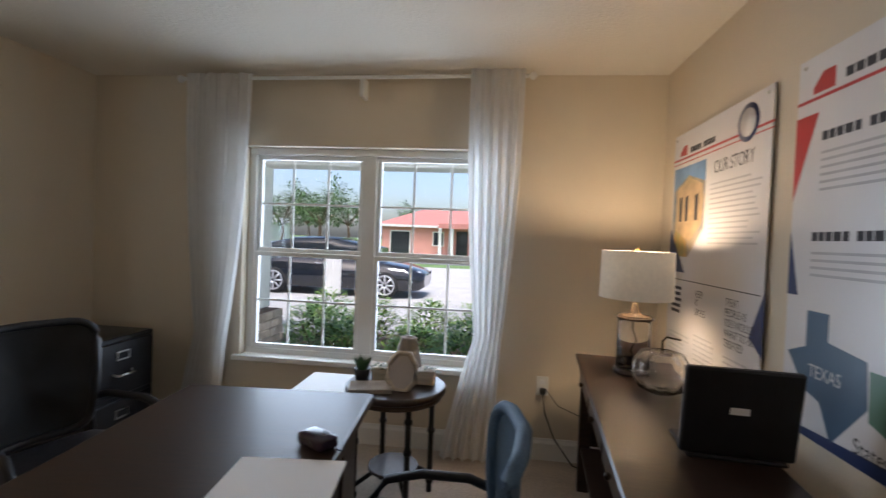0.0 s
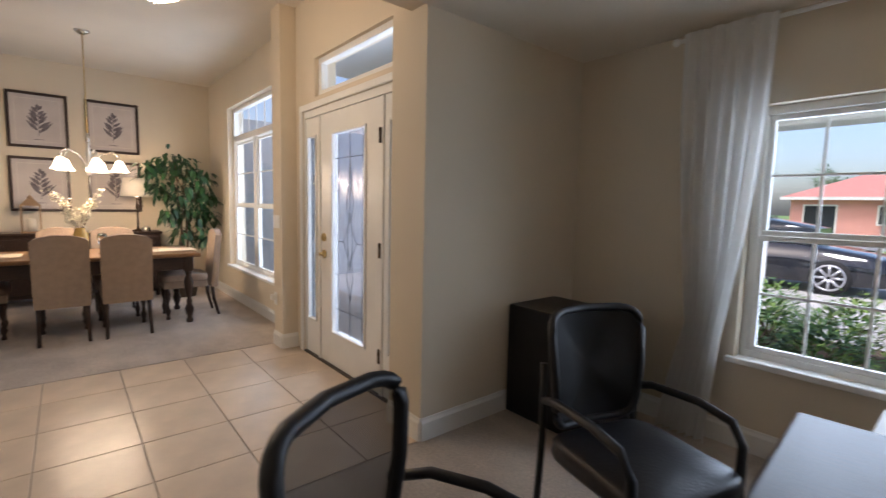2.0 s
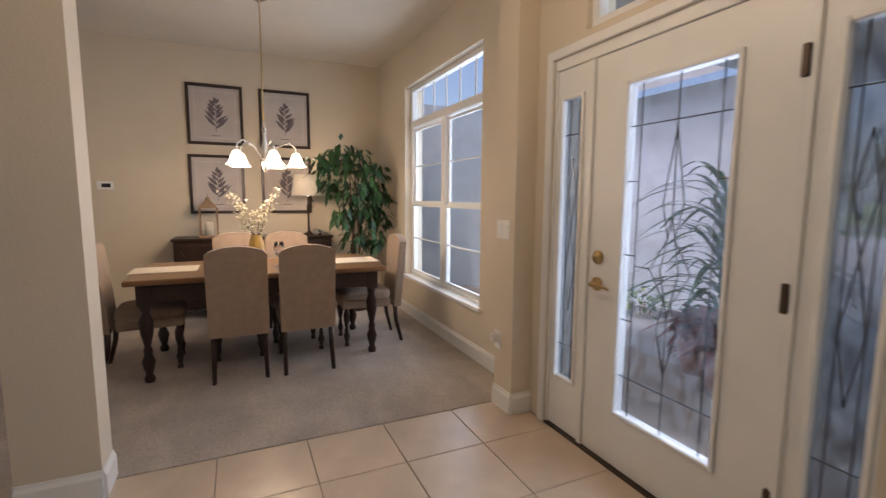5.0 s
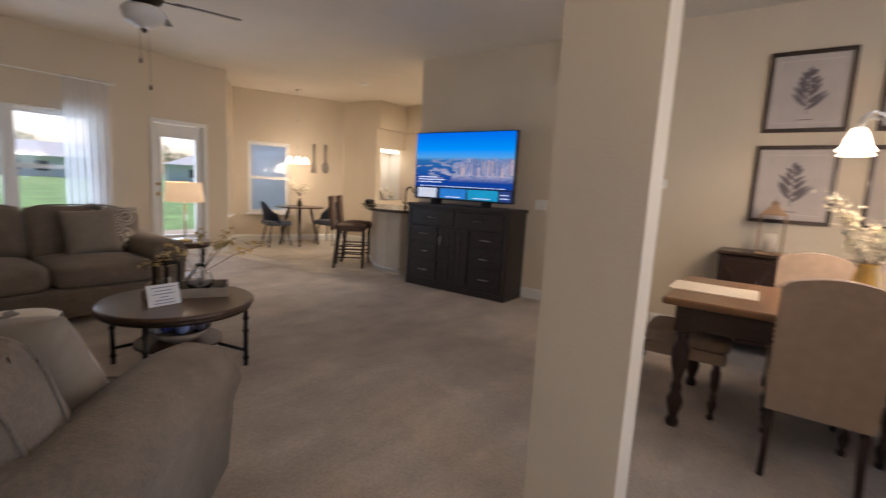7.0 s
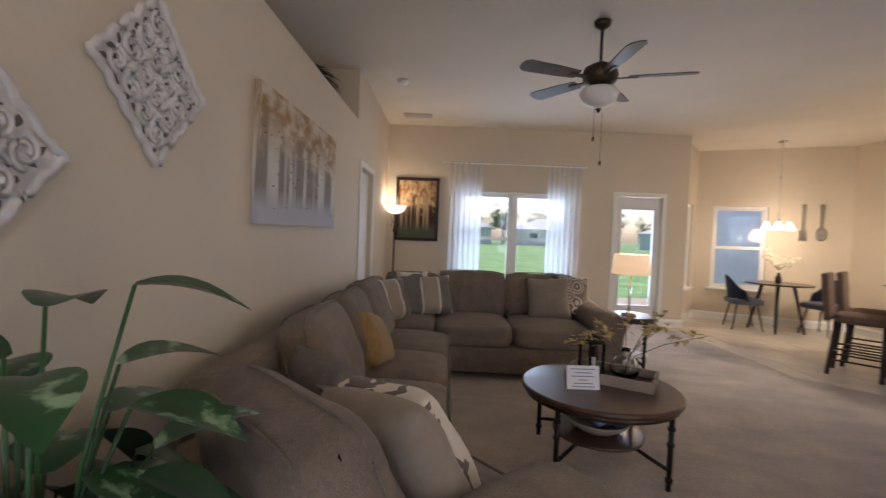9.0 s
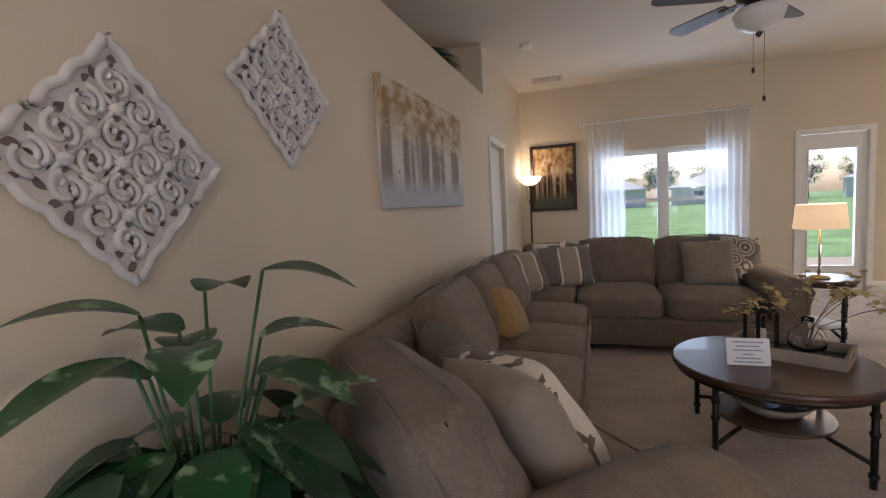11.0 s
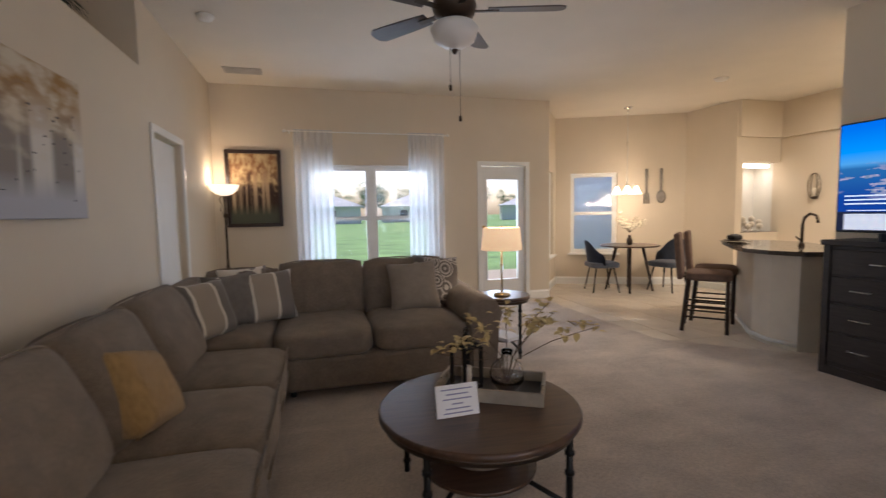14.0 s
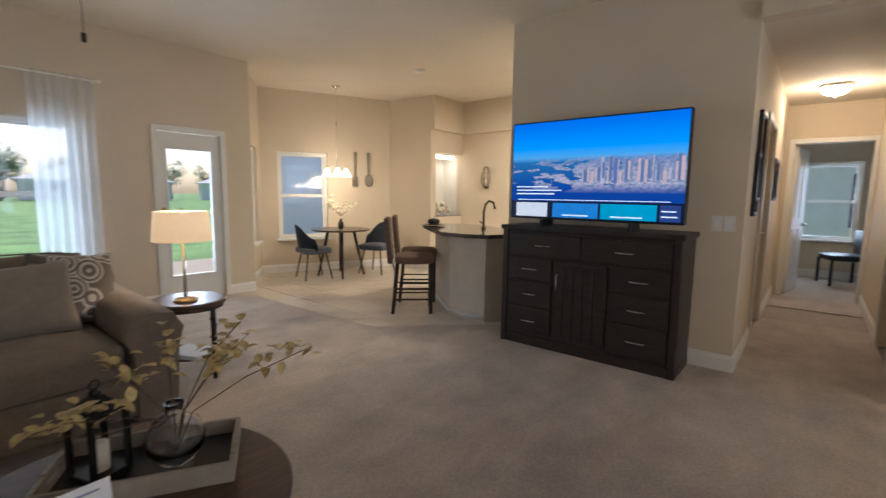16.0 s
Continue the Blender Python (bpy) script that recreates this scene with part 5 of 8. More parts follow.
PRINTGROUND = material("grey_print_paper", (0.50, 0.45, 0.42), 0.6, vary=0.06, scale=6)
PRINTMAT = material("pale_mat_board", (0.60, 0.55, 0.50), 0.7, vary=0.03)
PRINTINK = material("sepia_ink", (0.14, 0.12, 0.13), 0.7, vary=0.25, scale=20)


def leaf_shape(bm, base, tip, width, y, n=6, curl=0.0):
    base, tip = Vector(base), Vector(tip)
    d = tip - base
    s = Vector((-d.z, 0, d.x)).normalized()
    up, dn = [], []
    for i in range(n + 1):
        t = i / n
        k = math.sin(math.pi * t ** 0.8) * width
        c = base + d * t + s * curl * math.sin(math.pi * t)
        up.append((c + s * k)), dn.append((c - s * k))
    vs = [bm.verts.new((p.x, y, p.z)) for p in up] + [bm.verts.new((p.x, y, p.z)) for p in dn[::-1][1:-1]]
    bm.faces.new(vs)


def botanical(seed):
    def fn(root, w, h):
        r = random.Random(seed)
        edge = bmesh.new()
        f = 0.075
        for a in ((f, w - f, f, f + 0.006), (f, w - f, h - f - 0.006, h - f), (f, f + 0.006, f, h - f), (w - f - 0.006, w - f, f, h - f)):
            box(edge, a[0], a[1], -0.0095, -0.008, a[2], a[3])
        part("mat_line", edge, PRINTMAT, root)
        bm = bmesh.new()
        c = w / 2
        tube(bm, [(c, -0.0095, h * 0.22), (c + 0.01, -0.0095, h * 0.5), (c, -0.0095, h * 0.74)], 0.003, 4)
        for i in range(11):
            z = h * (0.27 + 0.042 * i)
            s = -1 if i % 2 else 1
            ln = 0.14 * (1 - i / 16)
            leaf_shape(bm, (c, 0, z), (c + s * ln * (0.75 + 0.3 * r.random()), 0, z + ln * (0.7 + 0.4 * r.random())), 0.016 + 0.006 * r.random(), -0.0098 - 0.0002 * i)
        leaf_shape(bm, (c, 0, h * 0.7), (c, 0, h * 0.80), 0.02, -0.0125)
        part("plant_drawing", bm, PRINTINK, root)
        part("caption", B(c - 0.05, c + 0.05, -0.0095, -0.008, 0.10, 0.106), PRINTINK, root)
    return fn


for i, (y, z) in enumerate(((-0.24, 1.89), (0.50, 1.89), (-0.25, 1.12), (0.50, 1.12))):
    framed("framed_print", facing(-9.0, y, z, 90), 0.57, 0.66, 0.032, DARKWOOD, botanical(i), "dark-framed botanical print on the dining wall", depth=0.028)

# chandelier
chd = empty("chandelier", pose(-7.40, 0.46, 0), "five-arm chandelier with lit frosted glass bell shades", "chandelier")
part("canopy", L([(0.02, H - 0.04), (0.06, H - 0.02), (0.065, H)], seg=24), CHROME, chd)
part("rod", TB([(0, 0, 1.95), (0, 0, H - 0.03)], 0.006, 8), BRASS, chd)
part("column", L([(0.0, 1.52), (0.02, 1.54), (0.03, 1.60), (0.014, 1.66), (0.026, 1.74), (0.012, 1.82), (0.02, 1.88), (0.008, 1.95), (0, 1.96)], seg=18), CHROME, chd)
for k in range(5):
    a = radians(72 * k + 12)
    c, s = math.cos(a), math.sin(a)
    arm = part("arm", TB([(0.02 * c, 0.02 * s, 1.62), (0.10 * c, 0.10 * s, 1.74), (0.20 * c, 0.20 * s, 1.78), (0.25 * c, 0.25 * s, 1.74), (0.255 * c, 0.255 * s, 1.68)], 0.007, 8), CHROME, chd)
    sh = L([(0.022, 1.69), (0.03, 1.68), (0.045, 1.645), (0.06, 1.60), (0.083, 1.575), (0.078, 1.577), (0.056, 1.605), (0.04, 1.645), (0.0, 1.67)], 0.255 * c, 0.255 * s, 24, 8, 0.03)
    part("shade", sh, GLOW, arm, "lit frosted bell shade")
for k in range(5):
    a = radians(72 * k + 12)
    lamp("chandelier_light", "POINT", (-7.40 + 0.255 * math.cos(a), 0.46 + 0.255 * math.sin(a), 1.545), 5.6, WARM, 0.035)


# plants
def leaf_mesh(bm, p, d, length, width, droop=0.3, fold=0.15, n=5):
    d = Vector(d).normalized()
    side = d.cross(Vector((0, 0, 1)))
    side = side.normalized() if side.length > 1e-3 else Vector((1, 0, 0))
    up = side.cross(d)
    prev = None
    for i in range(n + 1):
        t = i / n
        c = Vector(p) + d * length * t - Vector((0, 0, 1)) * droop * length * t * t
        w = width * math.sin(math.pi * min(0.98, 0.06 + 0.92 * t) ** 0.85)
        row = [bm.verts.new(c - side * w + up * fold * w), bm.verts.new(c), bm.verts.new(c + side * w + up * fold * w)]
        if prev:
            for a in (0, 1):
                bm.faces.new((prev[a], prev[a + 1], row[a + 1], row[a])).smooth = True
        prev = row


BASKET = material("woven_basket", (0.10, 0.07, 0.045), 0.85, vary=0.3, scale=30, bump=0.6, bump_scale=60)
rng = random.Random(11)
ft = empty("ficus_tree", pose(-8.38, 1.46, 0), "artificial ficus tree in a dark basket in the dining corner", "plant")
part("pot", L([(0.13, 0), (0.16, 0.15), (0.17, 0.28), (0.15, 0.28), (0.14, 0.2), (0, 0.2)], seg=24), BASKET, ft)
tips = []
for k in range(3):
    a = k * 2.1
    pts = [(0.03 * math.cos(a), 0.03 * math.sin(a), 0.2), (0.05 * math.cos(a + 1), 0.05 * math.sin(a + 1), 0.7), (0.04 * math.cos(a + 2), 0.04 * math.sin(a + 2), 1.2), (0.08 * math.cos(a + 3), 0.08 * math.sin(a + 3), 1.75)]
    part("trunk", TB(pts, 0.016, 7, 0.006), BARK, ft)
crown, crown2 = bmesh.new(), bmesh.new()
for dx, dy, cz, cr in ((0.0, -0.36, 1.68, 0.17), (0.05, -0.16, 1.76, 0.19), (-0.08, 0.04, 1.70, 0.20), (0.06, 0.20, 1.58, 0.18), (0.0, 0.28, 1.34, 0.17), (-0.05, 0.30, 1.08, 0.15),
                       (0.08, -0.02, 1.38, 0.19), (0.0, -0.24, 1.44, 0.13), (0.04, 0.10, 1.10, 0.18), (0.1, -0.16, 1.14, 0.13), (0.0, -0.02, 0.86, 0.15), (0.03, 0.22, 0.84, 0.12)):
    part("limb", TB([(0.0, 0.0, cz - 0.3), (dx * 0.5, dy * 0.5, cz - 0.12), (dx, dy, cz)], 0.007, 5, 0.003), BARK, ft)
    for k in range(int(330 * cr)):
        d = Vector((rng.gauss(0, 1), rng.gauss(0, 1), rng.gauss(0, 0.8))).normalized() * cr * (0.45 + 0.6 * rng.random())
        leaf_mesh(crown if k % 2 else crown2, Vector((dx, dy, cz)) + d, (d.x + rng.uniform(-0.1, 0.1), d.y + rng.uniform(-0.1, 0.1), rng.uniform(-0.25, 0.05)), 0.09 + 0.03 * rng.random(), 0.027, 0.4, 0.2, 3)
part("foliage", crown, LEAF_DARK, ft)
part("foliage", crown2, LEAF, ft)

VARI = bpy.data.materials.new("variegated_leaf")
VARI.use_nodes = True
vn, vl = VARI.node_tree.nodes, VARI.node_tree.links
vco, vns, vr = vn.new("ShaderNodeTexCoord"), vn.new("ShaderNodeTexNoise"), vn.new("ShaderNodeValToRGB")
vns.inputs["Scale"].default_value, vns.inputs["Detail"].default_value = 20, 3
vr.color_ramp.elements[0].position, vr.color_ramp.elements[0].color = 0.56, (0.016, 0.075, 0.022, 1)
vr.color_ramp.elements[1].position, vr.color_ramp.elements[1].color = 0.66, (0.26, 0.40, 0.24, 1)
vl.new(vco.outputs["Object"], vns.inputs[0]), vl.new(vns.outputs[0], vr.inputs[0]), vl.new(vr.outputs[0], vn["Principled BSDF"].inputs[0])
vn["Principled BSDF"].inputs["Roughness"].default_value = 0.3
pl = empty("potted_plant", pose(-3.82, -1.20, 0), "tall variegated leafy plant in a black pot behind the sofa", "plant")
part("pot", L([(0.12, 0), (0.15, 0.02), (0.19, 0.55), (0.20, 0.58), (0.18, 0.58), (0.16, 0.5), (0, 0.5)], seg=28), BLACK, pl)
rng = random.Random(23)
for k in range(26):
    a = k * 2.4 + rng.uniform(-0.3, 0.3)
    r1, h = 0.06 + 0.13 * rng.random(), 0.62 + 0.56 * (k / 26) ** 1.2 + 0.08 * rng.random()
    c, s = math.cos(a), math.sin(a)
    if c > 0.3:
        r1 *= 0.5
    base = (0.03 * c, 0.03 * s, 0.5)
    tip = (r1 * c, r1 * s, h)
    st = part("stalk", TB([base, ((base[0] + tip[0]) * 0.42, (base[1] + tip[1]) * 0.42, (0.5 + h) / 2 + 0.04), tip], 0.004, 5), LEAF, pl)
    lf = bmesh.new()
    leaf_mesh(lf, tip, (c, s, rng.uniform(-0.1, 0.5)), 0.17 + 0.07 * rng.random(), 0.054 + 0.016 * rng.random(), 0.35, 0.25, 8)
    part("leaf", lf, VARI, st)
for k in range(84):
    a = k * 2.4 + rng.uniform(-0.4, 0.4)
    c, s = math.cos(a), math.sin(a)
    r1, h = (0.05 if c > 0.3 else 0.08) + 0.12 * rng.random(), 0.56 + 0.34 * rng.random()
    lf = bmesh.new()
    leaf_mesh(lf, (r1 * c, r1 * s, h), (c, s, rng.uniform(-0.5, 0.2)), 0.15 + 0.06 * rng.random(), 0.045 + 0.014 * rng.random(), 0.5, 0.25, 6)
    tube(lf, [(0.03 * c, 0.03 * s, 0.5), (r1 * c * 0.6, r1 * s * 0.6, h * 0.5 + 0.28), (r1 * c, r1 * s, h)], 0.003, 5)
    part("leaf", lf, VARI if k % 3 == 0 else LEAF_DARK, pl)
fe = empty("fern", pose(-3.30, -4.25, 2.44), "green fern in a pot on the plant shelf", "plant")
part("pot", L([(0.08, 0), (0.11, 0.14), (0.10, 0.14), (0, 0.1)], seg=20), BASKET, fe)
fm = bmesh.new()
for k in range(120):
    a = rng.random() * 6.283
    leaf_mesh(fm, (0.03 * math.cos(a), 0.03 * math.sin(a), 0.12), (math.cos(a), math.sin(a), rng.uniform(0.2, 1.6)), 0.22 + 0.1 * rng.random(), 0.012, 0.7, 0.1, 5)
part("fronds", fm, LEAF_DARK, fe)

# ---- wall decoration in the living room ----
CANVASM = bpy.data.materials.new("birch_painting")
CANVASM.use_nodes = True


def birch(m, ground_lo, ground_hi, crown_c, sx, trunk, dark):
    n, l = m.node_tree.nodes, m.node_tree.links
    bs = n["Principled BSDF"]
    bs.inputs["Roughness"].default_value = 0.8
    co, mp, sep = n.new("ShaderNodeTexCoord"), n.new("ShaderNodeMapping"), n.new("ShaderNodeSeparateXYZ")
    l.new(co.outputs["Generated"], sep.inputs[0])
    mp.inputs["Scale"].default_value = (sx, 1, 0.35)
    l.new(co.outputs["Generated"], mp.inputs[0])
    w1, w2 = n.new("ShaderNodeTexNoise"), n.new("ShaderNodeTexNoise")
    w1.inputs["Scale"].default_value, w1.inputs["Detail"].default_value = 1.0, 1.0
    w2.inputs["Scale"].default_value, w2.inputs["Detail"].default_value = 9.0, 8.0
    l.new(mp.outputs[0], w1.inputs[0]), l.new(co.outputs["Generated"], w2.inputs[0])
    r1 = n.new("ShaderNodeValToRGB")
    r1.color_ramp.elements[0].position, r1.color_ramp.elements[0].color = 0.47, (*dark, 1)
    r1.color_ramp.elements[1].position, r1.color_ramp.elements[1].color = 0.56, (*trunk, 1)
    l.new(w1.outputs[0], r1.inputs[0])
    add = n.new("ShaderNodeMath")
    add.operation = "MULTIPLY_ADD"
    add.inputs[1].default_value = 0.9
    l.new(w2.outputs[0], add.inputs[0]), l.new(sep.outputs[2], add.inputs[2])
    r2 = n.new("ShaderNodeValToRGB")
    r2.color_ramp.elements[0].color, r2.color_ramp.elements[1].color = (0, 0, 0, 1), (1, 1, 1, 1)
    r2.color_ramp.elements[0].position, r2.color_ramp.elements[1].position = 0.60, 0.80
    k = n.new("ShaderNodeMath")
    k.operation = "MULTIPLY"
    k.inputs[1].default_value = 0.66
    l.new(add.outputs[0], k.inputs[0]), l.new(k.outputs[0], r2.inputs[0])
    r3 = n.new("ShaderNodeValToRGB")
    r3.color_ramp.elements[0].position, r3.color_ramp.elements[0].color = 0.4, (*crown_c, 1)
    r3.color_ramp.elements[1].position, r3.color_ramp.elements[1].color = 0.62, (*ground_hi, 1)
    l.new(w2.outputs[0], r3.inputs[0])
    mix = n.new("ShaderNodeMixRGB")
    l.new(r2.outputs[0], mix.inputs[0]), l.new(r1.outputs[0], mix.inputs[1]), l.new(r3.outputs[0], mix.inputs[2])
    low = n.new("ShaderNodeMapRange")
    low.inputs["From Min"].default_value, low.inputs["From Max"].default_value = 0.28, 0.12
    l.new(sep.outputs[2], low.inputs[0])
    mix2 = n.new("ShaderNodeMixRGB")
    mix2.inputs[2].default_value = (*ground_lo, 1)
    l.new(low.outputs[0], mix2.inputs[0]), l.new(mix.outputs[0], mix2.inputs[1])
    l.new(mix2.outputs[0], bs.inputs["Base Color"])
    return m


birch(CANVASM, (0.46, 0.47, 0.52), (0.62, 0.55, 0.42), (0.34, 0.19, 0.05), 12, (0.66, 0.63, 0.58), (0.26, 0.23, 0.20))
FOREST = bpy.data.materials.new("forest_painting")
FOREST.use_nodes = True
birch(FOREST, (0.10, 0.11, 0.07), (0.55, 0.42, 0.22), (0.24, 0.11, 0.04), 17, (0.44, 0.32, 0.19), (0.05, 0.025, 0.015))
cv = empty("canvas_painting", facing(-3.54, -2.67, 1.325, -90), "large unframed canvas of pale birch trunks", "painting")
part("canvas", B(0, 1.44, -0.04, 0, 0, 0.70, 0.004), CANVASM, cv)
specks = bmesh.new()
for k in range(60):
    x, z = rng.random() * 1.38 + 0.02, 0.08 + 0.5 * rng.random()
    box(specks, x, x + 0.006 + 0.014 * rng.random(), -0.0416, -0.040, z, z + 0.004 + 0.006 * rng.random())
tagged(part("bark_marks", specks, INK, cv), kind="stuff")
framed("framed_painting", facing(-3.68, -7.47, 1.185, 180), 0.66, 0.965, 0.045, DARKWOOD, FOREST, "dark-framed painting of a golden birch wood", depth=0.035)
PLAQUE = material("distressed_white_wood", (0.66, 0.63, 0.60), 0.75, vary=0.16, scale=14, bump=0.3, bump_scale=40)
PLAQUE_SHADE = material("plaque_recess_shade", (0.16, 0.13, 0.12), 0.9, vary=0.2, scale=10)


def plaque(y, z, half):
    root = empty("wall_plaque", pose(-3.54, y, z, 0, 0, -90) @ pose(0, 0, 0, 0, 45, 0), "diamond-shaped carved white openwork wall plaque", "wall decoration", "carved plaques")
    s = half / math.sqrt(2)
    part("backing", B(-s * 0.97, s * 0.97, -0.008, -0.001, -s * 0.97, s * 0.97), PLAQUE, root)
    # Flat dark leaves on the solid backing paint the shade of pierced openings.
    holes = bmesh.new()
    r = random.Random(int(half * 1000))
    for i in range(9):
        for j in range(9):
            x, z = (i - 4) * s * 0.205 + r.uniform(-0.012, 0.012), (j - 4) * s * 0.205 + r.uniform(-0.012, 0.012)
            a, ln = r.random() * 6.283, 0.012 + 0.012 * r.random()
            leaf_shape(holes, (x - ln * math.cos(a), 0, z - ln * math.sin(a)), (x + ln * math.cos(a), 0, z + ln * math.sin(a)), 0.007 + 0.004 * r.random(), -0.0088, 6, 0.004)
    tagged(part("cut_out", holes, PLAQUE_SHADE, root, "small dark leaf shapes painted as shaded cut-outs"), kind="stuff")
    bm = bmesh.new()
    rim = []
    for side in range(4):
        q = Matrix.Rotation(side * math.pi / 2, 2)
        for k in range(28):
            t = k / 28
            wave = 0.012 * abs(math.sin(math.pi * 5 * t)) + (0.014 if t < 0.04 else 0)
            v = q @ Vector((-s + 2 * s * t, -s + 0.012 - wave))
            rim.append((v.x, -0.012, v.y))
    tube(bm, rim, 0.012, 8, closed=True)
    part("border", bm, PLAQUE, root)
    sc = bmesh.new()

    def curl(cx, cz, r, a0, turn, rad=0.0085):
        pts = []
        for i in range(15):
            t = i / 14
            rr = r * (1 - 0.75 * t)
            a = a0 + turn * t
            pts.append((cx + rr * math.cos(a), -0.012, cz + rr * math.sin(a)))
        tube(sc, pts, rad, 6, rad * 0.7)
    g = s * 0.86
    for i in range(4):
        for j in range(4):
            cx, cz = (-0.75 + 0.5 * i) * g, (-0.75 + 0.5 * j) * g
            sg = 1 if (i + j) % 2 else -1
            curl(cx, cz, g * 0.23, math.pi / 4 + sg * math.pi / 2, sg * 5.2)
            curl(cx, cz, g * 0.24, -3 * math.pi / 4 + sg * math.pi / 2, sg * 4.4)
    for i in range(-1, 2):
        for j in range(-1, 2):
            bmesh.ops.create_icosphere(sc, subdivisions=2, radius=0.017, matrix=Matrix.Translation((i * 0.5 * g, -0.013, j * 0.5 * g)))
            for k in range(4):
                a = k * math.pi / 2
                tube(sc, [(i * 0.5 * g, -0.012, j * 0.5 * g), (i * 0.5 * g + 0.045 * math.cos(a), -0.012, j * 0.5 * g + 0.045 * math.sin(a))], 0.009, 6, 0.005)
    tagged(part("scrollwork", sc, PLAQUE, root), kind="stuff")


plaque(-1.93, 1.77, 0.27)
plaque(-1.29, 1.46, 0.29)

# ---- coffee table things ----
TRAYW = material("weathered_tray_wood", (0.30, 0.25, 0.19), 0.75, vary=0.25, scale=9, stretch=(1, 8, 1), bump=0.2)
ty = empty("serving_tray", pose(-5.55, -3.26, 0.455, 0, 0, 150), "weathered wooden serving tray with cut-out handles", "tray")
part("bottom", B(-0.24, 0.24, -0.14, 0.14, 0.0, 0.012), BLACK, ty)
for y in (-0.15, 0.136):
    part("side", B(-0.25, 0.25, y, y + 0.014, 0, 0.062, 0.002), TRAYW, ty)
for x in (-0.25, 0.236):
    e = bmesh.new()
    box(e, x, x + 0.014, -0.136, 0.136, 0, 0.03), box(e, x, x + 0.014, -0.136, -0.05, 0.03, 0.062), box(e, x, x + 0.014, 0.05, 0.136, 0.03, 0.062), box(e, x, x + 0.014, -0.05, 0.05, 0.052, 0.068)
    part("end", e, TRAYW, ty)
lantern(pose(-5.44, -3.32, 0.467, 0, 0, 20), 0.115, 0.285, "small black metal candle lantern on the tray", BLACKMETAL)
gv = empty("glass_vase", pose(-5.62, -3.24, 0.467), "round clear glass vase with yellow-petalled twigs", "vase")
part("vase", L([(0.0, 0.0), (0.05, 0.002), (0.082, 0.045), (0.086, 0.08), (0.068, 0.125), (0.03, 0.15), (0.024, 0.165), (0.03, 0.19), (0.027, 0.19), (0.02, 0.165), (0.026, 0.148), (0.064, 0.122), (0.081, 0.08), (0.077, 0.046), (0.0, 0.006)], seg=32), GLASS, gv)
TWIGLEAF = material("dried_yellow_leaf", (0.52, 0.40, 0.17), 0.7, vary=0.35, scale=30)
for e in ((0.30, 0.18, 0.30), (-0.28, -0.05, 0.34), (-0.10, 0.20, 0.36), (0.12, -0.22, 0.30), (0.36, -0.05, 0.20), (-0.2, 0.05, 0.42), (0.05, 0.1, 0.45), (-0.36, 0.22, 0.33)):
    e = Vector(e)
    pts = [Vector((0, 0, 0.02)), Vector((e.x * 0.12, e.y * 0.12, 0.15)), Vector((e.x * 0.5, e.y * 0.5, e.z * 0.75)), e]
    tw = part("twig", TB(pts, 0.0028, 5, 0.0014), BARK, gv)
    lm = bmesh.new()
    for k in range(20):
        t = 0.45 + 0.55 * rng.random()
        p = pts[1].lerp(pts[3], t) + Vector((rng.gauss(0, 0.02), rng.gauss(0, 0.02), rng.gauss(0, 0.015) + 0.04 * math.sin(math.pi * t)))
        leaf_mesh(lm, p, (rng.uniform(-1, 1), rng.uniform(-1, 1), rng.uniform(-0.3, 0.8)), 0.036 + 0.016 * rng.random(), 0.015, 0.2, 0.3, 4)
    part("leaves", lm, TWIGLEAF, tw)
sg = empty("table_sign", pose(-5.31, -3.04, 0.455, 14, 0, 2), "white folded card sign with printed lines", "sign")
part("card", B(-0.095, 0.095, -0.0015, 0.0015, 0.002, 0.135), PAPER, sg)
part("prop", B(-0.095, 0.095, 0.0015, 0.0035, 0.002, 0.132), PAPER, sg)
for z, w in ((0.115, 0.14), (0.095, 0.10), (0.075, 0.13), (0.055, 0.05), (0.036, 0.11), (0.018, 0.13)):
    part("text_bar", B(-w / 2, w / 2, 0.0036, 0.0042, z - 0.0028, z + 0.0028), material("blue_grey_ink", (0.30, 0.30, 0.44), 0.7), sg)
bl = empty("decor_bowl", pose(CT[0], CT[1], 0.186), "oval woven bowl of decorative balls under the coffee table", "bowl")
part("bowl", L([(0.10, 0), (0.15, 0.03), (0.19, 0.075), (0.18, 0.075), (0.14, 0.035), (0, 0.015)], seg=28), TRAYW, bl)
for k in range(15):
    a, r = k * 2.4, 0.036 * math.sqrt(k)
    col = [(0.09, 0.10, 0.40), (0.70, 0.68, 0.66), (0.10, 0.09, 0.12), (0.26, 0.32, 0.56)][k % 4]
    bb = bmesh.new()
    bmesh.ops.create_icosphere(bb, subdivisions=3, radius=0.042)
    for v in bb.verts:
        v.co *= 1 + 0.10 * noise.noise(v.co * 70)
    for f in bb.faces:
        f.smooth = True
    part("ball", bb, material("ball_%d" % (k % 4), col, 0.7, vary=0.5, scale=60), bl).location = (r * math.cos(a), r * math.sin(a), 0.088 + 0.034 * (1 - k / 15) + 0.006 * (k % 3))
thing("magazine_stack", B(-0.11, 0.11, -0.14, 0.14, 0, 0.03, 0.003), PAPER, "stack of pale magazines under the side table", "magazines", m=pose(-6.40, -5.10, 0.156, 0, 0, 25))

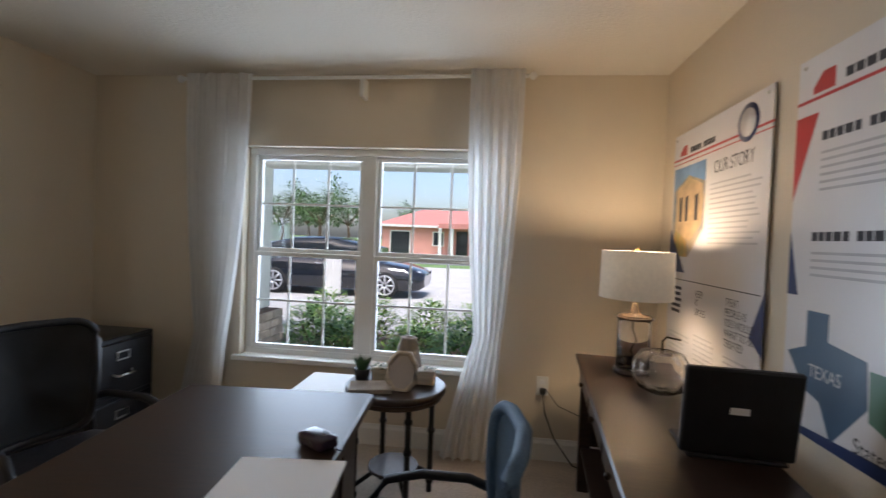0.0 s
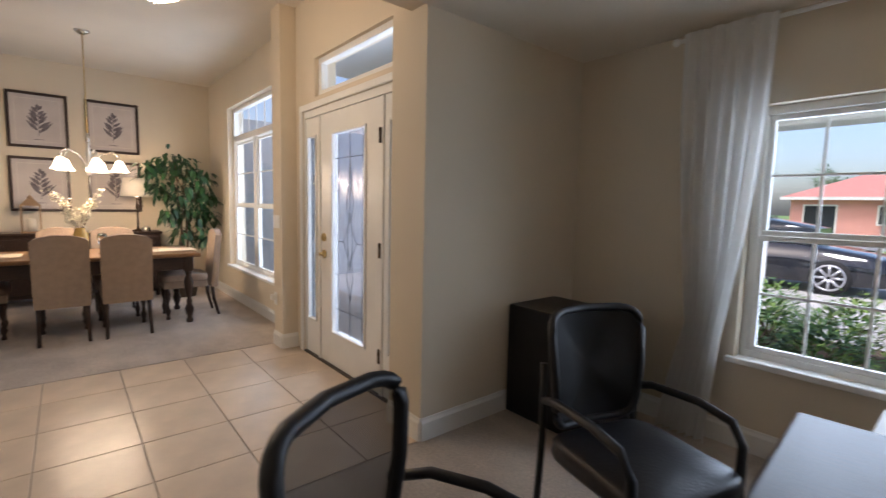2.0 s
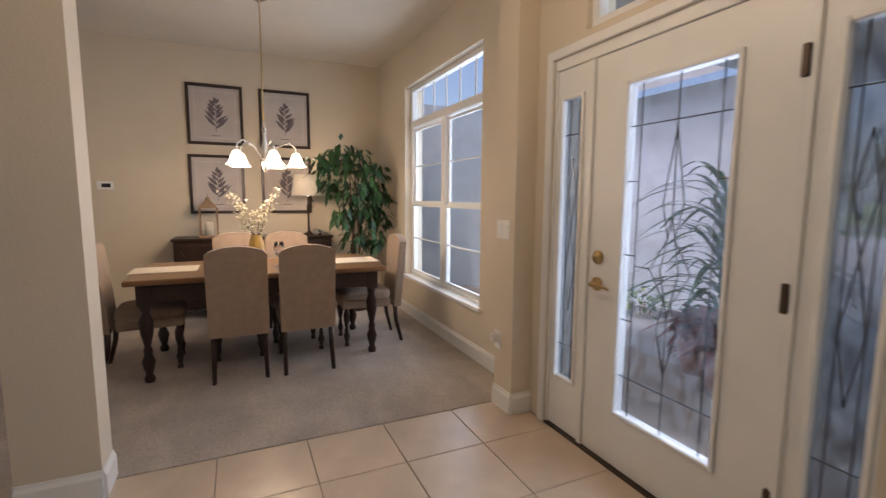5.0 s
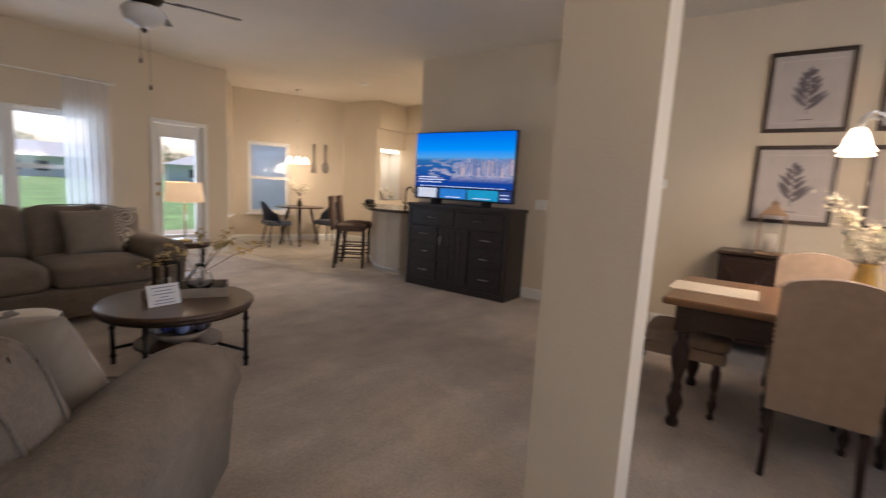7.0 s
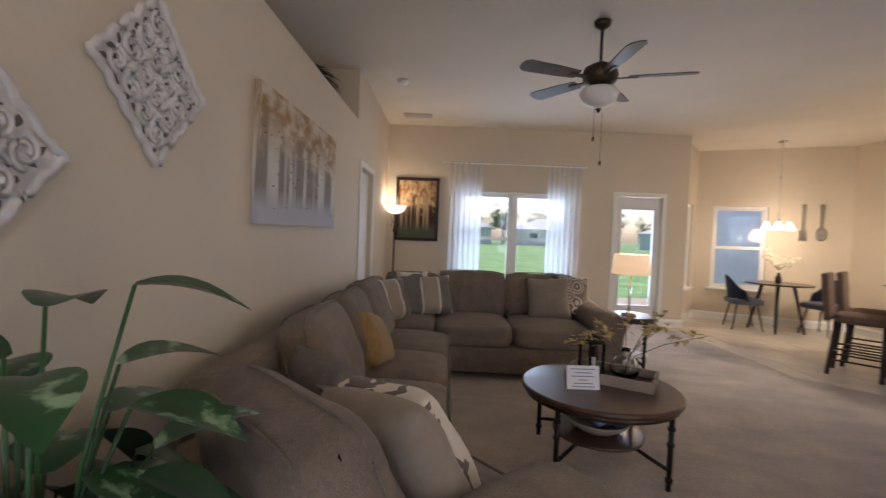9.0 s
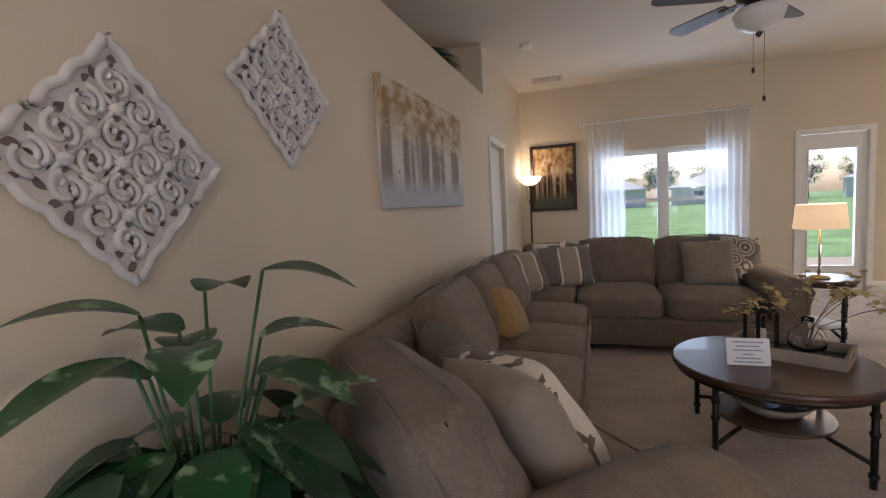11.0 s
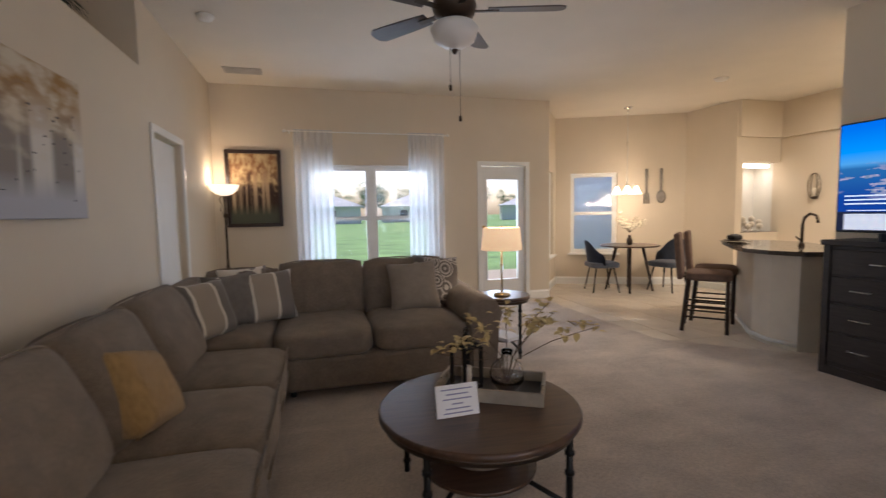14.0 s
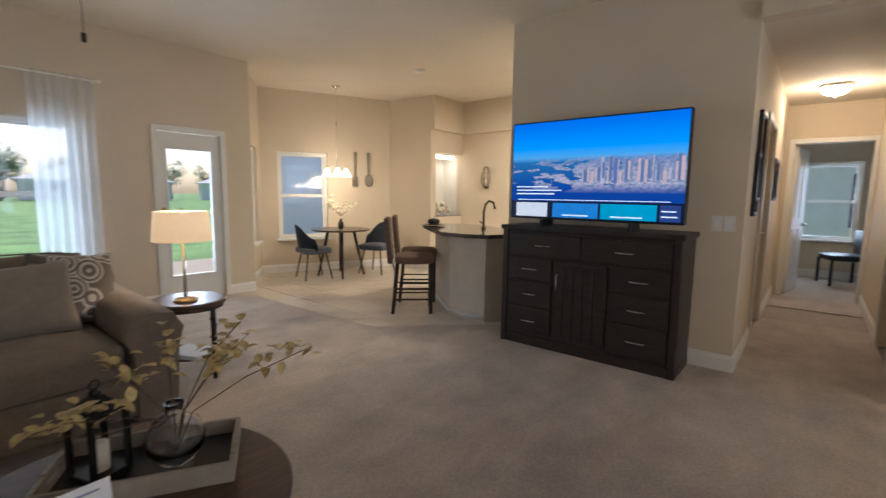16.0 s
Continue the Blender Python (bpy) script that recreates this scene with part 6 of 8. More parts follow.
# ---- lights that hang on ceilings ----
def flush_light(x, y, z, r, power, label):
    root = empty("ceiling_light", pose(x, y, z), label, "ceiling light")
    part("pan", L([(r * 0.95, -0.025), (r, -0.01), (r, 0)], seg=28), CHROME, root)
    part("bowl", L([(0.0, -0.115), (r * 0.4, -0.108), (r * 0.75, -0.08), (r * 0.92, -0.03)], seg=28, lobes=16, depth=0.012), GLOW, root, "lit alabaster glass bowl")
    part("finial", L([(0, -0.14), (0.014, -0.125), (0.008, -0.11)], seg=12), CHROME, root)
    if z < H - 0.2 and x > -9:
        part("stem", TB([(0, 0, 0), (0, 0, H - z)], 0.012, 10), CHROME, root, "nickel stem")
    lamp("ceiling_bulb", "POINT", (x, y, z - 0.19), power * 0.42, WARM, 0.08)


flush_light(-4.62, 0.70, 2.55, 0.17, 28, "semi-flush alabaster glass ceiling light in the foyer")
flush_light(-11.7, -1.68, 2.55, 0.15, 30, "flush glass ceiling light in the hall")

# ---- office ----
dk = empty("desk", pose(-1.41, 1.31, 0, 0, 0, 4), "large dark wooden office desk with a polished top", "desk")
part("desktop", B(-0.34, 0.34, -0.58, 0.56, 0.715, 0.75, 0.01, 2), DARKWOOD, dk)
for y in (-0.52, 0.34):
    part("pedestal", B(-0.29, 0.29, y, y + 0.18, 0.03, 0.715, 0.006), DARKWOOD, dk)
part("modesty_panel", B(0.26, 0.28, -0.34, 0.34, 0.2, 0.715, 0.003), DARKWOOD, dk)
part("plinth", B(-0.3, 0.3, -0.53, 0.53, 0.0, 0.03), DARKWOOD, dk)
pfo = empty("paper_folder", pose(-1.155, 1.20, 0.75, 0, 0, 6), "white folder of papers lying on the desk", "papers")
part("cover", B(-0.13, 0.13, -0.17, 0.17, 0, 0.002), PAPER, pfo)
part("sheets", B(-0.122, 0.126, -0.165, 0.165, 0.002, 0.005, 0.001), PAPER, pfo)
part("front_cover", B(-0.13, 0.13, -0.17, 0.17, 0.005, 0.007, 0.001), PAPER, pfo)
ms = cushion(0.062, 0.105, 0.036, 0.3)
thing("computer_mouse", ms, material("purple_black_plastic", (0.03, 0.015, 0.03), 0.25, vary=0.2), "dark glossy computer mouse on the desk", "mouse", m=pose(-1.15, 1.46, 0.75, 0, 0, 60))
thing("mouse_cable", TB([(-1.10, 1.455, 0.753), (-1.085, 1.44, 0.754), (-1.07, 1.43, 0.757)], 0.002, 5), BLACK, "thin black mouse cable on the desk", "cable")

MESHCLOTH = material("black_mesh_fabric", (0.03, 0.03, 0.03), 0.8, vary=0.2, scale=300, alpha=0.74)
BLUEMESH = material("blue_grey_mesh", (0.085, 0.15, 0.24), 0.7, vary=0.2, scale=200)
LEATHER = material("black_leather", (0.015, 0.014, 0.016), 0.38, vary=0.2, scale=30, bump=0.15, bump_scale=90)


def rounded_loop(w, h, y0, bend, n=28, top=1.0):
    pts = []
    for i in range(n):
        a = 2 * math.pi * i / n
        c, s = math.cos(a), math.sin(a)
        x, z = math.copysign(abs(c) ** 0.32, c) * w / 2, math.copysign(abs(s) ** 0.32, s) * h / 2
        x *= 1 + 0.08 * z / h * 2 * top
        pts.append(Vector((x, y0 - bend * (z / h) ** 2 * 2 + 0.05 * (2 * x / w) ** 2, z)))
    return pts


def task_chair(m, cloth, label, low=0.0, edge=BLACK):
    root = empty("office_chair", m, label, "chair")
    loop = [p + Vector((0, -0.24, 0.70 - low)) for p in rounded_loop(0.44, 0.44, 0, 0.04)]
    part("back_frame", TB(loop, 0.022, 8, closed=True), edge, root)
    bm = bmesh.new()
    vs = [bm.verts.new(p) for p in loop]
    c = bm.verts.new((0, -0.255, 0.70 - low))
    for i in range(len(vs)):
        bm.faces.new((vs[i], vs[(i + 1) % len(vs)], c)).smooth = True
    part("back_mesh", bm, cloth, root, "see-through mesh back")
    part("spine", TB([(0, -0.26, 0.60 - low), (0, -0.30, 0.5 - low), (0, -0.22, 0.38), (0, -0.05, 0.36)], 0.02, 8), BLACK, root)
    part("seat", placed_bm(cushion(0.48, 0.46, 0.09, 0.3), 0, 0.02, 0.38), LEATHER, root)
    for s in (-1, 1):
        part("armrest", TB([(s * 0.25, -0.24, 0.60 - low), (s * 0.27, -0.12, 0.635 - low), (s * 0.275, 0.04, 0.635 - low), (s * 0.27, 0.16, 0.61 - low), (s * 0.26, 0.20, 0.55 - low), (s * 0.24, 0.16, 0.40)], 0.016, 8), BLACK, root)
    part("gas_lift", TB([(0, 0, 0.10), (0, 0, 0.38)], 0.025, 10), BLACK, root)
    for k in range(5):
        a = radians(72 * k)
        sp = part("spoke", TB([(0, 0, 0.11), (0.27 * math.cos(a), 0.27 * math.sin(a), 0.07)], 0.018, 8, 0.012), BLACK, root)
        part("caster", L([(0.0, 0.0), (0.025, 0.0), (0.028, 0.025), (0.02, 0.055), (0, 0.06)], 0.27 * math.cos(a), 0.27 * math.sin(a), 12), BLACK, sp)
    return root


task_chair(pose(-2.175, 0.81, 0, 0, 0, -64), MESHCLOTH, "black office chair with a see-through mesh back", 0.055)
task_chair(pose(-0.86, 1.52, 0, 0, 0, 92), BLUEMESH, "office chair with a blue-grey mesh back at the desk", 0.11, BLUEMESH)
gc = empty("guest_chair", pose(-2.20, 1.76, 0, 0, 0, -106), "black guest chair with a mesh back and curved arms", "chair")
part("seat", placed_bm(cushion(0.46, 0.48, 0.10, 0.35), 0, 0.02, 0.38), LEATHER, gc)
loop = [p + Vector((0, -0.25 - 0.10 * p.z, 0.70)) for p in rounded_loop(0.42, 0.44, 0, 0.03)]
part("back_frame", TB(loop, 0.016, 8, closed=True), BLACK, gc)
bm = bmesh.new()
rim_ = [bm.verts.new(p) for p in loop]
inner = [bm.verts.new(Vector((p.x * 0.5, p.y - 0.02, 0.70 + (p.z - 0.70) * 0.5))) for p in loop]
hub_ = bm.verts.new((0, -0.275, 0.70))
for i in range(len(loop)):
    k = (i + 1) % len(loop)
    bm.faces.new((rim_[i], rim_[k], inner[k], inner[i])).smooth = True
    bm.faces.new((inner[i], inner[k], hub_)).smooth = True
part("back_mesh", bm, material("dense_black_mesh", (0.016, 0.016, 0.017), 0.75, vary=0.2, scale=200, alpha=0.93), gc, "dense black mesh back")
for s in (-1, 1):
    part("arm", TB([(s * 0.21, -0.26, 0.58), (s * 0.235, -0.16, 0.615), (s * 0.25, 0.04, 0.625), (s * 0.25, 0.16, 0.605), (s * 0.245, 0.205, 0.54), (s * 0.235, 0.21, 0.3), (s * 0.235, 0.215, 0.0)], 0.016, 8), BLACK, gc)
    part("rear_leg", TB([(s * 0.205, -0.275, 0.72), (s * 0.225, -0.24, 0.45), (s * 0.225, -0.27, 0.0)], 0.013, 8), BLACKMETAL, gc)
part("crossbar", TB([(-0.235, 0.2, 0.36), (0.235, 0.2, 0.36)], 0.011, 8), BLACKMETAL, gc)

fc = empty("filing_cabinet", pose(-3.375, 2.385, 0), "black two-drawer steel filing cabinet in the office corner", "cabinet")
part("body", B(0, 0.63, 0, 0.46, 0.01, 0.70, 0.006), CABINET, fc)
for z in (0.05, 0.375):
    d = part("drawer", B(0.63, 0.648, 0.02, 0.44, z, z + 0.30, 0.005), CABINET, fc)
    lb = bmesh.new()
    for a in ((0.17, 0.26, z + 0.20, z + 0.207), (0.17, 0.26, z + 0.243, z + 0.25), (0.17, 0.177, z + 0.207, z + 0.243), (0.253, 0.26, z + 0.207, z + 0.243)):
        box(lb, 0.648, 0.653, *a)
    part("label_holder", lb, CHROME, d, "chrome label holder")
    part("handle", TB([(0.648, 0.15, z + 0.13), (0.675, 0.16, z + 0.12), (0.675, 0.27, z + 0.12), (0.648, 0.28, z + 0.13)], 0.006, 6), CHROME, d, "chrome handle")
part("foot_rail", B(0.02, 0.61, 0.02, 0.44, 0, 0.011), BLACK, fc)

CM = pose(0.235, 2.80, 0, 0, 0, -5.6)
cn = empty("console_table", CM, "dark wooden console desk along the office wall", "console table")
part("top", B(-0.47, 0.0, -1.95, 0.0, 0.69, 0.72, 0.006), DARKWOOD, cn)
part("apron", B(-0.44, -0.02, -1.92, -0.03, 0.58, 0.69, 0.004), DARKWOOD, cn)
for x in (-0.44, -0.08):
    for y in (-1.91, -0.09):
        part("leg", B(x, x + 0.06, y, y + 0.06, 0, 0.585, 0.004), DARKWOOD, cn)
part("shelf", B(-0.43, -0.02, -1.86, -0.08, 0.22, 0.24, 0.003), DARKWOOD, cn)
part("side_panel", B(-0.40, -0.08, -0.06, -0.04, 0.24, 0.58), DARKWOOD, cn)
for k in range(4):
    d = part("drawer_front", B(-0.452, -0.44, -1.82 + k * 0.44, -1.42 + k * 0.44, 0.595, 0.68, 0.003), DARKWOOD, cn)
    part("handle", L([(0, 0), (0.012, 0.008), (0.012, 0.018), (0, 0.022)], seg=10), BRONZE, d).matrix_local = pose(-0.452, -1.62 + k * 0.44, 0.637, 0, -90)


def jar_base(root):
    part("foot", L([(0.085, 0), (0.085, 0.018), (0.07, 0.024), (0, 0.024)], seg=28), DARKWOOD, root)
    part("jar", L([(0.072, 0.024), (0.075, 0.03), (0.075, 0.245), (0.06, 0.262), (0.056, 0.262), (0.071, 0.243), (0.071, 0.032), (0, 0.028)], seg=32), GLASS, root, "clear glass jar")
    part("collar", TB([(0.078 * math.cos(a), 0.078 * math.sin(a), 0.262) for a in [i * math.pi / 12 for i in range(24)]], 0.006, 6, closed=True), BRONZE, root)
    part("lid", L([(0.075, 0.258), (0.07, 0.275), (0.02, 0.285), (0.01, 0.33)], seg=28), BRONZE, root)
    part("cord", TB([(0.01, 0, 0.03), (-0.012, 0.008, 0.09), (0.012, -0.006, 0.15), (-0.006, 0.006, 0.21), (0, 0, 0.27)], 0.004, 6), BRONZE, root)


table_lamp("table_lamp", -0.03, 2.52, 0.72, jar_base, 0.165, 0.16, 0.355, 0.575, "glass jar table lamp with a pale drum shade", SHADE, 5.5)
pk = empty("glass_pumpkin", pose(0.0, 2.24, 0.72), "ribbed clear glass pumpkin with a bronze stem", "ornament")
part("pumpkin", L([(0.04, 0.0), (0.085, 0.022), (0.112, 0.075), (0.11, 0.12), (0.08, 0.168), (0.02, 0.18), (0.02, 0.176), (0.078, 0.163), (0.106, 0.12), (0.108, 0.075), (0.082, 0.026), (0.0, 0.006)], seg=60, lobes=10, depth=0.05), GLASS, pk)
part("stem", TB([(0, 0, 0.176), (0.0, 0.0, 0.215), (0.02, 0.01, 0.23), (0.07, 0.0, 0.222)], 0.006, 6, 0.004), BRONZE, pk)
mn = empty("monitor", pose(0.005, 1.67, 0.72, 0, 0, -5), "black screen seen from behind on the console", "monitor")
part("panel", B(-0.15, 0.15, -0.012, 0.012, 0.0, 0.26, 0.006), BLACK, mn).matrix_local = pose(0, 0, 0.012, 8)
part("base", B(-0.13, 0.13, -0.02, 0.16, 0.0, 0.012, 0.004), BLACK, mn)
part("sticker", B(-0.03, 0.02, -0.0135, -0.012, 0.13, 0.15), PAPER, mn).matrix_local = pose(0, 0, 0.012, 8)


# posters
def lettering(text, size, mat, parent, x, z, y=-0.0075, squeeze=0.8):
    cu = bpy.data.curves.new("lettering", "FONT")
    cu.body, cu.size = text, size
    tmp = bpy.data.objects.new("lettering_curve", cu)
    me = bpy.data.meshes.new_from_object(tmp)
    bpy.data.objects.remove(tmp)
    ob = new("lettering", me)
    me.materials.append(mat)
    ob.parent = parent
    ob.matrix_local = pose(x, y, z, 90) @ Matrix.Diagonal((squeeze, 1, 1, 1))
    return ob


POSTER = material("glossy_poster_board", (0.74, 0.73, 0.74), 0.22, vary=0.03, scale=3)
RED = material("poster_red", (0.50, 0.05, 0.05), 0.3, vary=0.1)
NAVY = material("poster_navy", (0.02, 0.035, 0.12), 0.3, vary=0.1)
GREYBAR = material("poster_grey_text", (0.46, 0.46, 0.48), 0.5, vary=0.1)
STEELBLUE = material("poster_map_blue", (0.04, 0.09, 0.16), 0.3, vary=0.1)
MAPGREEN = material("poster_map_green", (0.10, 0.22, 0.15), 0.3, vary=0.1)
NAVY_SKY = material("poster_photo_sky", (0.16, 0.30, 0.52), 0.3, vary=0.2, scale=6)
HOUSEFRONT = material("poster_photo_house", (0.50, 0.36, 0.20), 0.3, vary=0.25, scale=14)
PHOTO = material("poster_photo", (0.55, 0.40, 0.22), 0.3, second=(0.12, 0.18, 0.25), scale=9, detail=6)
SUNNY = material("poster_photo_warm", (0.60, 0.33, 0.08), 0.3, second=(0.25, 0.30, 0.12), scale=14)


def flat(parent, name, pts, mat, y=-0.0072):
    bm = bmesh.new()
    a = [bm.verts.new((x, y, z)) for x, z in pts]
    b = [bm.verts.new((x, y + 0.0008, z)) for x, z in pts]
    n = len(pts)
    bm.faces.new(a), bm.faces.new(b[::-1])
    for i in range(n):
        bm.faces.new((a[i], b[i], b[(i + 1) % n], a[(i + 1) % n]))
    bmesh.ops.recalc_face_normals(bm, faces=bm.faces[:])
    return part(name, bm, mat, parent)


def bars(parent, x, z, n, w, step=0.022, h=0.008, seed=0, mat=None):
    r = random.Random(seed)
    bm = bmesh.new()
    for i in range(n):
        box(bm, x, x + w * (0.75 + 0.25 * r.random()), -0.0074, -0.006, z - i * step, z - i * step + h)
    tagged(part("text_bar", bm, mat or GREYBAR, parent), kind="stuff")


def word_bars(parent, x, z, widths):
    """Blocks for the letters of a heading that is not spelled out."""
    for w in widths:
        if w:
            flat(parent, "letter_block", [(x, z), (x, z + 0.027), (x + w * 0.62, z + 0.027), (x + w * 0.62, z)], INK)
        x += (w or 0.03) * 0.78


def sheet(m, w, h, label):
    root = empty("poster", m, label, "poster")
    part("board", B(0, w, -0.0065, -0.001, 0, h, 0.001), POSTER, root)
    for x in (0.03, w - 0.03):
        part("pin", L([(0, 0), (0.008, 0.002), (0.006, 0.006), (0, 0.007)], seg=10), CHROME, root).matrix_local = pose(x, -0.0065, h - 0.025, 90)
    return root


p1 = sheet(facing(0.262, 2.905, 0.755, -90), 0.88, 1.16, "large white company story poster on the office wall")
flat(p1, "red_rule", [(0.0, 1.02), (0.0, 1.03), (0.89, 1.03), (0.89, 1.02)], RED)
flat(p1, "red_rule", [(0.0, 1.0), (0.0, 1.005), (0.89, 1.005), (0.89, 1.0)], RED)
flat(p1, "logo_shape", [(0.08, 1.04), (0.08, 1.06), (0.12, 1.09), (0.16, 1.09), (0.16, 1.04)], RED)
word_bars(p1, 0.2, 1.042, (0.03, 0.03, 0.036, 0.03, 0.026, 0, 0.03, 0.03, 0.036, 0.026, 0.026))
flat(p1, "photo", [(0.02, 0.52), (0.02, 0.98), (0.38, 0.98), (0.38, 0.66), (0.22, 0.52)], PHOTO)
flat(p1, "photo_sky", [(0.02, 0.86), (0.02, 0.98), (0.38, 0.98), (0.38, 0.88), (0.2, 0.93)], NAVY_SKY, -0.0076)
flat(p1, "photo_house", [(0.06, 0.64), (0.06, 0.86), (0.2, 0.92), (0.36, 0.87), (0.36, 0.68), (0.24, 0.60)], HOUSEFRONT, -0.0077)
for x_ in (0.10, 0.17, 0.28):
    flat(p1, "photo_window", [(x_, 0.70), (x_, 0.82), (x_ + 0.035, 0.83), (x_ + 0.035, 0.70)], INK, -0.0079)
flat(p1, "photo_garden", [(0.02, 0.52), (0.06, 0.66), (0.2, 0.6), (0.22, 0.52)], SUNNY, -0.0078)
flat(p1, "corner", [(0.0, 0.44), (0.0, 0.66), (0.2, 0.44)], NAVY, -0.0083)
bm = bmesh.new()
lathe(bm, [(0.0, 0), (0.075, 0.0), (0.075, 0.0012), (0, 0.0014)], seg=28)
part("seal", bm, NAVY, p1).matrix_local = pose(0.72, -0.0068, 1.06, 90)
bm = bmesh.new()
lathe(bm, [(0.0, 0), (0.055, 0.0), (0.055, 0.0012), (0, 0.0014)], seg=28)
part("seal_face", bm, POSTER, p1).matrix_local = pose(0.72, -0.0084, 1.06, 90)
lettering("OUR STORY", 0.08, INK, p1, 0.46, 0.90, squeeze=0.72)
bars(p1, 0.43, 0.85, 13, 0.42, seed=1)
flat(p1, "rule", [(0.03, 0.40), (0.03, 0.404), (0.86, 0.404), (0.86, 0.40)], INK)
for x, t in ((0.06, ("ALWAYS", "BE", "HONEST")), (0.34, ("KEEP", "IT", "SIMPLE")), (0.62, ("TREAT", "PEOPLE AS", "YOU WOULD", "WANT TO BE", "TREATED"))):
    if x > 0.1:
        for i, s in enumerate(t):
            lettering(s, 0.046, INK, p1, x, 0.335 - i * 0.042, squeeze=0.75)
    else:
        bars(p1, x, 0.35, 5, 0.14, 0.03, 0.016, 4, INK)
bars(p1, 0.05, 0.12, 5, 0.24, seed=2), bars(p1, 0.34, 0.15, 6, 0.22, seed=3), bars(p1, 0.62, 0.12, 5, 0.22, seed=4)
flat(p1, "corner", [(0.89, 0.18), (0.89, 0.42), (0.80, 0.24)], NAVY)
p2 = sheet(facing(0.262, 1.895, 0.765, -90), 1.05, 1.16, "large white company map poster on the office wall")
flat(p2, "red_rule", [(0.0, 1.02), (0.0, 1.03), (1.05, 1.03), (1.05, 1.02)], RED)
flat(p2, "logo_shape", [(0.07, 1.04), (0.07, 1.06), (0.11, 1.10), (0.16, 1.10), (0.16, 1.04)], RED)
word_bars(p2, 0.2, 1.05, (0.045, 0.045, 0.05, 0.045, 0.04, 0, 0.045, 0.045, 0.05, 0.04, 0.04))
flat(p2, "red_corner", [(0.0, 0.72), (0.0, 0.98), (0.10, 0.98)], RED)
word_bars(p2, 0.12, 0.89, (0.036, 0.036, 0.040, 0.046, 0.034, 0, 0.036, 0.036, 0.046, 0.034, 0.034))
bars(p2, 0.12, 0.85, 6, 0.62, seed=5)
word_bars(p2, 0.10, 0.59, (0.036, 0.036, 0.040, 0.046, 0.034, 0, 0.036, 0.036, 0.046, 0.034, 0.034))
flat(p2, "foot_band", [(0.0, 0.0), (0.0, 0.02), (1.05, 0.075), (1.05, 0.0)], NAVY)
flat(p2, "red_slash", [(0.45, 0.90), (0.452, 0.90), (0.47, 0.96), (0.468, 0.96)], RED)
bars(p2, 0.1, 0.55, 4, 0.8, seed=6)
flat(p2, "navy_corner", [(0.0, 0.42), (0.0, 0.62), (0.05, 0.42)], NAVY)
flat(p2, "state_shape", [(0.02, 0.24), (0.10, 0.27), (0.10, 0.38), (0.19, 0.38), (0.19, 0.30), (0.33, 0.28), (0.34, 0.16), (0.22, 0.02), (0.17, 0.12), (0.10, 0.14)], STEELBLUE)
flat(p2, "state_shape", [(0.345, 0.13), (0.34, 0.26), (0.46, 0.26), (0.47, 0.16), (0.56, 0.12), (0.5, 0.08)], MAPGREEN)
flat(p2, "state_shape", [(0.50, 0.15), (0.49, 0.34), (0.66, 0.34), (0.66, 0.15)], RED)
flat(p2, "state_shape", [(0.60, 0.10), (0.60, 0.14), (0.9, 0.14), (0.96, -0.0 + 0.02), (0.9, 0.02), (0.8, 0.10)], SUNNY)
lettering("TEXAS", 0.055, POSTER, p2, 0.12, 0.185, y=-0.0082)
lettering("States we operate in", 0.06, INK, p2, 0.30, 0.035, squeeze=0.8)

# things on the accent table, beside it
thing("succulent_pot", L([(0.03, 0), (0.042, 0.07), (0.038, 0.07), (0, 0.05)], seg=20), BLACK, "small black pot beneath a grassy succulent", "pot", m=pose(-1.33, 2.50, 0.585))
gr = bmesh.new()
for k in range(70):
    a = rng.random() * 6.283
    leaf_mesh(gr, (0.02 * math.cos(a), 0.02 * math.sin(a), 0.0), (math.cos(a) * 0.4, math.sin(a) * 0.4, 1), 0.06 + 0.03 * rng.random(), 0.004, 0.05, 0.1, 3)
thing("succulent", gr, LEAF, "spiky green succulent in a black pot", "plant", m=pose(-1.33, 2.50, 0.64))
WEATHER = material("weathered_grey_wood", (0.34, 0.29, 0.24), 0.85, vary=0.25, scale=12, bump=0.3)
vz = empty("wooden_vase", pose(-1.13, 2.66, 0.585), "grey-brown tapered wooden vase with a dark mouth", "vase")
part("body", L([(0.07, 0), (0.075, 0.05), (0.06, 0.14), (0.045, 0.19), (0.047, 0.205), (0.038, 0.205), (0.0, 0.17)], seg=6), WEATHER, vz)
pf = empty("picture_frame", pose(-1.12, 2.42, 0.585, -14, 0, -8), "octagonal whitewashed photo frame standing on the table", "photo frame")
fo = bmesh.new()
octo = [(0.085 * math.cos(radians(22.5 + 45 * k)) * 0.9, 0.085 + 0.095 * math.sin(radians(22.5 + 45 * k))) for k in range(8)]
tube(fo, [(x, 0, z) for x, z in octo], 0.014, 6, closed=True)
part("frame", fo, WHITEWOOD, pf)
flat(pf, "photo", [(x * 0.9, 0.085 + (z - 0.085) * 0.9) for x, z in octo], PRINTGROUND, 0.0)
gr = bmesh.new()
for k in range(150):
    a = rng.random() * 6.283
    leaf_mesh(gr, (rng.uniform(-0.16, 0.14), rng.uniform(-0.03, 0.03), 0.05), (math.cos(a), math.sin(a), rng.uniform(0.2, 1.5)), 0.05 + 0.02 * rng.random(), 0.008, 0.3, 0.1, 3)
gb = empty("planter_box", pose(-1.12, 2.56, 0.585), "long white planter of greenery on the accent table", "plant")
part("box", B(-0.17, 0.15, -0.04, 0.04, 0, 0.07, 0.004), WHITEWOOD, gb)
part("greenery", gr, LEAF, gb)
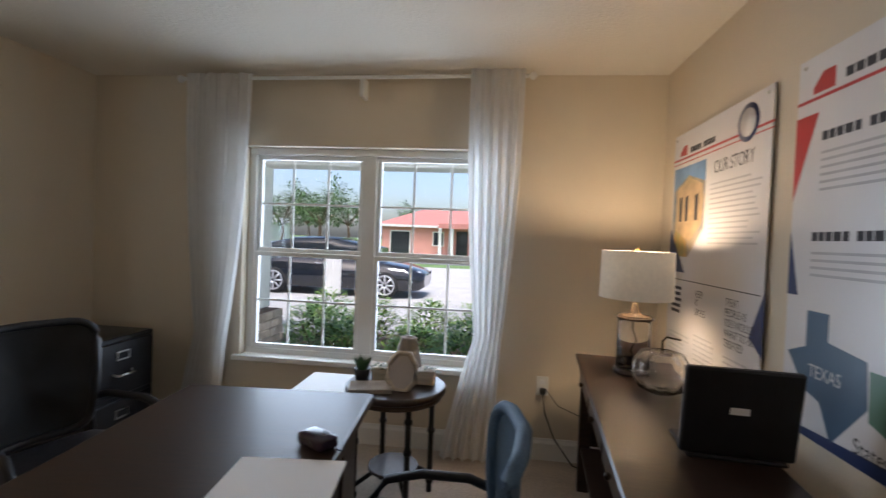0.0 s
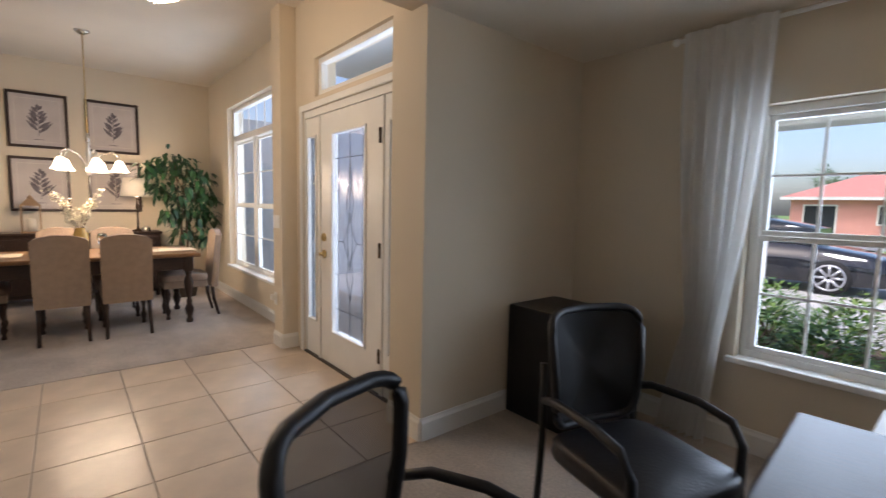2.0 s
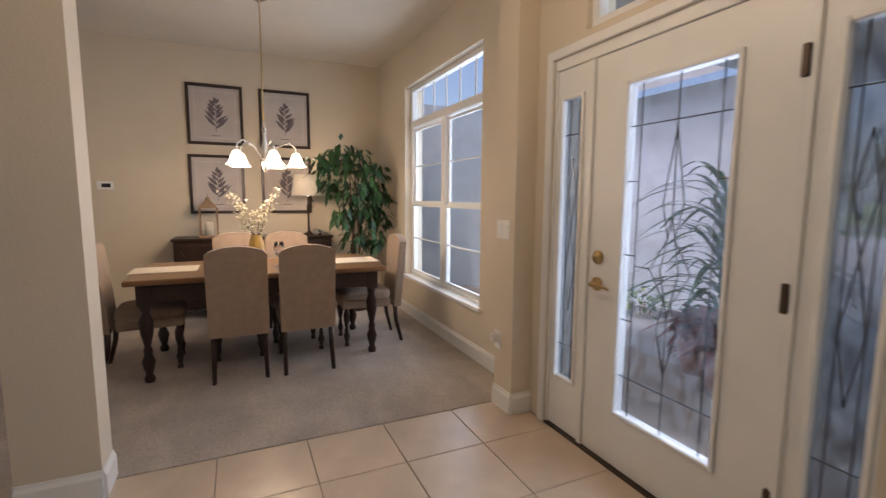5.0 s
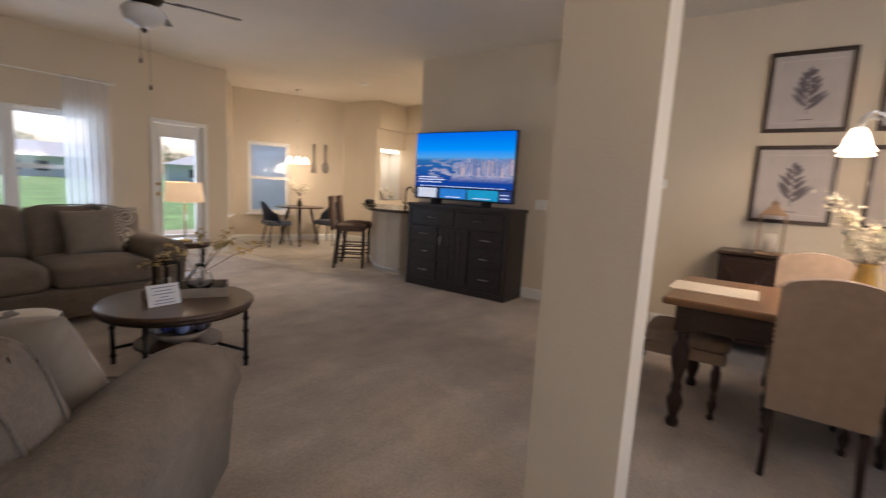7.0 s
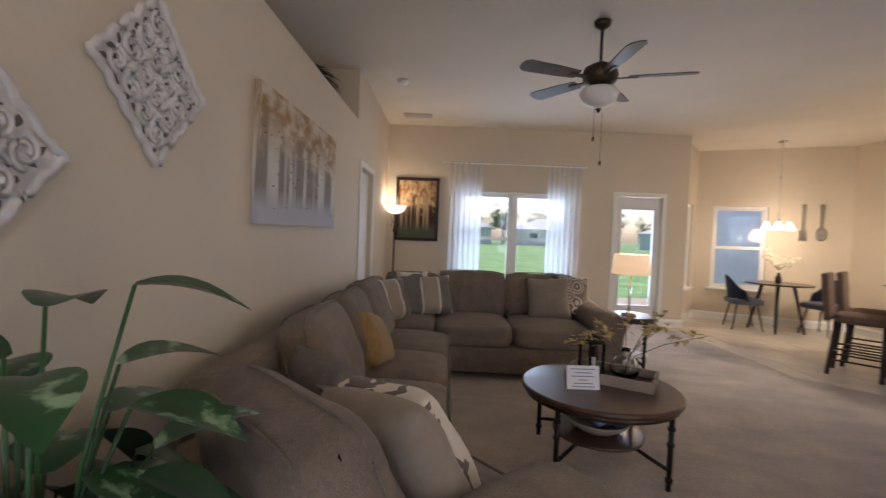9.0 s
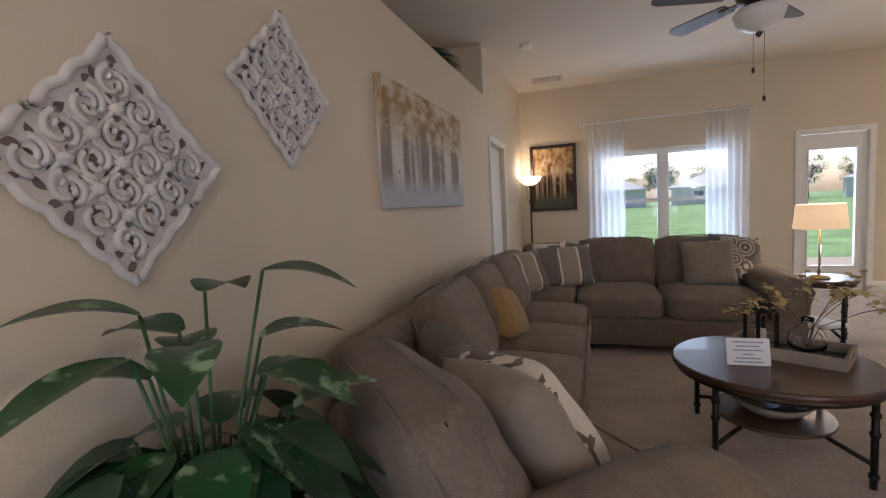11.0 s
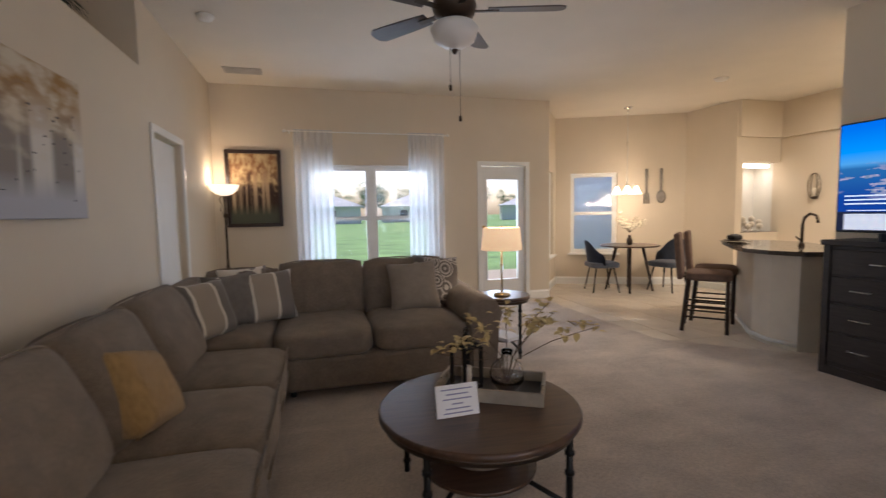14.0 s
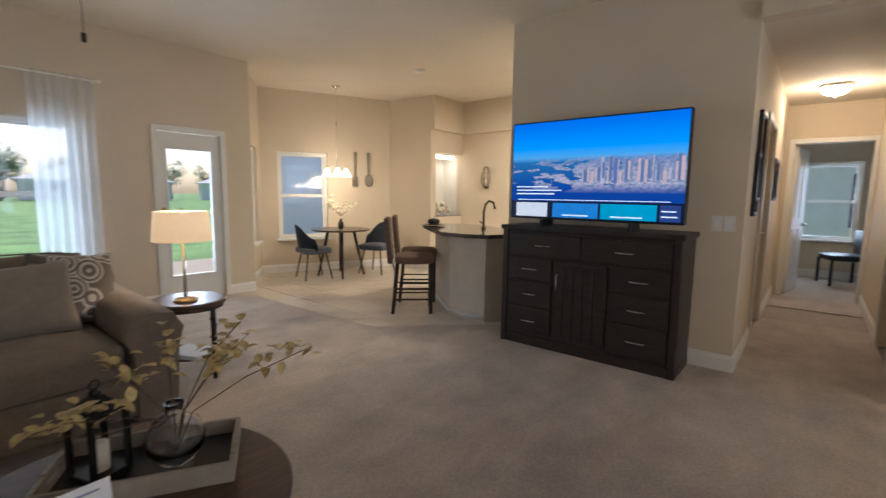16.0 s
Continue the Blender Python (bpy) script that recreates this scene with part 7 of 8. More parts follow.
thing("book", B(-0.10, 0.10, -0.07, 0.07, 0, 0.022, 0.003), WEATHER, "grey cloth-bound book on the accent table", "book", m=pose(-1.26, 2.40, 0.585, 0, 0, 15))
st = empty("storage_box", pose(-1.55, 2.62, 0), "low dark box with a pale lid beside the accent table", "box")
part("body", B(-0.13, 0.13, -0.15, 0.15, 0, 0.50, 0.006), CABINET, st)
part("lid", B(-0.14, 0.14, -0.16, 0.16, 0.50, 0.53, 0.006), PAPER, st)


def wall_plate(m, label, kind_):
    root = empty("wall_plate", m, label, kind_)
    part("plate", B(-0.036, 0.036, -0.006, 0, -0.058, 0.058, 0.002), TRIM, root)
    if kind_ == "outlet":
        for z in (-0.024, 0.024):
            part("socket", B(-0.016, 0.016, -0.008, -0.005, z - 0.014, z + 0.014, 0.003), PAPER, root)
    else:
        part("rocker", B(-0.016, 0.016, -0.010, -0.005, -0.03, 0.03, 0.002), PAPER, root)
    return root


ol = wall_plate(facing(-0.375, 3.09, 0.45, 0), "white wall outlet with a black plug", "outlet")
part("plug", B(-0.018, 0.018, -0.04, -0.008, -0.045, -0.01, 0.004), BLACK, ol)
thing("power_cord", TB([(-0.375, 3.06, 0.42), (-0.36, 3.05, 0.30), (-0.30, 3.05, 0.15), (-0.2, 2.98, 0.03), (-0.12, 2.95, 0.012)], 0.004, 6), BLACK, "black power cord hanging from the outlet", "cable")
thing("power_cord", TB([(-0.36, 3.06, 0.44), (-0.28, 3.065, 0.34), (-0.15, 3.06, 0.29), (-0.02, 3.04, 0.30), (0.05, 2.9, 0.5)], 0.0025, 6), BLACK, "thin lamp cord running to the console", "cable")
wall_plate(facing(-5.50, 1.70, 1.13, 0), "white light switch plate by the entrance", "switch")
wall_plate(facing(-5.574, 1.70, 1.13, 0), "white light switch plate by the dining window", "switch")
ol = wall_plate(facing(-5.575, 1.70, 0.43, 0), "white wall outlet with a pale plug below the switches", "outlet")
part("plug", B(-0.02, 0.02, -0.05, -0.008, -0.01, 0.04, 0.006), TRIM, ol)
wall_plate(facing(-9.06, -2.30, 1.13, 90), "white light switch beside the television", "switch")
wall_plate(facing(-9.06, -2.22, 1.13, 90), "second white light switch beside the television", "switch")
th = empty("thermostat", facing(-9.0, -1.02, 1.42, 90), "small white thermostat on the dining wall", "thermostat")
part("case", B(-0.075, 0.075, -0.025, 0, -0.045, 0.045, 0.006), TRIM, th)
part("display", B(-0.03, 0.05, -0.027, -0.024, -0.018, 0.022), BLACK, th)
for x0, z0, w, h in ((-9.76, 1.30, 0.34, 0.70), (-9.60, 1.18, 0.22, 0.5), (-11.62, 1.30, 0.45, 0.45)):
    framed("framed_print", facing(x0 + w, -2.13, z0, 180), w, h, 0.03, BLACK, FOREST, "black-framed dark picture on the hall wall", depth=0.03)
bc = empty("armchair", pose(-14.5, -1.35, 0, 0, 0, 200), "dark wooden armchair by the bedroom window", "chair")
part("seat", placed_bm(cushion(0.5, 0.5, 0.1, 0.3), 0, 0, 0.38), LEATHER, bc)
part("backrest", B(-0.25, 0.25, -0.27, -0.22, 0.40, 0.85, 0.02, 2), LEATHER, bc)
for x in (-0.23, 0.23):
    for y in (-0.24, 0.22):
        part("leg", TB([(x, y, 0), (x, y, 0.40)], 0.022, 8), BLACK, bc)

# ---- breakfast nook and kitchen ----
SLATE = material("blue_grey_velvet", (0.085, 0.10, 0.135), 0.85, vary=0.12, scale=20, sheen=0.3)
WALNUTLEG = material("dark_walnut_leg", (0.035, 0.022, 0.016), 0.4, vary=0.2, scale=12)
NT = (-9.66, -7.57)
nt = empty("breakfast_table", pose(*NT, 0), "round dark walnut breakfast table on splayed legs", "table")
part("tabletop", L([(0.44, 0.725), (0.46, 0.735), (0.455, 0.75)], seg=48), TOPWOOD, nt)
for k in range(4):
    a = radians(45 + 90 * k + 10)
    part("leg", TB([(0.2 * math.cos(a), 0.2 * math.sin(a), 0.725), (0.36 * math.cos(a), 0.36 * math.sin(a), 0.0)], 0.026, 8, 0.016), WALNUTLEG, nt)


def shell_chair(m):
    root = empty("shell_chair", m, "blue-grey upholstered shell chair on slim dark legs", "chair", "breakfast chairs")
    bm = bmesh.new()
    n, k = 14, 8
    rows = []
    for j in range(k + 1):
        v = j / k
        z = 0.44 + 0.40 * v
        row = []
        for i in range(n + 1):
            a = math.pi * (0.02 + 0.96 * i / n)
            fall = 1 - 0.55 * abs(math.cos(a)) ** 3 * v
            row.append(bm.verts.new((0.25 * math.cos(a) * (1 - 0.08 * v), -0.22 * math.sin(a) - 0.06 * v, 0.44 + (z - 0.44) * fall)))
        rows.append(row)
    for a, b in zip(rows, rows[1:]):
        for i in range(n):
            bm.faces.new((a[i], a[i + 1], b[i + 1], b[i])).smooth = True
    bmesh.ops.solidify(bm, geom=bm.faces[:], thickness=0.035)
    part("shell", bm, SLATE, root)
    part("seat", placed_bm(cushion(0.48, 0.46, 0.10, 0.3), 0, 0.0, 0.39), SLATE, root)
    for x in (-1, 1):
        for y in (-1, 1):
            part("leg", TB([(x * 0.15, y * 0.14, 0.40), (x * 0.22, y * 0.21, 0.0)], 0.014, 8, 0.009), BLACKMETAL, root)
    return root


sc = shell_chair(pose(-9.22, -7.68, 0, 0, 0, 75))
copy_thing(sc, pose(-10.22, -7.34, 0, 0, 0, -75))
nv = empty("flower_vase", pose(NT[0], NT[1], 0.75), "dark bottle vase of white blossom on the breakfast table", "vase")
part("vase", L([(0.035, 0), (0.045, 0.03), (0.042, 0.09), (0.02, 0.13), (0.022, 0.16), (0, 0.15)], seg=18), BRONZE, nv)
rng = random.Random(9)
for e in ((0.25, 0.0, 0.42), (-0.24, 0.06, 0.40), (0.05, 0.2, 0.45), (-0.1, -0.2, 0.36), (0.12, -0.12, 0.5)):
    blossom_branch(nv, e, 30, 0.03)
pn = empty("pendant_light", pose(-9.62, -7.60, 0), "three-light pendant with lit frosted bell shades", "pendant light")
part("canopy", L([(0.02, H - 0.03), (0.06, H - 0.02), (0.065, H)], seg=20), CHROME, pn)
part("chain", TB([(0, 0, 1.85), (0, 0, H - 0.02)], 0.005, 6), CHROME, pn)
part("hub", L([(0.0, 1.62), (0.025, 1.66), (0.012, 1.75), (0.018, 1.82), (0, 1.86)], seg=14), CHROME, pn)
for k in range(3):
    a = radians(120 * k + 55)
    c, s = math.cos(a), math.sin(a)
    ar = part("arm", TB([(0, 0, 1.66), (0.09 * c, 0.09 * s, 1.74), (0.17 * c, 0.17 * s, 1.70)], 0.006, 6), CHROME, pn)
    part("shade", L([(0.02, 1.70), (0.035, 1.67), (0.06, 1.60), (0.085, 1.575), (0.08, 1.577), (0.055, 1.60), (0, 1.67)], 0.17 * c, 0.17 * s, 20), GLOW, ar, "lit frosted bell shade")
lamp("pendant_bulbs", "POINT", (-9.62, -7.60, 1.50), 12, WARM, 0.12)
SPOONM = material("grey_carved_wood", (0.30, 0.27, 0.23), 0.6, vary=0.2, scale=14)
for u, w, nm in ((0.64, 0.045, "fork"), (0.40, 0.075, "spoon")):
    sp = empty("wall_%s" % nm, along(NC, NB, u, 0.0, 1.42) @ Matrix.Rotation(math.pi, 4, "Z"), "oversized grey wooden %s hung on the nook wall" % nm, "wall decoration")
    hb = bmesh.new()
    tube(hb, [(0, -0.02, 0.2), (0, -0.02, 0.60)], 0.016, 8, 0.026)
    if nm == "spoon":
        lathe(hb, [(0.0, 0), (w * 0.8, 0.004), (w, 0.016), (w * 0.7, 0.012), (0, 0.006)], seg=20)
        for v in hb.verts[-100:]:
            v.co = Vector((v.co.x, -0.01 - v.co.z, 0.12 + v.co.y * 1.5))
    else:
        for k in range(4):
            tube(hb, [(-0.04 + 0.027 * k, -0.02, 0.0), (-0.04 + 0.027 * k, -0.02, 0.16), (0, -0.02, 0.22)], 0.008, 6)
    part("head_and_handle", hb, SPOONM, sp)
STONEC = material("dark_granite", (0.06, 0.05, 0.045), 0.12, second=(0.16, 0.13, 0.10), scale=60, detail=6, coat=0.3)
HALF = material("bar_front_paint", (0.66, 0.60, 0.50), 0.7, vary=0.05, scale=6)
bar_c = empty("breakfast_bar", pose(0, 0, 0), "painted breakfast bar with a dark granite counter", "kitchen counter")
pb = bmesh.new()
prism(pb, [(-9.21, -4.13), (-8.93, -4.30), (-8.90, -4.55), (-8.98, -4.80), (-9.55, -5.50), (-10.0, -5.15), (-9.60, -4.60), (-9.62, -4.13)], 0, 0.88)
part("base", pb, HALF, bar_c)
pb = bmesh.new()
prism(pb, [(-9.215, -4.125), (-8.89, -4.24), (-8.80, -4.50), (-8.83, -4.80), (-9.0, -5.05), (-9.55, -5.72), (-9.85, -5.78), (-10.12, -5.5), (-10.1, -5.1), (-9.70, -4.55), (-9.66, -4.125)], 0.88, 0.92)
part("countertop", pb, STONEC, bar_c, "polished dark granite top")
part("baseboard_strip", TB([(-8.92, -4.30, 0.06), (-8.885, -4.55, 0.06), (-8.965, -4.81, 0.06), (-9.54, -5.515, 0.06)], 0.02, 6), TRIM, bar_c)
fa = empty("kitchen_faucet", pose(-9.50, -4.72, 0.92), "bronze gooseneck kitchen faucet by the sink", "faucet")
part("spout", TB([(0, 0, 0.0), (0, 0, 0.22), (0.0, 0.02, 0.29), (0.0, 0.07, 0.33), (0, 0.13, 0.31), (0, 0.15, 0.24)], 0.014, 8), BRONZE, fa)
part("lever", TB([(0.02, 0, 0.06), (0.08, 0, 0.10)], 0.007, 6), BRONZE, fa)
part("base", L([(0.028, 0), (0.028, 0.02), (0.016, 0.04)], seg=16), BRONZE, fa)
dp = empty("decor_plate", pose(-9.42, -5.42, 0.92), "stacked plates with a dark napkin on the bar", "plates")
part("charger", L([(0.06, 0), (0.15, 0.012), (0.155, 0.016), (0.06, 0.006), (0, 0.006)], seg=28), STONEC, dp)
part("plate", L([(0.05, 0.016), (0.12, 0.028), (0.122, 0.032), (0, 0.02)], seg=28), BRONZE, dp)
part("napkin", placed_bm(cushion(0.14, 0.10, 0.06, 0.5), 0, 0, 0.03), LEATHER, dp)
STOOLC = material("brown_stool_upholstery", (0.16, 0.10, 0.07), 0.8, vary=0.15, scale=20, bump=0.2, bump_scale=200)


def bar_stool(m):
    root = empty("bar_stool", m, "tall brown upholstered bar stool with dark wooden legs", "bar stool", "bar stools")
    part("seat", placed_bm(cushion(0.44, 0.44, 0.10, 0.3), 0, 0, 0.55), STOOLC, root)
    part("backrest", B(-0.21, 0.21, -0.245, -0.185, 0.58, 1.08, 0.02, 2), STOOLC, root).matrix_local = pose(0, 0, 0, 5)
    for s in (-1, 1):
        part("leg", TB([(s * 0.18, 0.18, 0.0), (s * 0.18, 0.18, 0.57)], 0.02, 6), WALNUTLEG, root)
        part("leg", TB([(s * 0.18, -0.24, 0.0), (s * 0.18, -0.19, 0.57)], 0.02, 6), WALNUTLEG, root)
        for z in (0.16, 0.28):
            part("stretcher", TB([(s * 0.18, -0.22, z), (s * 0.18, 0.18, z)], 0.011, 6), WALNUTLEG, root)
    for y, z in ((0.18, 0.2), (-0.22, 0.22)):
        part("stretcher", TB([(-0.18, y, z), (0.18, y, z)], 0.011, 6), WALNUTLEG, root)
    return root


bs = bar_stool(pose(-8.84, -5.20, 0, 0, 0, 43))
copy_thing(bs, pose(-9.28, -5.53, 0, 0, 0, 43))
CABW = material("white_cabinet_paint", (0.70, 0.67, 0.60), 0.4, vary=0.04)
for k in range(4):
    y = -5.2 + k * 0.62
    c = empty("kitchen_cabinet", pose(-11.855, y, 0), "cream painted kitchen base cabinet", "cabinet", "kitchen cabinets")
    part("body", B(0, 0.58, 0.003, 0.612, 0.08, 0.88), CABW, c)
    d = part("door", B(0.58, 0.60, 0.02, 0.59, 0.10, 0.70, 0.004), CABW, c)
    part("handle", TB([(0.60, 0.52, 0.55), (0.62, 0.52, 0.56), (0.62, 0.52, 0.64), (0.60, 0.52, 0.65)], 0.005, 6), CHROME, d)
    part("drawer", B(0.58, 0.60, 0.02, 0.59, 0.72, 0.86, 0.004), CABW, c)
thing("kitchen_worktop", B(-11.855, -11.24, -5.2, -2.72, 0.88, 0.92, 0.006), STONEC, "dark granite worktop over the kitchen cabinets", "worktop")
ov = empty("wall_oven", pose(-11.855, -4.9, 0.92), "dark stacked oven and microwave with white trim", "oven")
part("case", B(0, 0.50, 0.0, 0.6, 0.0, 1.3, 0.01), CABW, ov)
part("oven_door", B(0.50, 0.52, 0.04, 0.56, 0.08, 0.58, 0.006), BLACK, ov)
part("microwave_door", B(0.50, 0.52, 0.04, 0.56, 0.70, 1.15, 0.006), BLACK, ov)
for z in (0.60, 1.17):
    part("handle", TB([(0.52, 0.08, z), (0.55, 0.09, z), (0.55, 0.51, z), (0.52, 0.52, z)], 0.008, 6), CHROME, ov)
nc = tagged(new("niche"), "lit wall niche with a pale back and a light strip", kind="structure")
NPALE = material("pale_niche_paint", (0.74, 0.72, 0.66), 0.35, vary=0.03, scale=4)
part("back", B(-11.87, -11.09, -7.33, -7.29, 0.89, 2.07), NPALE, nc)
for x in (-11.90, -11.09):
    part("side", B(x, x + 0.03, -7.33, -6.952, 0.89, 2.07), NPALE, nc)
part("top", B(-11.87, -11.09, -7.29, -6.952, 2.035, 2.07), NPALE, nc)
part("shelf", B(-11.87, -11.09, -7.29, -6.835, 0.89, 0.935, 0.004), STONEC, nc, "dark stone shelf")
ls = empty("light_strip", pose(-11.48, -7.0, 1.98), "bright white light strip at the top of the niche", "light")
part("housing", B(-0.34, 0.34, -0.03, 0.03, 0.03, 0.055), TRIM, ls)
part("diffuser", B(-0.335, 0.335, -0.028, 0.028, -0.03, 0.03, 0.008), GLOW, ls)
lamp("niche_light", "AREA", (-11.48, -7.05, 1.93), 1.2, (1.0, 0.88, 0.7), 0.6, 0.05, target=(-11.48, -7.1, 0))
for k, (x, y, h) in enumerate(((-11.28, -6.96, 0.20), (-11.38, -7.02, 0.14), (-11.46, -6.95, 0.12), (-11.54, -7.02, 0.20), (-11.62, -6.96, 0.15), (-11.33, -6.90, 0.09), (-11.56, -6.90, 0.09))):
    c = empty("ball_candle", pose(x, y, 0.935), "cream ball candle on a stand in the lit niche", "candle", "niche candles")
    part("stand", L([(0.03, 0), (0.03, 0.006), (0.008, 0.014), (0.008, h - 0.055), (0.028, h - 0.045)], seg=14), CHROME, c)
    part("ball", L([(0.0, h - 0.05), (0.03, h - 0.042), (0.045, h - 0.01), (0.042, h + 0.02), (0.022, h + 0.04), (0, h + 0.044)], seg=16), RUNNER, c)
sn = empty("wall_sconce", pose(-11.86, -6.27, 1.62, 0, 0, 90), "oval wire wall sconce on the kitchen wall", "wall decoration")
for w_ in (0.045, 0.09):
    part("wire", TB([(w_ * math.cos(a), -0.05, 0.19 * math.sin(a)) for a in [i * math.pi / 12 for i in range(24)]], 0.006, 6, closed=True), BRONZE, sn)
part("plate", B(-0.03, 0.03, -0.05, 0.0, -0.19, -0.15, 0.004), BRONZE, sn)
part("candle", L([(0.028, -0.15), (0.028, -0.03), (0, -0.025)], 0, -0.04, 14), RUNNER, sn)
kl = empty("kitchen_light", pose(-10.6, -4.3, H), "long lit box light on the kitchen ceiling", "ceiling light")
part("frame", B(-0.2, 0.2, -0.62, 0.62, -0.04, 0, 0.004), TRIM, kl)
part("diffuser", B(-0.17, 0.17, -0.58, 0.58, -0.09, -0.04, 0.02, 2), GLOW, kl)
lamp("kitchen_tube", "AREA", (-10.6, -4.3, H - 0.11), 46, (1.0, 0.84, 0.60), 0.34, 1.16, target=(-10.6, -4.3, 0))

# ---- outdoors ----
GRASS = material("lawn_grass", (0.15, 0.25, 0.075), 0.95, vary=0.3, scale=0.8, bump=0.6, bump_scale=30, detail=8)
CONC = material("driveway_concrete", (0.52, 0.50, 0.47), 0.9, vary=0.08, scale=1.5, bump=0.2, bump_scale=60)
ASPH = material("street_asphalt", (0.20, 0.20, 0.20), 0.9, vary=0.1, scale=3)
MULCH = material("bark_mulch", (0.16, 0.10, 0.075), 0.95, vary=0.4, scale=30, bump=0.8, bump_scale=60)
STUCCO = material("white_stucco", (0.70, 0.69, 0.66), 0.9, vary=0.05, scale=4, bump=0.3, bump_scale=90)
structure("ground", B(-260, 260, -260, 260, -0.7, -0.25), GRASS, "wide lawn")
structure("driveway", B(-14, 9, 7.2, 24, -0.26, -0.235), CONC, "pale concrete driveway")
structure("road", B(-120, 120, 27, 33, -0.26, -0.235), ASPH, "street")
structure("bed", B(-3.3, 0.9, 3.6, 7.2, -0.26, -0.20), MULCH, "mulched planting bed under the window")
# Porch concrete is darkened in its colour to dim the view through the door.
structure("porch", B(-9.2, -3.4, 2.15, 6.6, -0.25, -0.03), material("dimmed_porch_concrete", (0.34, 0.33, 0.32), 0.8, vary=0.12, scale=2, bump=0.2, bump_scale=60), "concrete entrance porch")
structure("path", B(-5.4, -3.6, 6.6, 7.2, -0.26, -0.1), CONC)
structure("porch_beam", B(-3.1, 1.2, 4.06, 4.32, 1.90, 2.60, 0.01), STUCCO, "white porch beam before the office window")
# White stucco greyed down in colour so the undersides look shaded.
SOFFIT = material("dimmed_grey_soffit", (0.42, 0.43, 0.44), 0.9, vary=0.06, scale=4, stretch=(1, 8, 1))
# Slab added only to keep sun off the porch behind the door glass.
structure("entry_soffit", B(-6.25, -3.2, 4.36, 6.6, 2.60, 2.75), SOFFIT, "added slab that shades the entrance porch")
structure("porch_soffit", B(-5.9, 1.2, 2.2, 4.35, 2.60, 2.75), SOFFIT, "porch soffit, its white greyed down for shade")
structure("lanai_floor", B(-12.5, -3.0, -10.8, -7.66, -0.26, -0.04), CONC, "concrete back porch floor")
structure("lanai_roof", B(-12.5, -3.0, -10.2, -8.75, 2.35, 2.5), STUCCO, "white back porch roof")
wl = tagged(new("garage_wing"), "white stucco wall of the garage wing with a sloping roof", "building")
WING = material("grey_wing_stucco", (0.58, 0.61, 0.65), 0.9, vary=0.06, scale=4, bump=0.3, bump_scale=90)
part("wall", B(-12.0, -6.3, 5.0, 5.2, -0.25, 2.6), WING, wl)
part("wall", B(-9.4, -9.2, 2.16, 5.0, -0.25, 2.6), WING, wl)
rf = bmesh.new()
vs = [rf.verts.new(p) for p in ((-12.2, 4.7, 2.6), (-6.3, 4.7, 2.6), (-6.3, 8.5, 4.3), (-12.2, 8.5, 4.3), (-12.2, 4.7, 2.72), (-6.3, 4.7, 2.72), (-6.3, 8.5, 4.42), (-12.2, 8.5, 4.42))]
for q in ((0, 3, 2, 1), (4, 5, 6, 7), (0, 1, 5, 4), (1, 2, 6, 5), (2, 3, 7, 6), (3, 0, 4, 7)):
    rf.faces.new([vs[i] for i in q])
ROOFRED = material("faded_pink_roof_tiles", (0.48, 0.20, 0.17), 0.85, vary=0.2, scale=3, stretch=(4, 1, 1), bump=0.6, bump_scale=5)
ROOFGREY = material("pale_grey_shingles", (0.50, 0.48, 0.46), 0.9, vary=0.15, scale=3, bump=0.4, bump_scale=10)
part("roof", rf, ROOFGREY, wl)
structure("lanai_wall", B(-18, -10.8, -12.65, -12.5, -0.25, 2.6), material("white_porch_wall", (0.84, 0.88, 0.92), 0.9, vary=0.04, scale=4), "pale stucco wall of the back porch")
# porch pillar with stone foot
STONE = material("ledge_stone", (0.42, 0.34, 0.27), 0.9, vary=0.25, scale=8, bump=0.5, bump_scale=30, random_piece=0.25)
pp = tagged(new("porch_pillar"), "white porch pillar on a stacked stone foot", "pillar")
part("shaft", B(-3.04, -2.76, 4.05, 4.33, 0.62, 2.6, 0.01), STUCCO, pp)
ft_ = part("foot", B(-3.10, -2.70, 3.99, 4.39, -0.25, 0.60), MULCH, pp)
rng = random.Random(4)
for k in range(11):
    z = -0.24 + k * 0.076
    x = -3.12
    while x < -2.70:
        w = 0.10 + 0.12 * rng.random()
        w = min(w, -2.68 - x)
        part("stone", B(x + 0.004, x + w - 0.004, 3.97 - 0.012 * rng.random(), 4.0, z + 0.003, z + 0.073, 0.006), STONE, ft_)
        part("stone", B(-2.72, -2.68 + 0.012 * rng.random(), 4.0 + (x + 3.12), 4.0 + (x + 3.12) + w - 0.008, z + 0.003, z + 0.073, 0.006), STONE, ft_)
        x += w
HEDGE = material("hedge_leaf", (0.07, 0.16, 0.03), 0.5, vary=0.5, scale=5)
HEDGE2 = material("hedge_leaf_light", (0.20, 0.30, 0.06), 0.5, vary=0.4, scale=5)


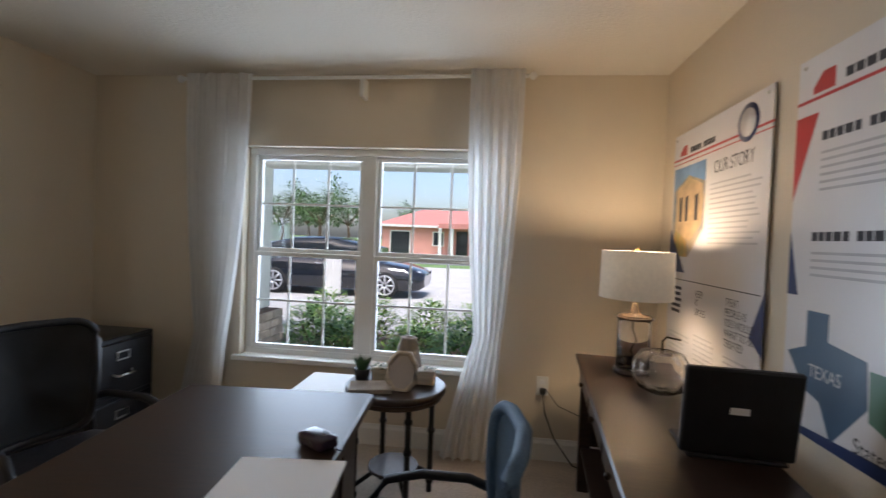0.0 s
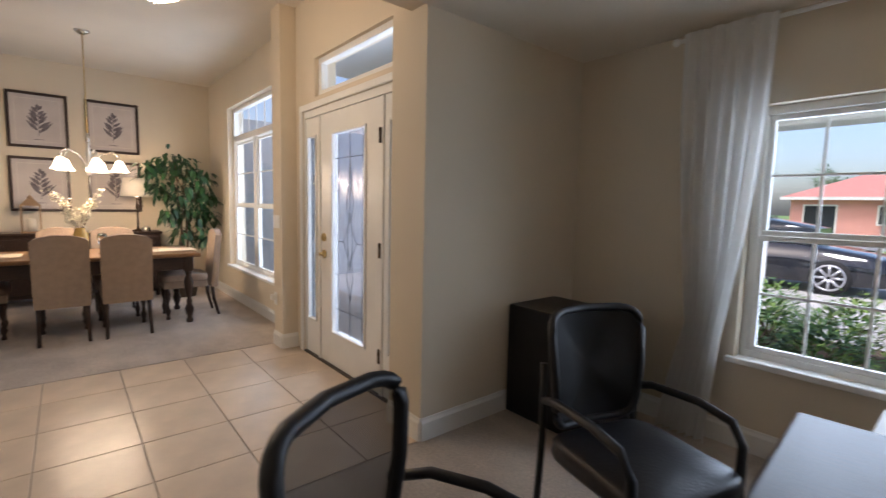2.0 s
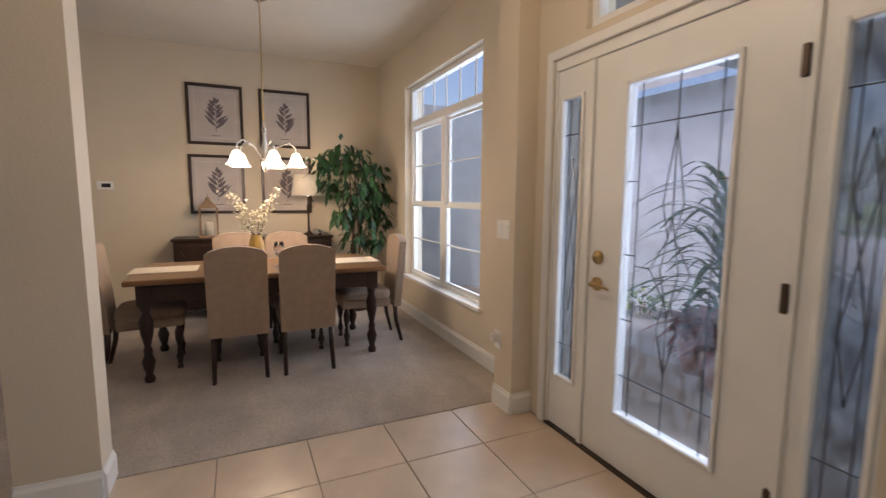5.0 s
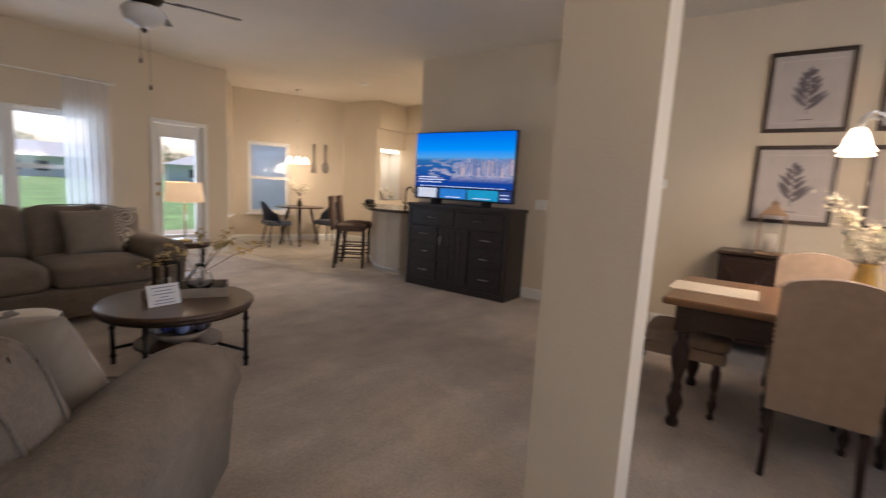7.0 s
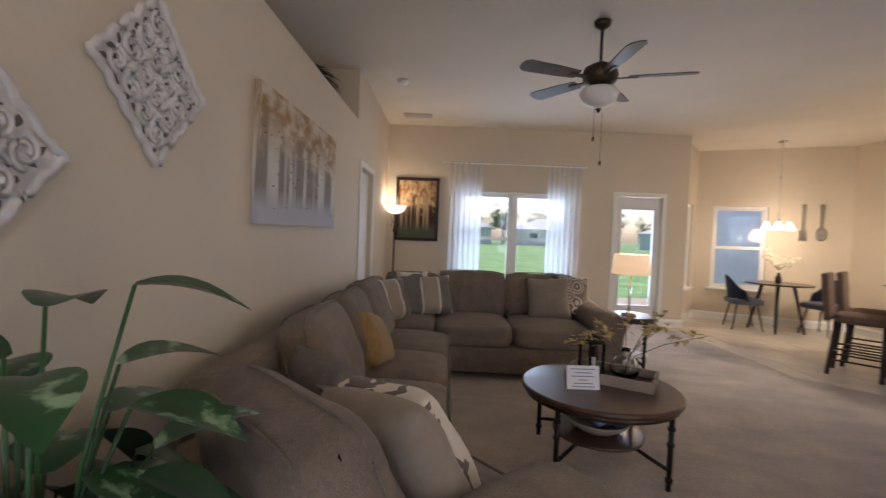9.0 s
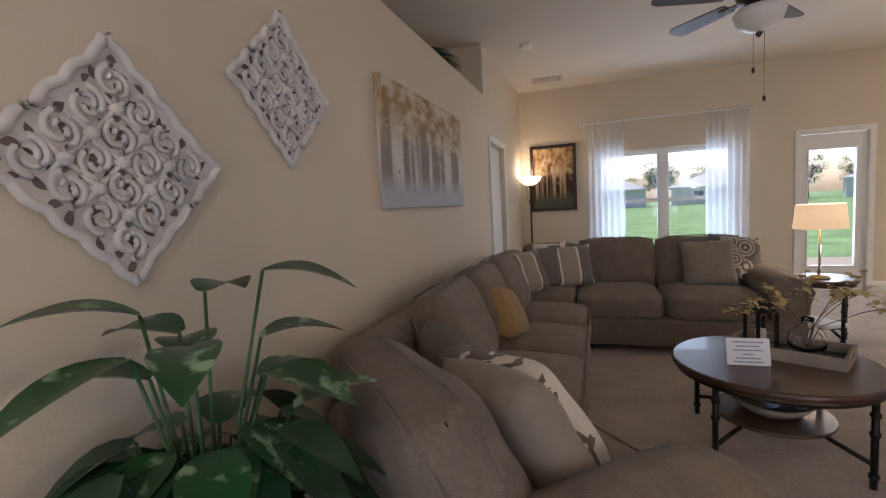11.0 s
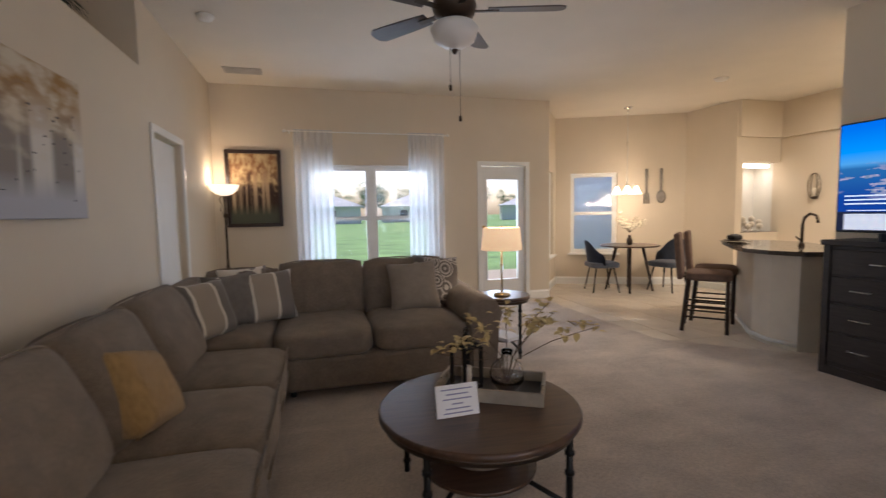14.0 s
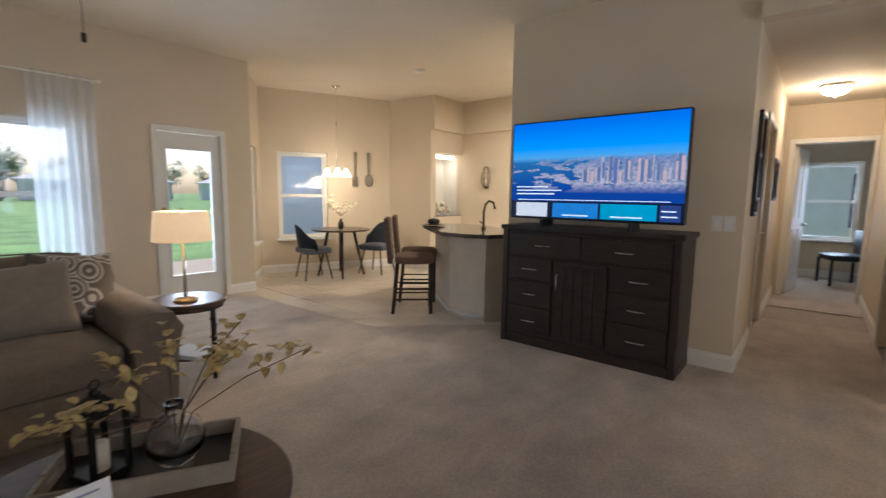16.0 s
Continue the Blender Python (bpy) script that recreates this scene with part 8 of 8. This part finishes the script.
def bush(x, y, r, h, n, light):
    root = empty("shrub", pose(x, y, -0.22), "clipped green shrub in the front bed" if light < 0.5 else "yellow-green shrub in the front bed", "shrub", "front hedge")
    a, b = bmesh.new(), bmesh.new()
    for k in range(n):
        th, ph = rng.random() * 6.283, math.acos(1 - rng.random())
        q = 0.72 + 0.32 * rng.random()
        bump_ = 1 + 0.22 * noise.noise(Vector((math.cos(th) * 2 + x, math.sin(th) * 2 + y, ph * 2)))
        p = (r * q * bump_ * math.sin(ph) * math.cos(th), r * q * bump_ * math.sin(ph) * math.sin(th), h * q * bump_ * math.cos(ph) + 0.06)
        leaf_mesh(b if rng.random() < light else a, p, (math.cos(th), math.sin(th), rng.uniform(-0.2, 1.2)), 0.07 + 0.03 * rng.random(), 0.02, 0.2, 0.2, 2)
    part("foliage", a, HEDGE, root)
    part("foliage", b, HEDGE2, root)
    st = bmesh.new()
    for k in range(6):
        t = k * 1.05
        tube(st, [(0, 0, -0.02), (r * 0.5 * math.cos(t), r * 0.5 * math.sin(t), h * 0.7)], 0.012, 5, 0.004)
    part("stems", st, BARK, root)


for x, y, r, h, l in ((-2.95, 5.9, 0.42, 0.62, 0.25), (-2.35, 5.3, 0.38, 0.60, 0.2), (-2.3, 6.4, 0.4, 0.64, 0.7), (-1.6, 5.8, 0.36, 0.40, 0.3), (-1.55, 6.6, 0.4, 0.6, 0.75), (-0.95, 5.1, 0.42, 0.62, 0.25),
                      (-0.85, 6.5, 0.42, 0.64, 0.7), (-0.25, 5.4, 0.42, 0.6, 0.3), (-0.15, 6.6, 0.42, 0.64, 0.7), (0.5, 5.9, 0.42, 0.62, 0.4), (-3.1, 6.8, 0.4, 0.62, 0.8)):
    bush(x, y, r, h, 900, l)
for x, y in ((-8.3, 4.55), (-7.7, 4.5), (-7.0, 4.55)):
    bush(x, y, 0.3, 0.45, 260, 0.3)
# porch plants seen through the entrance glass
REDLEAF = material("red_bromeliad_leaf", (0.16, 0.035, 0.03), 0.5, vary=0.4, scale=6)
for x, y, m_, lab, n, ln, rise in ((-5.75, 4.1, LEAF, "tall green palm in a terracotta pot on the porch", 120, 0.95, 1.15), (-5.05, 3.2, REDLEAF, "dark red bromeliad in a pot on the porch", 70, 0.36, 0.1),
                                   (-5.45, 3.45, REDLEAF, "red-leaved plant in a pot on the porch", 70, 0.42, 0.1), (-5.2, 4.0, LEAF, "leafy green plant in a pot on the porch", 110, 0.62, 0.6)):
    r_ = empty("porch_plant", pose(x, y, -0.03), lab, "plant")
    part("pot", L([(0.13, 0), (0.19, 0.3), (0.2, 0.34), (0.17, 0.34), (0, 0.28)], seg=20), material("terracotta", (0.36, 0.15, 0.08), 0.85, vary=0.15), r_)
    lm = bmesh.new()
    for k in range(n):
        a = k * 2.4
        leaf_mesh(lm, (0.04 * math.cos(a), 0.04 * math.sin(a), 0.3 + rise * k / n), (math.cos(a), math.sin(a), rng.uniform(0.2, 1.5)), ln * (0.7 + 0.5 * rng.random()), 0.03, 0.6, 0.15, 6)
    part("leaves", lm, m_, r_)

# car
CARP = material("black_car_paint", (0.012, 0.014, 0.02), 0.12, vary=0.1, coat=0.6)
CARG = material("tinted_car_glass", (0.02, 0.025, 0.03), 0.05, vary=0.05)
TYRE = material("tyre_rubber", (0.02, 0.02, 0.02), 0.85, vary=0.2)
car = empty("car", pose(-4.8, 12.2, -0.235), "dark blue-black sedan parked on the driveway", "car")


def loft(sections, name, mat):
    bm = bmesh.new()
    rows = [[bm.verts.new((x, s * w, z)) for s, w, z in ring] for x, ring in sections]
    n = len(rows[0])
    for a, b in zip(rows, rows[1:]):
        for i in range(n - 1):
            bm.faces.new((a[i], a[i + 1], b[i + 1], b[i])).smooth = True
    bm.faces.new(rows[0]), bm.faces.new(rows[-1])
    bmesh.ops.recalc_face_normals(bm, faces=bm.faces[:])
    return part(name, bm, mat, car)


def ring(w, z0, z1):
    return [(-1, w * 0.9, z0), (-1, w, z0 + 0.15), (-1, w, z0 + 0.35), (-1, w * 0.94, z1 - 0.03), (-1, w * 0.8, z1), (1, w * 0.8, z1), (1, w * 0.94, z1 - 0.03), (1, w, z0 + 0.35), (1, w, z0 + 0.15), (1, w * 0.9, z0)]


loft([(x, ring(w, z0, z1)) for x, w, z0, z1 in ((-2.35, 0.70, 0.35, 0.80), (-2.2, 0.84, 0.22, 0.97), (-1.3, 0.90, 0.2, 1.0), (0.0, 0.91, 0.2, 0.96), (1.0, 0.91, 0.2, 0.93), (1.9, 0.87, 0.2, 0.80), (2.25, 0.78, 0.22, 0.70), (2.4, 0.62, 0.3, 0.58))], "body", CARP)
loft([(x, ring(w, 0.88, z1)) for x, w, z1 in ((-1.9, 0.70, 1.28 - 0.02), (-1.0, 0.72, 1.44), (0.0, 0.72, 1.46), (0.55, 0.70, 1.36), (1.15, 0.70, 1.26 - 0.02))], "cabin", CARG)
loft([(x, [(-1, w, z - 0.02), (-1, w * 0.8, z + 0.015), (1, w * 0.8, z + 0.015), (1, w, z - 0.02)]) for x, w, z in ((-1.2, 0.62, 1.43), (-0.5, 0.66, 1.465), (0.2, 0.64, 1.45))], "roof", CARP)
RIM = material("alloy_rim", (0.60, 0.60, 0.62), 0.3, 0.8, vary=0.05)
for x in (-1.45, 1.45):
    for s in (-1, 1):
        wh = part("wheel", L([(0.0, -0.1), (0.24, -0.1), (0.32, -0.09), (0.335, 0.0), (0.32, 0.09), (0.24, 0.1), (0, 0.1)], seg=30), TYRE, car)
        wh.matrix_local = pose(x, s * 0.83, 0.335, 90)
        sp = bmesh.new()
        for k in range(8):
            a = k * math.pi / 4
            tube(sp, [(0.03 * math.cos(a), 0.03 * math.sin(a), 0.0), (0.225 * math.cos(a), 0.225 * math.sin(a), 0.0)], 0.024, 6)
        tube(sp, [(0.235 * math.cos(a), 0.235 * math.sin(a), 0.0) for a in [k * math.pi / 12 for k in range(24)]], 0.02, 6, closed=True)
        part("rim", sp, RIM, wh, "pale alloy rim").matrix_local = pose(0, 0, 0.1 if s < 0 else -0.1)
for s in (-1, 1):
    part("headlight", placed_bm(cushion(0.25, 0.22, 0.12, 0.3), 2.18, s * 0.58, 0.58), RIM, car)
    part("tail_light", placed_bm(cushion(0.12, 0.3, 0.14, 0.3), -2.27, s * 0.55, 0.72), RED, car)
    part("door_handle", B(-0.35, -0.2, s * 0.905 - 0.01, s * 0.905 + 0.01, 0.80, 0.825, 0.004), RIM, car)
sp_ = empty("yard_sign", pose(-4.15, 10.0, -0.235), "white blank yard sign on a post", "sign")
part("board", B(-0.28, 0.12, -0.02, 0.02, 0.25, 1.12, 0.004), STUCCO, sp_)
part("post", B(-0.10, -0.05, -0.03, 0.03, 0.0, 1.15, 0.004), STUCCO, sp_)


def house(m, w, d, h, rise, wall_m, roof_m, label, windows, porch=None):
    root = empty("house", m, label, "house")
    part("wall", B(-w / 2, w / 2, -d / 2, d / 2, 0, h), wall_m, root)
    rf = bmesh.new()
    o, r = 0.6, min(w, d) / 2
    e = [(-w / 2 - o, -d / 2 - o), (w / 2 + o, -d / 2 - o), (w / 2 + o, d / 2 + o), (-w / 2 - o, d / 2 + o)]
    lo = [rf.verts.new((x, y, h)) for x, y in e]
    a, b = rf.verts.new((-w / 2 + r, 0, h + rise)), rf.verts.new((w / 2 - r, 0, h + rise))
    rf.faces.new((lo[0], lo[1], b, a)), rf.faces.new((lo[1], lo[2], b)), rf.faces.new((lo[2], lo[3], a, b)), rf.faces.new((lo[3], lo[0], a)), rf.faces.new(lo[::-1])
    part("roof", rf, roof_m, root)
    part("fascia", B(-w / 2 - o, w / 2 + o, -d / 2 - o - 0.03, -d / 2 - o, h - 0.2, h + 0.02), STUCCO, root)
    for x, ww, z0, z1 in windows:
        wd = part("window", B(x - ww / 2 - 0.12, x + ww / 2 + 0.12, -d / 2 - 0.06, -d / 2 + 0.01, z0 - 0.12, z1 + 0.12), STUCCO, root)
        part("pane", B(x - ww / 2, x + ww / 2, -d / 2 - 0.09, -d / 2 - 0.05, z0, z1), CARG, wd)
    if porch is not None:
        part("porch_roof", B(porch - 2.2, porch + 2.2, -d / 2 - 2.2, -d / 2 - 0.6, h - 0.25, h + 0.2), roof_m, root)
        for x in (porch - 2.0, porch - 0.9, porch + 0.9, porch + 2.0):
            part("column", L([(0.22, 0), (0.16, 0.15), (0.15, h - 0.4), (0.22, h - 0.25)], x, -d / 2 - 2.0, 14), STUCCO, root)
        part("door", B(porch - 0.55, porch + 0.55, -d / 2 - 0.05, -d / 2 + 0.01, 0, 2.3), CARG, root)
    return root


PINK = material("salmon_stucco", (0.64, 0.30, 0.25), 0.9, vary=0.06, scale=2)
house(pose(-5.7, 48, -0.25, 0, 0, 3), 12.2, 8, 2.75, 1.95, PINK, ROOFRED, "salmon pink house with a faded red tile roof across the street", ((-4.3, 1.8, 0.0, 2.1), (-0.6, 0.9, 0.9, 2.1), (4.9, 1.5, 0.8, 2.1)), 1.7)
house(pose(-40, 62, -0.25, 0, 0, -8), 16, 10, 3.0, 2.4, STUCCO, ROOFGREY, "white house far down the street", ((-5, 1.4, 0.8, 2.2), (4, 1.5, 0.8, 2.2)))
for x, y, w in ((-3, -84, 18), (-26, -88, 18), (22, -82, 16), (-50, -86, 18)):
    house(pose(x, y, -0.25, 0, 0, 180 + x * 0.4), w, 10, 2.9, 2.2, STUCCO, ROOFGREY, "pale single-storey house beyond the back lawn", ((-5, 1.4, 0.8, 2.2), (-2, 1.4, 0.8, 2.2), (4, 1.8, 0.7, 2.2)))
house(pose(-24, -2, -0.25, 0, 0, 90), 14, 8, 3.0, 2.0, STUCCO, ROOFGREY, "neighbouring pale house beyond the bedroom window", ((-2.2, 1.0, 0.9, 2.2), (1.5, 1.2, 0.9, 2.2)))
TREEL = material("tree_leaf", (0.06, 0.13, 0.03), 0.6, vary=0.45, scale=0.5)


def tree(m, h, seed):
    r = random.Random(seed)
    root = empty("tree", m, "broad green tree with an uneven crown", "tree", "far trees")
    part("trunk", TB([(0, 0, 0), (0.1, 0, h * 0.2), (0, 0.15, h * 0.45)], 0.22, 8, 0.12), BARK, root)
    limbs = bmesh.new()
    ends = []
    for k in range(9):
        a = k * 2.4
        e = Vector((math.cos(a) * h * 0.28 * (0.6 + 0.5 * r.random()), math.sin(a) * h * 0.28 * (0.6 + 0.5 * r.random()), h * (0.5 + 0.38 * r.random())))
        tube(limbs, [(0, 0.08, h * 0.35), e * 0.6 + Vector((0, 0, h * 0.15)), e], 0.08, 6, 0.03)
        ends.append(e)
    part("limbs", limbs, BARK, root)
    cr = bmesh.new()
    for e in ends:
        s = h * (0.13 + 0.06 * r.random())
        for k in range(170):
            v = Vector((r.gauss(0, 1), r.gauss(0, 1), r.gauss(0, 0.75)))
            v = v.normalized() * s * (0.6 + 0.5 * r.random())
            leaf_mesh(cr, e + v, v + Vector((0, 0, 0.2)), h * 0.045, h * 0.014, 0.3, 0.2, 2)
    part("crown", cr, TREEL, root)
    return root


t1, t2 = tree(pose(-22, 44, -0.25), 6.5, 1), tree(pose(-30, 52, -0.25), 7.5, 2)
for i, (x, y) in enumerate(((-16.5, 40), (-26, 60), (-36, 48), (-45, 55), (-12, 64), (6, 62), (12, 58), (-2, 68), (18, 48), (-19, 56), (-52, 62))):
    copy_thing((t1, t2)[i % 2], pose(x, y, -0.25, 0, 0, i * 50))
for i, (x, y) in enumerate(((-10, -96), (-16, -94), (6, -98), (12, -92), (-34, -96), (-40, -98), (30, -94), (-24, -100), (0, -102), (-14, -80), (-46, -96), (10, -78))):
    copy_thing((t1, t2)[i % 2], pose(x, y, -0.25, 0, 0, i * 70))
pa = empty("palm_tree", pose(0.55, 9.0, -0.25), "palm tree with drooping fronds near the driveway", "tree")
part("trunk", TB([(0, 0, 0), (0.1, 0.05, 1.6), (0.0, 0.1, 3.1)], 0.16, 10, 0.11), BARK, pa)
for k in range(16):
    a = k * 2.4
    e = 1.5 + 0.3 * rng.random()
    up_ = rng.uniform(0.1, 0.8)
    pts = [Vector((math.cos(a) * e * t, math.sin(a) * e * t, 3.1 + up_ * math.sin(math.pi * t * 0.6) - 1.1 * t * t)) for t in (0, 0.25, 0.5, 0.75, 1)]
    fr_ = part("frond", TB(pts, 0.014, 5, 0.005), LEAF, pa)
    lb = bmesh.new()
    for j in range(26):
        t = 0.12 + 0.86 * j / 26
        p = pts[int(t * 4)].lerp(pts[min(4, int(t * 4) + 1)], t * 4 - int(t * 4))
        for s in (-1, 1):
            leaf_mesh(lb, p, (math.cos(a + s * 0.9), math.sin(a + s * 0.9), -0.35), 0.36, 0.012, 0.3, 0.1, 2)
    part("leaflets", lb, LEAF, fr_)

# ---- tiles ----
def in_foyer(x0, x1, y0, y1):
    return True


tile_field("tiles_foyer", [-5.62, -5.20, -4.74, -4.28, -3.85, -3.41], [-0.66, -0.36, 0.08, 0.52, 0.95, 1.39, 1.836], in_foyer, "cream ceramic tiles of the foyer")


def in_nook(x0, x1, y0, y1):
    x, y = (x0 + x1) / 2, (y0 + y1) / 2
    if x < -11.0 and y < -6.83:
        return False
    return x < -8.02 and y > -8.9


tile_field("tiles_nook", lines(-12.7, -7.6, 0.44), lines(-8.9, -2.3, 0.44), in_nook, "pale ceramic tiles of the kitchen and nook", NOOKTILE, NOOKGROUT)
